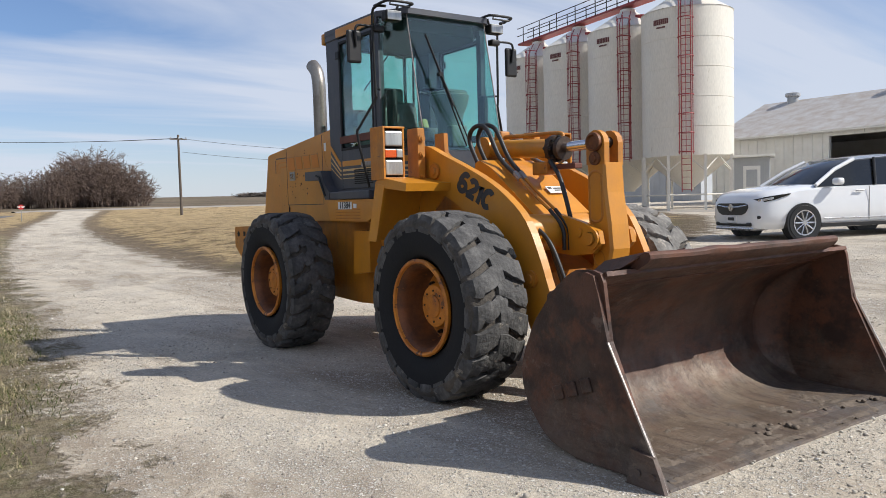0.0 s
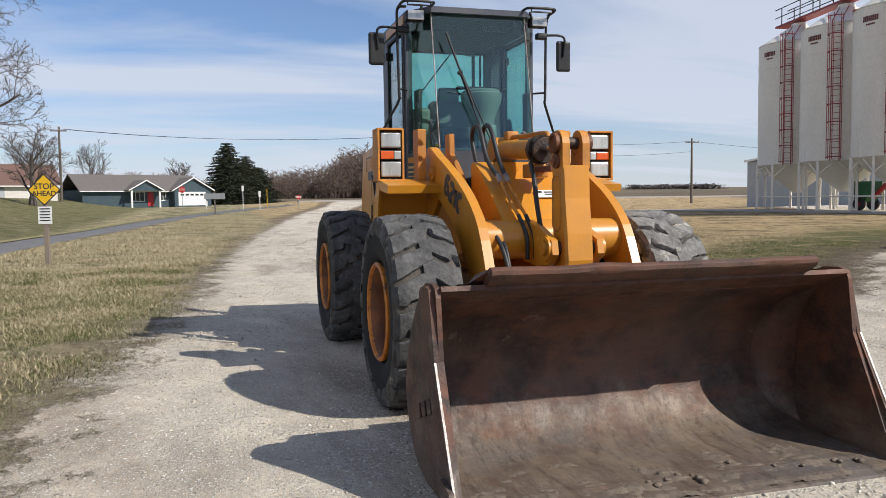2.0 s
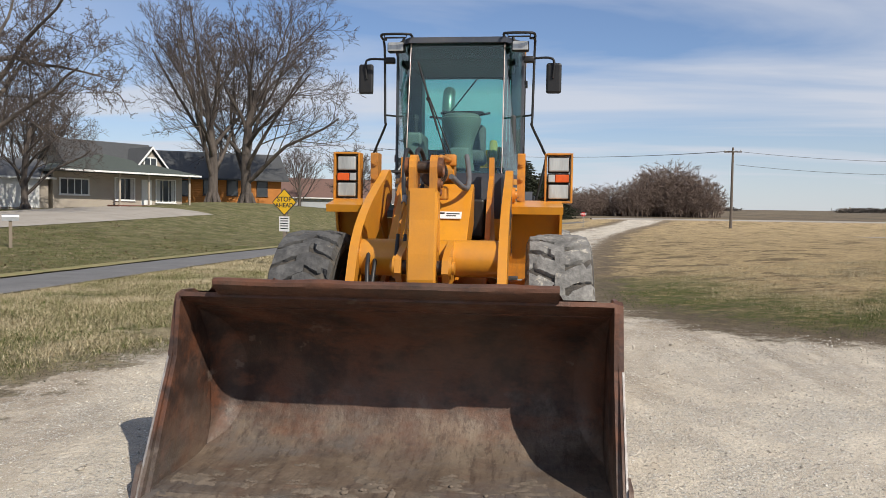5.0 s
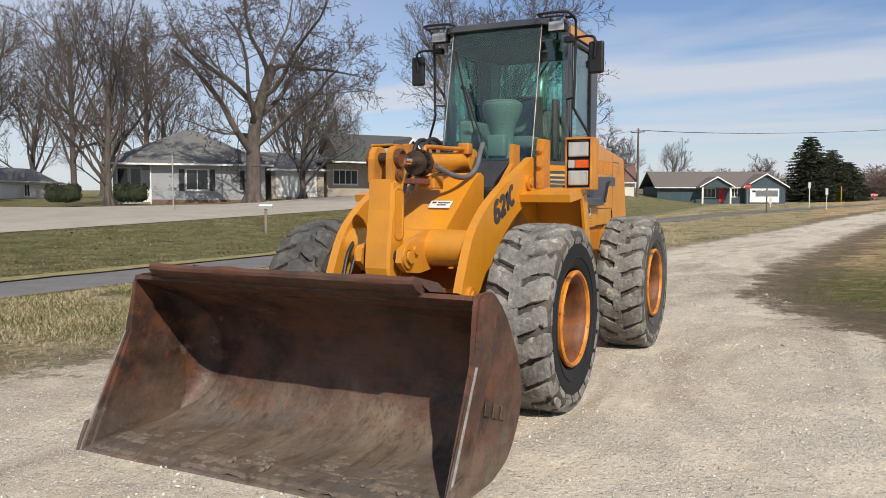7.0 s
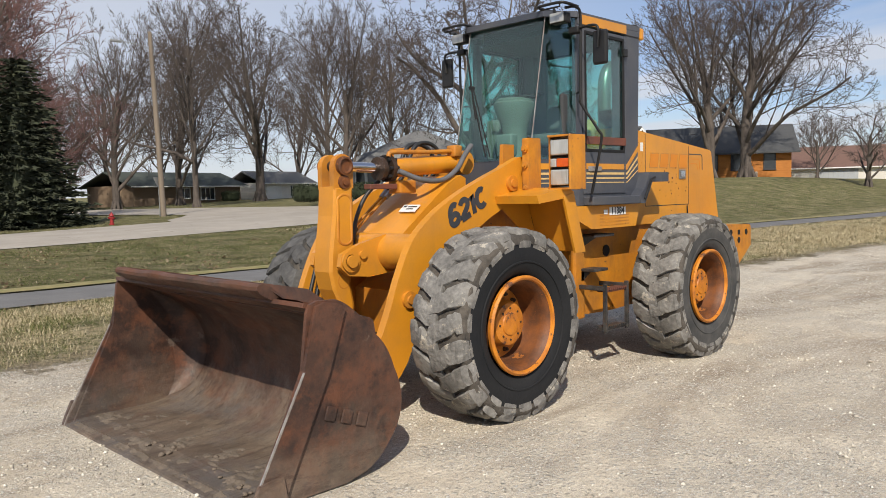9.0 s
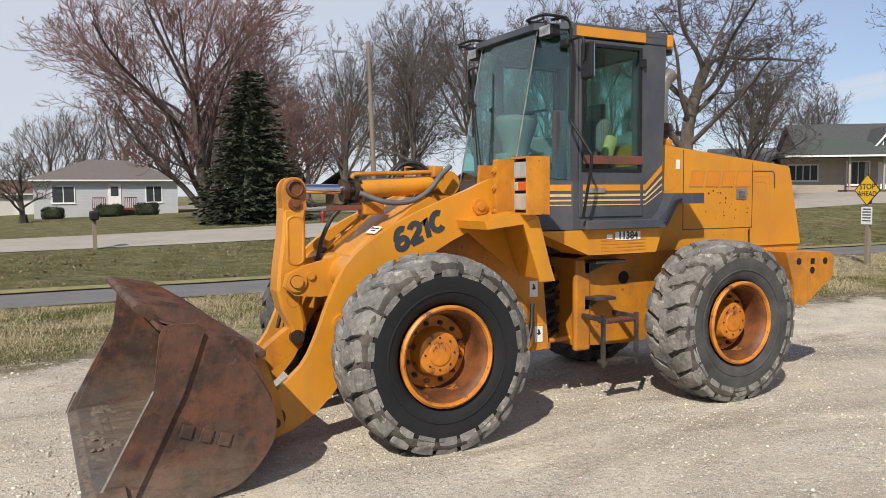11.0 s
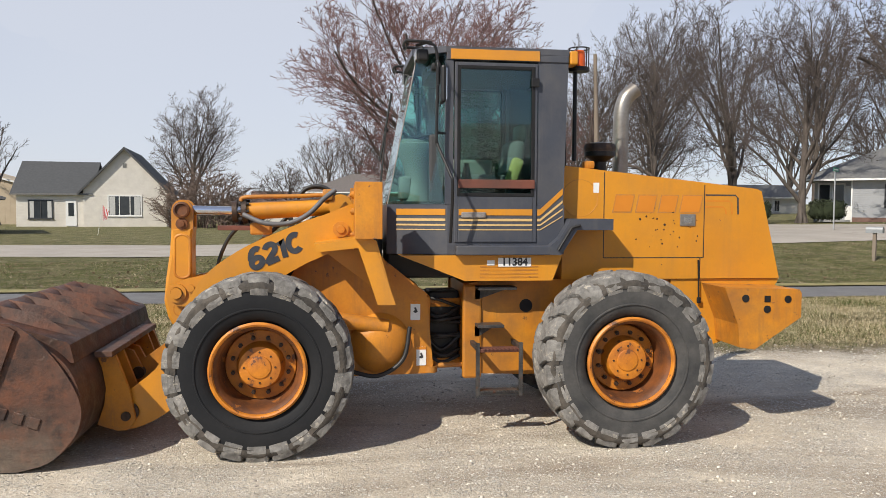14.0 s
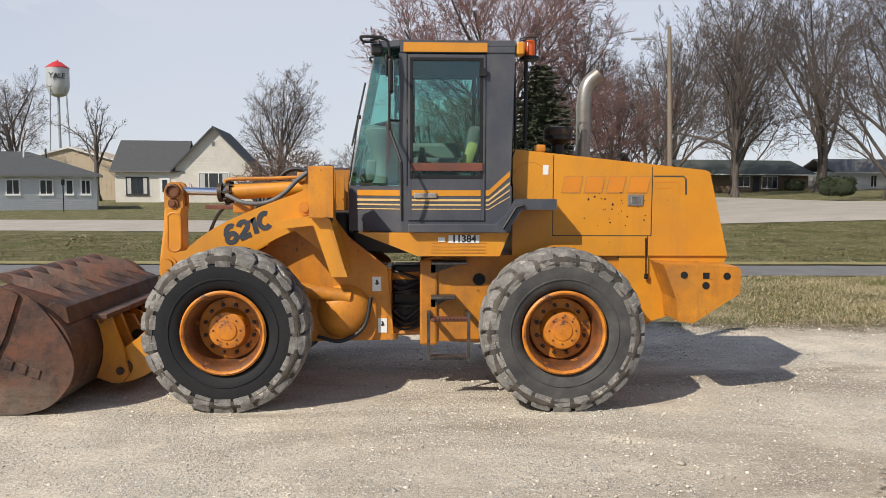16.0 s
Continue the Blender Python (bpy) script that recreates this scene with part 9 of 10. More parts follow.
lathe(bm, [(0.15, -0.1), (0.15, 0.06), (0.10, 0.08), (0.10, 0.48), (0.14, 0.50), (0.14, 0.53), (0.10, 0.62), (0.04, 0.68), (0.035, 0.74), (0, 0.74)], (0, 0, 0), "z", 20)
part("barrel", bm, HYDRANT_RED, hy, "", 40)
for ax in ("x", "y"):
    bm = bmesh.new()
    disc(bm, (0, 0, 0.40), 0.055, 0.34, ax, 12)
    part("outlet", bm, HYDRANT_RED, hy, "", 40)
mb = thing("mailbox", "grey mailbox on a wooden post by the street", "mailbox", (-16.2, -16.0, terrain(-16.2, -16.0)), 215)
bm = bmesh.new()
box(bm, (-0.05, -0.05, -0.2), (0.05, 0.05, 0.88), 0.005)
part("post", bm, POLE_WOOD, mb)
bm = bmesh.new()
prism(bm, [(-0.09, 0.88), (0.09, 0.88), (0.09, 1.0), (0.06, 1.06), (0, 1.085), (-0.06, 1.06), (-0.09, 1.0)], -0.25, 0.25, 0.01)
part("box", bm, GALV, mb, "grey metal box")
wp = thing("wooden_post", "short brown wooden post with a dark box by the street", "post", (2.08, -21.0, terrain(2.08, -21.0)), 0)
bm = bmesh.new()
box(bm, (-0.06, -0.06, -0.3), (0.06, 0.06, 0.92), 0.008)
part("post", bm, POLE_WOOD, wp)
bm = bmesh.new()
box(bm, (-0.13, -0.24, 0.92), (0.13, 0.24, 1.20), 0.05, None, 3)
part("box", bm, BLACK_PAINT, wp, "dark metal letter box")
gl = thing("garden_lamp", "black garden lamp post on the lawn", "lamp post", (22.6, -42.5, terrain(22.6, -42.5)))
bm = bmesh.new()
tube(bm, [(0, 0, -0.1), (0, 0, 1.7)], 0.035, 8)
part("post", bm, BLACK_PAINT, gl)
bm = bmesh.new()
lathe(bm, [(0.05, 1.7), (0.10, 1.75), (0.12, 2.0), (0.14, 2.02), (0, 2.12)], (0, 0, 0), "z", 8)
part("lantern", bm, BLACK_PAINT, gl)
fl = thing("flag", "small striped flag on a short pole in the lawn", "flag", (16.0, -45.8, terrain(16, -45.8)), 180)
bm = bmesh.new()
tube(bm, [(0, 0, -0.1), (0.35, 0, 2.0)], 0.015, 6)
part("flagpole", bm, TRIM_WHITE, fl)
for k in range(7):
    bm = bmesh.new()
    x0 = 0.36 - 0.0 * k
    prism(bm, [(x0 + k * 0.05, 1.95 - k * 0.06), (x0 + 0.05 + k * 0.05, 1.90 - k * 0.06), (x0 + 0.02 + k * 0.03, 0.95 + k * 0.01), (x0 - 0.02 + k * 0.03, 1.0)], -0.01, 0.01)
    part("flag_stripe", bm, SIGN_RED if k % 2 == 0 else TRIM_WHITE, fl)
# water tower
TANK_SILVER = material("silver_tank_paint", (0.50, 0.51, 0.52), (0.42, 0.43, 0.44), 0.4, 0.8, 0.45, 0.3, 0.05, 10, stretch=(1, 1, 0.2))
wt = thing("water_tower", "silver steel water tower with a red roof on legs", "water tower", (99, -209, -4.8), 25)
wt.scale = (0.88, 0.88, 0.99)
bm = bmesh.new()
lathe(bm, [(0.8, 30), (2.4, 30.6), (3.1, 32.0), (3.3, 33.2), (3.3, 37.8)], (0, 0, 0), "z", 32)
part("tank", bm, TANK_SILVER, wt, "", 40)
bm = bmesh.new()
lathe(bm, [(3.4, 37.8), (3.35, 38.0), (1.4, 39.3), (0.25, 39.7), (0, 40.3)], (0, 0, 0), "z", 32)
part("tank_roof", bm, SIGN_RED, wt, "red conical roof", 40)
for k in range(4):
    a = math.pi / 4 + k * math.pi / 2
    bm = bmesh.new()
    tube(bm, [(4.6 * math.cos(a), 4.6 * math.sin(a), 0), (3.05 * math.cos(a), 3.05 * math.sin(a), 33.5)], 0.18, 8)
    part("leg", bm, GALV, wt)
bm = bmesh.new()
tube(bm, [(0, 0, 0), (0, 0, 30.5)], 0.4, 10)
part("riser", bm, GALV, wt)
letters("tank_name", "YALE", 2.0, pose(0.0, 0, 0, 0, 0, 0) @ pose(0.2, 3.4, 35.4, 90, 0, 180), BLACK_INK, wt, 0.1, 0.03)

# ---- white parked car ----
CAR_WHITE = material("pearl_white_car_paint", (0.74, 0.75, 0.76), (0.70, 0.71, 0.72), 2, 0.4, 0.22, 0, 0, 40, coat=0.8, rough_var=0.05, grain=0.01)
CAR_GLASS = material("dark_car_glass", (0.012, 0.014, 0.016), (0.02, 0.022, 0.024), 2, 0.5, 0.05, 0, 0, 40, rough_var=0.02)
CAR_BLACK = material("black_car_plastic", (0.012, 0.012, 0.013), (0.02, 0.02, 0.02), 6, 0.5, 0.4)
CAR_ALLOY = material("silver_alloy", (0.55, 0.55, 0.56), (0.45, 0.45, 0.46), 6, 0.4, 0.28, 0.9)
car = thing("car", "white parked sport utility vehicle with a black grille", "car", (-2.98, 12.85, 0.40), -112)
# x runs forward, y to the left
stations = [(2.60, 0.50, 0.36, 0.72, 0.80), (2.56, 0.70, 0.29, 0.80, 0.90), (2.46, 0.83, 0.26, 0.87, 0.97), (2.28, 0.91, 0.25, 0.93, 1.03), (1.95, 0.955, 0.25, 0.99, 1.09), (1.45, 0.98, 0.25, 1.03, 1.13), (0.9, 0.985, 0.25, 1.06, 1.14), (0.3, 0.985, 0.26, 1.08, 1.13), (-1.2, 0.985, 0.27, 1.10, 1.15), (-2.2, 0.955, 0.32, 1.12, 1.15), (-2.58, 0.86, 0.45, 1.10, 1.13)]
bm = bmesh.new()
rings = []
for x, hw, zb, zs, zt in stations:
    ring = []
    for y, z in ((-hw * 0.9, zb), (-hw, zb + 0.14), (-hw, (zb + zs) / 2 + 0.08), (-hw * 0.965, zs), (-hw * 0.80, zt), (-hw * 0.35, zt + 0.02), (hw * 0.35, zt + 0.02), (hw * 0.80, zt), (hw * 0.965, zs), (hw, (zb + zs) / 2 + 0.08), (hw, zb + 0.14), (hw * 0.9, zb)):
        ring.append(bm.verts.new((x, y, z)))
    rings.append(ring)
for a, b in zip(rings, rings[1:]):
    for k in range(12):
        bm.faces.new((a[k], a[(k + 1) % 12], b[(k + 1) % 12], b[k]))
bm.faces.new(rings[0]); bm.faces.new(rings[-1][::-1])
bmesh.ops.subdivide_edges(bm, edges=bm.edges[:], cuts=1, use_grid_fill=True, smooth=0.6)
part("body", bm, CAR_WHITE, car, "", 50)
cab_st = [(1.30, 0.80, 1.10, 1.12), (0.75, 0.74, 1.09, 1.45), (0.25, 0.70, 1.09, 1.66), (-0.6, 0.69, 1.10, 1.73), (-1.6, 0.67, 1.11, 1.70), (-2.15, 0.64, 1.12, 1.60), (-2.5, 0.70, 1.12, 1.14)]
bm = bmesh.new()
rings = []
for x, hw, z0, z1 in cab_st:
    rings.append([bm.verts.new(c) for c in ((x, -0.90, z0), (x, -hw - 0.03, z1 - 0.05), (x, -hw * 0.8, z1), (x, 0, z1 + 0.015), (x, hw * 0.8, z1), (x, hw + 0.03, z1 - 0.05), (x, 0.90, z0))])
for a, b in zip(rings, rings[1:]):
    for k in range(6):
        bm.faces.new((a[k], a[k + 1], b[k + 1], b[k]))
part("glasshouse", bm, CAR_GLASS, car, "dark tinted windows", 40)
bm = bmesh.new()
rings = []
for x, hw, z0, z1 in cab_st[2:6]:
    rings.append([bm.verts.new((x, y, z + 0.02)) for y, z in ((-hw - 0.035, z1 - 0.05), (-hw * 0.8, z1), (0, z1 + 0.015), (hw * 0.8, z1), (hw + 0.035, z1 - 0.05))])
for a, b in zip(rings, rings[1:]):
    for k in range(4):
        bm.faces.new((a[k], a[k + 1], b[k + 1], b[k]))
bmesh.ops.solidify(bm, geom=bm.faces[:], thickness=0.03)
part("roof", bm, CAR_WHITE, car, "", 50)
for s in (1, -1):
    for pts in ([(1.28, s * 0.90, 1.12), (0.75, s * 0.79, 1.44), (0.25, s * 0.745, 1.65)], [(-0.15, s * 0.92, 1.12), (-0.25, s * 0.75, 1.68)], [(-1.35, s * 0.92, 1.12), (-1.45, s * 0.73, 1.69)], [(-2.45, s * 0.90, 1.14), (-2.18, s * 0.70, 1.60)]):
        bm = bmesh.new()
        tube(bm, pts, 0.042 if len(pts) == 3 else 0.028, 8)
        part("pillar", bm, CAR_WHITE if len(pts) == 3 else CAR_BLACK, car, "", 40)
    mi = bmesh.new()
    box(mi, (0.80, s * 0.98, 1.12), (0.98, s * 1.18, 1.26), 0.05, None, 3)
    part("door_mirror", mi, CAR_WHITE, car, "", 40)
    # slim headlamp that wraps round the corner of the nose
    for nm, f0, f1, mt, lb in (("headlight", 0.0, 1.0, CAR_GLASS, "dark wrapped headlamp"), ("headlight_lens", 0.28, 0.72, CAR_ALLOY, "bright lamp reflector")):
        bm = bmesh.new()
        rows = []
        for x, y, za, zb in ((2.545, 0.60, 0.80, 0.86), (2.50, 0.735, 0.80, 0.88), (2.40, 0.835, 0.815, 0.91), (2.25, 0.895, 0.845, 0.935), (2.10, 0.925, 0.89, 0.955), (1.90, 0.945, 0.955, 0.975)):
            out = 0.012 if nm == "headlight" else 0.018
            d = Vector((0.6, 0.8 * s, 0)) * out
            lo, hi = za + (zb - za) * f0 * 0.8, za + (zb - za) * f1
            rows.append([bm.verts.new((x + d.x, s * y + d.y, lo)), bm.verts.new((x + d.x, s * y + d.y, hi)), bm.verts.new((x - 0.03, s * (y - 0.04), hi)), bm.verts.new((x - 0.03, s * (y - 0.04), lo))])
        if nm == "headlight_lens":
            rows = rows[1:4]
        for a, b in zip(rows, rows[1:]):
            for k in range(4):
                bm.faces.new((a[k], a[(k + 1) % 4], b[(k + 1) % 4], b[k]))
        bm.faces.new(rows[0]); bm.faces.new(rows[-1][::-1])
        for v in [v for v in bm.verts if not v.link_faces]:
            bm.verts.remove(v)
        part(nm, bm, mt, car, lb, 30)
    bm = bmesh.new()
    box(bm, (-1.0, s * 0.984, 0.43), (1.15, s * 0.996, 0.455), 0.004)
    part("chrome_strip", bm, CAR_ALLOY, car, "thin chrome strip along the doors")
    bm = bmesh.new()
    box(bm, (-1.05, s * 0.975, 0.27), (1.22, s * 1.002, 0.36), 0.012)
    part("sill_cladding", bm, CAR_BLACK, car)
    bm = bmesh.new()
    box(bm, (2.30, s * 0.60, 0.46), (2.505, s * 0.83, 0.54), 0.03, pose(0, 0, 0, 0, 0, s * -28))
    part("fog_lamp", bm, CAR_BLACK, car)
    for dx, hx in ((0.2, 0.35), (-0.95, -0.8)):
        bm = bmesh.new()
        box(bm, (dx, s * 0.985, 0.98), (hx + 0.05, s * 1.015, 1.01), 0.008)
        part("door_handle", bm, CAR_ALLOY, car)
        bm = bmesh.new()
        box(bm, (dx - 0.14, s * 0.986, 0.40), (dx - 0.13, s * 0.994, 1.08), 0.0)
        part("door_gap", bm, CAR_BLACK, car)
    for x in (1.62, -1.45):
        arch = bmesh.new()
        lathe(arch, [(0.0, s * 0.80), (0.40, s * 0.80), (0.40, s * 1.003), (0.0, s * 1.003)], (x, 0, 0.37), "y", 32)
        part("wheel_arch", arch, CAR_BLACK, car, "", 40)
        wv = new("wheel"); wv.parent = car
        wv.location = (x, s * 0.90, 0.37)
        bm = bmesh.new()
        lathe(bm, [(0.25, -0.11), (0.35, -0.115), (0.372, -0.07), (0.374, 0.07), (0.35, 0.115), (0.25, 0.11)], (0, 0, 0), "y", 36, closed=True)
        part("tyre", bm, CAR_BLACK, wv, "", 40)
        bm = bmesh.new()
        lathe(bm, [(0.26, s * 0.02), (0.26, s * 0.12), (0.235, s * 0.118), (0.225, s * 0.03), (0, s * 0.03)], (0, 0, 0), "y", 36)
        for k in range(10):
            a = 2 * math.pi * k / 10
            tube(bm, [(0.04 * math.cos(a), s * 0.105, 0.04 * math.sin(a)), (0.24 * math.cos(a), s * 0.112, 0.24 * math.sin(a))], 0.017, 6)
        disc(bm, (0, s * 0.105, 0), 0.055, 0.03, "y", 16)
        part("rim", bm, CAR_ALLOY, wv, "silver multi-spoke rim", 40)
bm = bmesh.new()
prism(bm, [(-0.46, 0.79), (-0.53, 0.76), (-0.545, 0.70), (-0.48, 0.60), (-0.34, 0.545), (0.34, 0.545), (0.48, 0.60), (0.545, 0.70), (0.53, 0.76), (0.46, 0.79)], 2.45, 2.618, 0.02, axis="x", segments=2)
g = part("grille", bm, CAR_BLACK, car, "black radiator grille with a chrome bar")
bm = bmesh.new()
tube(bm, [(2.605, -0.53, 0.755), (2.622, -0.2, 0.715), (2.626, 0, 0.71), (2.622, 0.2, 0.715), (2.605, 0.53, 0.755)], 0.016, 6)
disc(bm, (2.625, 0, 0.70), 0.078, 0.03, "x", 16)
part("chrome_bar", bm, CAR_ALLOY, g, "", 40)
bm = bmesh.new()
box(bm, (2.58, -0.16, 0.385), (2.632, 0.16, 0.53), 0.005)
g = part("front_plate", bm, WHITE_LABEL, car, "white front plate")
bm = bmesh.new()
box(bm, (2.6325, -0.11, 0.43), (2.6355, 0.11, 0.495), 0.0)
part("plate_bar", bm, BLACK_INK, g)
bm = bmesh.new()
box(bm, (2.30, -0.62, 0.31), (2.60, 0.62, 0.40), 0.03)
part("lower_intake", bm, CAR_BLACK, car)
bm = bmesh.new()
box(bm, (2.20, -0.66, 0.225), (2.585, 0.66, 0.295), 0.03)
part("skid_plate", bm, CAR_ALLOY, car, "silver lower bumper edge")

GREEN_MACHINE = material("green_machine_paint", (0.02, 0.13, 0.04), (0.015, 0.09, 0.03), 4, 0.7, 0.5)
RED_MACHINE = material("red_machine_paint", (0.42, 0.03, 0.03), (0.3, 0.025, 0.025), 4, 0.7, 0.5)
fm = thing("grain_auger", "green and red grain auger machine parked below the silos", "farm machine", (-26.1, 30.2, terrain(-26.1, 30.2)), 10)
bm = bmesh.new()
prism(bm, [(-0.55, 1.5), (0.55, 1.5), (0.55, 0.9), (0.2, 0.45), (-0.2, 0.45), (-0.55, 0.9)], -0.45, 0.45, 0.03)
part("hopper", bm, GREEN_MACHINE, fm, "green steel hopper")
bm = bmesh.new()
tube(bm, [(0.3, 0, 0.6), (1.5, 0, 1.7)], 0.12, 12)
part("spout", bm, RED_MACHINE, fm, "red auger tube", 40)
for y in (-0.55, 0.55):
    bm = bmesh.new()
    lathe(bm, [(0.12, -0.08), (0.32, -0.08), (0.34, -0.04), (0.34, 0.04), (0.32, 0.08), (0.12, 0.08)], (0.0, y, 0.34), "y", 20, closed=True)
    part("tyre", bm, CAR_BLACK, fm, "", 40)
    bm = bmesh.new()
    disc(bm, (0.0, y, 0.34), 0.13, 0.12)
    part("wheel_disc", bm, RED_MACHINE, fm, "", 40)


# ---- loose stones, grass, leaves: what nobody could count ----
def in_gravel(P):
    return np.maximum(signed_distance(YARD, P), signed_distance(DRIVE, P))


def scatter_mesh(name, verts, faces, mat, label, category):
    m = bpy.data.meshes.new(name)
    m.vertices.add(len(verts)); m.vertices.foreach_set("co", np.asarray(verts, np.float32).ravel())
    n = faces.shape[1]
    m.loops.add(faces.size); m.loops.foreach_set("vertex_index", faces.astype(np.int32).ravel())
    m.polygons.add(len(faces)); m.polygons.foreach_set("loop_start", np.arange(0, faces.size, n, dtype=np.int32))
    m.update(calc_edges=True)
    m.materials.append(mat)
    return tagged(new(name, m), label, category, kind="stuff")


def two_tone(name, a, b, c, rough=0.95):
    m = bpy.data.materials.new(name)
    m.use_nodes = True
    n, l = m.node_tree.nodes, m.node_tree.links
    g = n.new("ShaderNodeNewGeometry")
    r = n.new("ShaderNodeValToRGB")
    r.color_ramp.elements[0].color, r.color_ramp.elements[1].color = (*a, 1), (*c, 1)
    e = r.color_ramp.elements.new(0.55); e.color = (*b, 1)
    l.new(g.outputs["Random Per Island"], r.inputs[0])
    l.new(r.outputs[0], n["Principled BSDF"].inputs["Base Color"])
    n["Principled BSDF"].inputs["Roughness"].default_value = rough
    n["Principled BSDF"].inputs["Specular IOR Level"].default_value = 0.2
    return m


rs = np.random.RandomState(5)
STONE = two_tone("loose_limestone", (0.33, 0.295, 0.25), (0.56, 0.51, 0.425), (0.75, 0.71, 0.63))
STRAW = two_tone("straw_grass_blades", (0.19, 0.15, 0.085), (0.42, 0.345, 0.205), (0.62, 0.54, 0.37))
GREEN = two_tone("new_grass_blades", (0.050, 0.066, 0.018), (0.110, 0.130, 0.036), (0.24, 0.21, 0.105))
LITTER = two_tone("dead_stalk_litter", (0.09, 0.065, 0.042), (0.20, 0.150, 0.10), (0.36, 0.295, 0.205))
LEAF = two_tone("dry_brown_leaves", (0.09, 0.06, 0.035), (0.17, 0.12, 0.07), (0.28, 0.22, 0.15))


def heights(P):
    return np.array([terrain(x, y) for x, y in P])


def stones(n, area, lo, hi, clump):
    P = np.column_stack([rs.uniform(area[0], area[1], n), rs.uniform(area[2], area[3], n)])
    keep = in_gravel(P) > -0.3
    if clump:
        keep &= np.array([1.3 * noise.noise(Vector((x * 0.9, y * 0.9, 9))) + 0.5 * noise.noise(Vector((x * 3.1, y * 3.1, 2))) for x, y in P]) + rs.uniform(-0.4, 0.4, n) > 0.10
    P = P[keep]
    k = len(P)
    base = np.array(((1, 0, 0.1), (0.1, 1, 0), (-1, 0.1, 0), (0, -1, -0.1), (0.1, 0, 1), (0, 0.1, -1)), float) * 1.15
    tri = np.array([(a, (a + 1) % 4, 4) for a in range(4)] + [((a + 1) % 4, a, 5) for a in range(4)])
    s = lo * (hi / lo) ** (rs.uniform(0, 1, k) ** 2.4)
    V = base[None] * (1 + rs.uniform(-0.42, 0.30, (k, len(base), 3)))
    ca, sa = np.cos(rs.uniform(0, 6.28, k)), np.sin(rs.uniform(0, 6.28, k))
    V = np.stack([V[:, :, 0] * ca[:, None] - V[:, :, 2] * sa[:, None], V[:, :, 1], V[:, :, 0] * sa[:, None] + V[:, :, 2] * ca[:, None]], 2)
    V = V * (s[:, None, None] * np.stack([rs.uniform(0.8, 1.3, k), rs.uniform(0.7, 1.1, k), rs.uniform(0.45, 0.8, k)], 1)[:, None])
    V[:, :, 0] += P[:, :1]; V[:, :, 1] += P[:, 1:]; V[:, :, 2] += (heights(P) + s * 0.2)[:, None]
    F = tri[None] + (np.arange(k) * len(base))[:, None, None]
    return V.reshape(-1, 3), F.reshape(-1, 3)


parts_v, parts_f, off = [], [], 0
for args in ((78000, (-8, 8.5, -3.8, 8.5), 0.0042, 0.014, True), (14000, (-8, 8.5, -3.8, 8.5), 0.004, 0.012, False), (2200, (-9, 8.5, -3.8, 8.5), 0.011, 0.024, True), (6000, (-26, -8, -3, 4), 0.008, 0.022, True)):
    v, f = stones(*args)
    parts_v.append(v); parts_f.append(f + off); off += len(v)
scatter_mesh("loose_gravel", np.concatenate(parts_v), np.concatenate(parts_f), STONE, "loose pale limestone chips on the gravel yard", "gravel")


def blades(n, area, height, mat, name, label, patch, cut, edge=-0.25, path_gap=True, thick=1.0, flat=1.0, top=None):
    P = np.column_stack([rs.uniform(area[0], area[1], n), rs.uniform(area[2], area[3], n)])
    g = in_gravel(P) + rs.uniform(-0.4, 0.4, n)
    keep = g < edge
    if top is not None:
        keep &= g > top
    nz = np.array([noise.noise(Vector((x * patch, y * patch, 4))) for x, y in P])
    keep &= nz + rs.uniform(-0.35, 0.35, n) > cut
    if path_gap:
        keep &= np.abs(P[:, 1] - np.array([path_centre(x) for x in P[:, 0]])) > 1.02
    P = P[keep]
    k = len(P)
    z = heights(P)
    a = rs.uniform(0, 2 * np.pi, k)
    h = height * rs.uniform(0.5, 1.3, k)
    w = rs.uniform(0.0012, 0.0028, k) * (thick if thick else 1.0)
    lean = rs.uniform(0.5, 1.8, k) * h * flat
    h = h / flat
    d = np.stack([np.cos(a), np.sin(a)], 1)
    V = np.zeros((k, 3, 3))
    V[:, 0, :2] = P - d[:, ::-1] * [1, -1] * w[:, None]; V[:, 1, :2] = P + d[:, ::-1] * [1, -1] * w[:, None]
    V[:, 2, :2] = P + d * lean[:, None]
    V[:, :2, 2] = (z - 0.004)[:, None]; V[:, 2, 2] = z + h
    return scatter_mesh(name, V.reshape(-1, 3), np.arange(3 * k).reshape(-1, 3), mat, label, "grass")


blades(190000, (-12, 7, -8.4, -2.6), 0.050, STRAW, "dry_grass", "short dry straw coloured grass beside the drive", 0.8, -0.22, -0.4, True, 1.7)
blades(190000, (-12, 7, -8.4, -2.6), 0.048, GREEN, "green_grass", "fresh green grass shoots beside the drive", 0.9, 0.02, -0.15, True, 1.7)
blades(60000, (-12, 7, -4.6, -2.2), 0.030, LITTER, "dead_litter", "brown dead stalks strewn along the gravel edge", 1.1, -0.25, 0.35, True, 1.2, 2.4, -0.9)
blades(50000, (-26, -12, -8.4, -2.2), 0.06, STRAW, "dry_grass", "short dry grass along the drive", 0.5, -0.25, -0.3, True, 2.6)
blades(120000, (-15, -1, 1.4, 12), 0.040, STRAW, "dry_grass", "matted dry grass of the meadow beside the drive", 1.2, -0.1, -2.2, True, 1.5)
blades(90000, (-12, -1, 1.4, 11), 0.030, GREEN, "green_grass", "fresh green band between meadow and yard", 0.9, -0.1, -0.7, True, 1.6, 1.0, -3.4)
blades(120000, (-26, 20, -20.2, -10.6), 0.040, GREEN, "green_grass", "patchy green lawn between path and street", 0.5, -0.25, -0.25, True, 2.6)
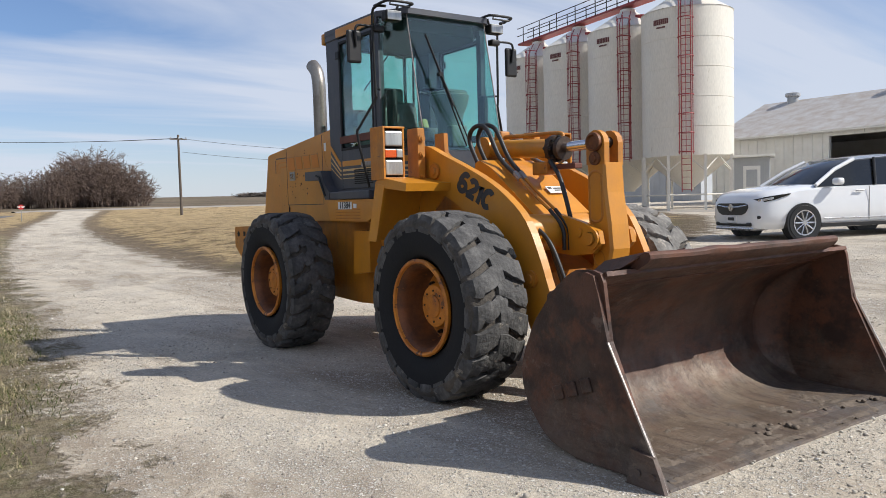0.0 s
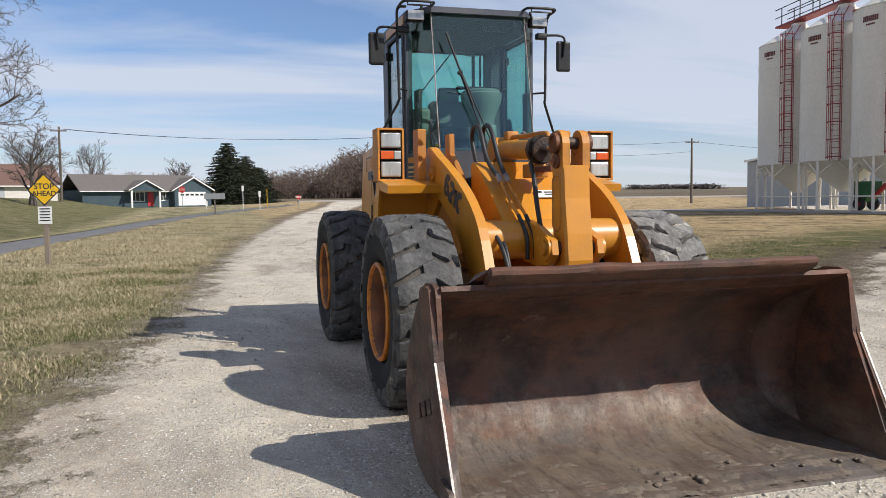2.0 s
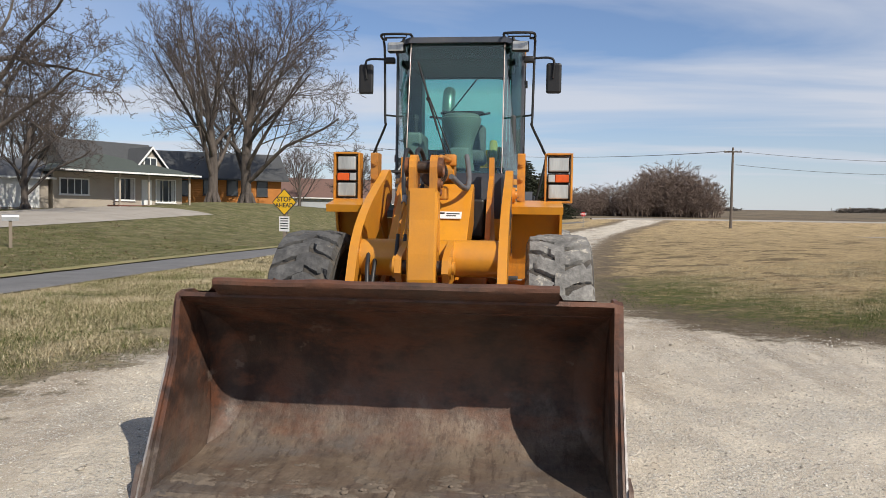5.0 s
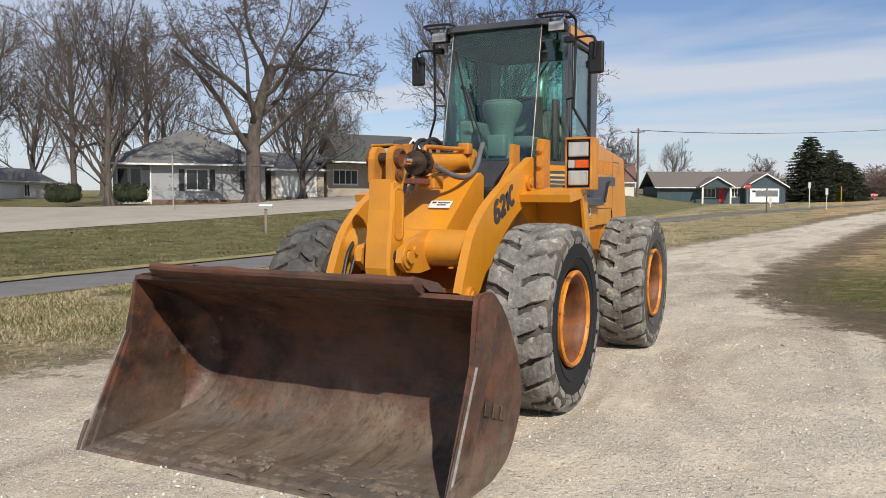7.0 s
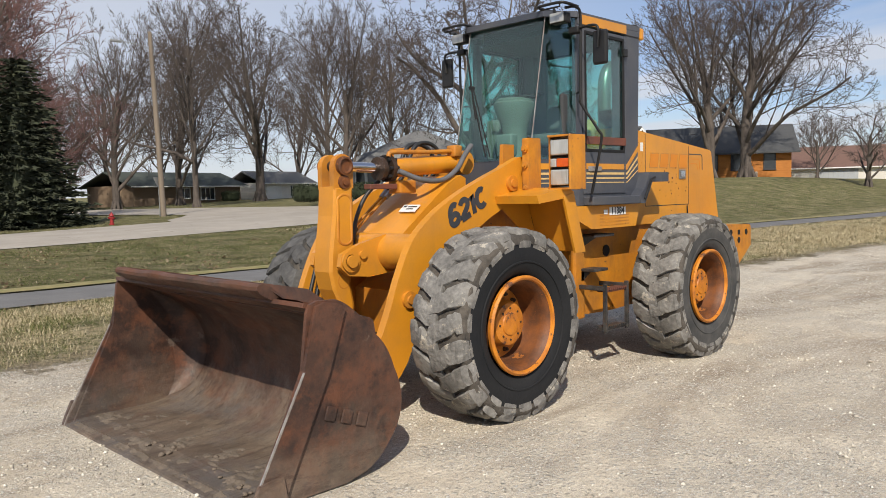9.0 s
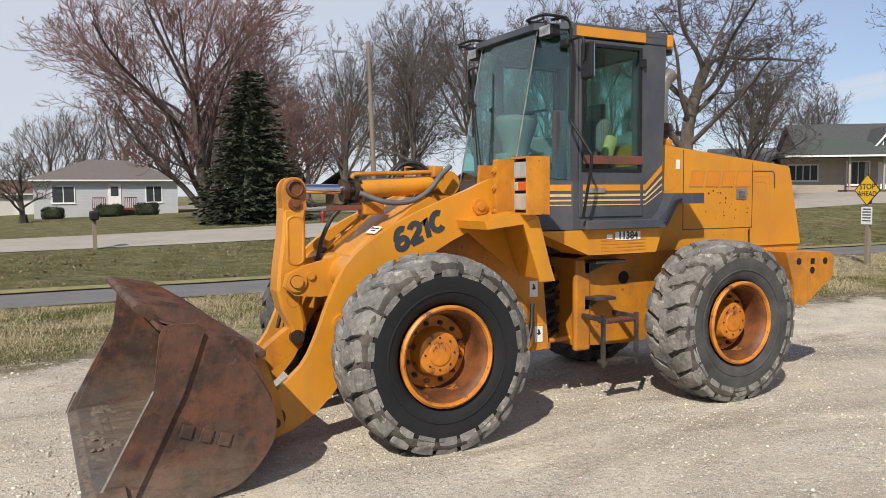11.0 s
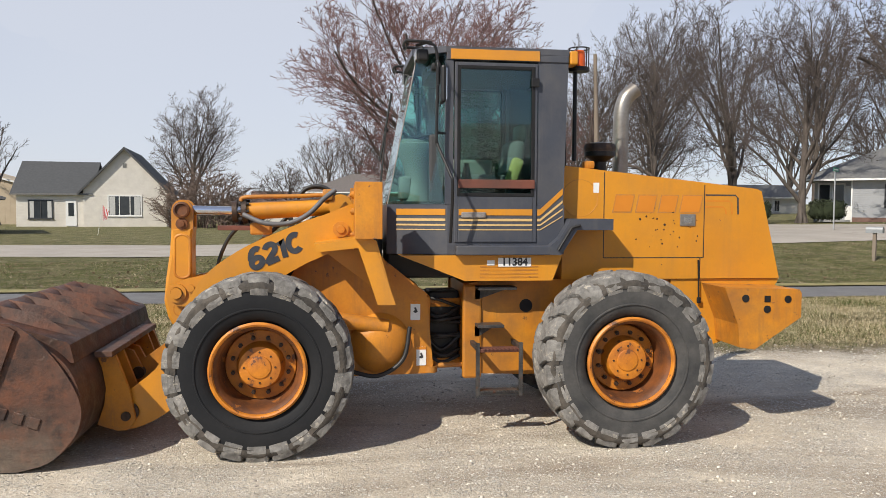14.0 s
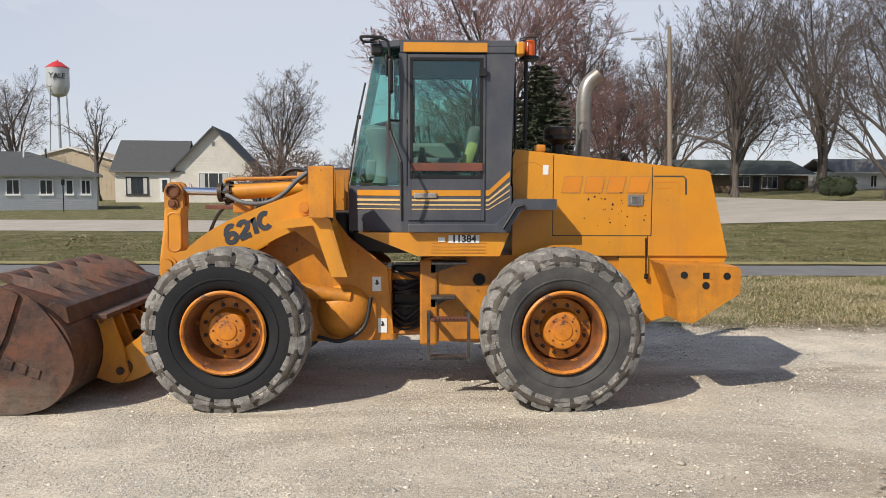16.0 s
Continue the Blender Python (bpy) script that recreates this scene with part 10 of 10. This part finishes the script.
blades(40000, (-20, 20, -20.2, -10.6), 0.040, STRAW, "dry_grass", "straw stalks in the lawn between path and street", 0.9, 0.12, -0.25, True, 2.4)
blades(40000, (-60, -17, -9, 0.5), 0.08, STRAW, "dry_grass", "dry grass along the far drive", 0.3, -0.2, -0.25, True, 4.0)


def leaves(n, area):
    P = np.column_stack([rs.uniform(area[0], area[1], n), rs.uniform(area[2], area[3], n)])
    P = P[np.array([noise.noise(Vector((x * 0.4, y * 0.4, 7))) for x, y in P]) + rs.uniform(-0.4, 0.4, n) > 0.0]
    k = len(P)
    z = heights(P) + rs.uniform(0.02, 0.06, k)
    u = rs.normal(0, 1, (k, 3)) * [1, 1, 0.4]; v = rs.normal(0, 1, (k, 3)) * [1, 1, 0.4]
    s = rs.uniform(0.02, 0.045, (k, 1))
    u = u / np.linalg.norm(u, axis=1, keepdims=True) * s; v = v / np.linalg.norm(v, axis=1, keepdims=True) * s
    c = np.column_stack([P, z])
    V = np.stack([c - u, c + v, c + u, c - v], 1)
    return V.reshape(-1, 3), np.arange(4 * k).reshape(-1, 4)


v, f = leaves(9000, (-30, 22, -20.2, -10.6))
scatter_mesh("fallen_leaves", v, f, LEAF, "dry brown leaves scattered over the lawn", "leaves")


def far_woods(a, b, n, height):
    """A line of distant trees, one loose mass of small clumps."""
    f = rs.uniform(0, 1, n)
    env = 0.75 + 0.15 * np.sin(f * 37.0) + 0.1 * np.sin(f * 91.0)
    c = np.column_stack([a[0] + (b[0] - a[0]) * f, a[1] + (b[1] - a[1]) * f, terrain((a[0] + b[0]) / 2, (a[1] + b[1]) / 2) - 2.0 + rs.uniform(0, 1, n) ** 1.2 * (2.0 + height * env)])
    c[:, :2] += rs.normal(0, 3.0, (n, 2))
    V = c[:, None] + rs.normal(0, 1.0, (n, 3, 3)) * np.array((0.9, 0.9, 0.45))
    return V.reshape(-1, 3), np.arange(3 * n).reshape(-1, 3)


WOODS = two_tone("distant_bare_woods", (0.09, 0.08, 0.072), (0.15, 0.128, 0.112), (0.20, 0.175, 0.155))
WOOD_LINES = (((-554, 210), (-542, 240), 3500, 3.6), ((-515, 295), (-482, 346), 7000, 3.8), ((-600, 110), (-590, 150), 3000, 3.0))
vs_, fs_, off = [], [], 0
for args in WOOD_LINES:
    v, f = far_woods(*args)
    vs_.append(v); fs_.append(f + off); off += len(v)
scatter_mesh("far_woods", np.concatenate(vs_), np.concatenate(fs_), WOODS, "thin line of distant bare trees along the horizon", "woods")
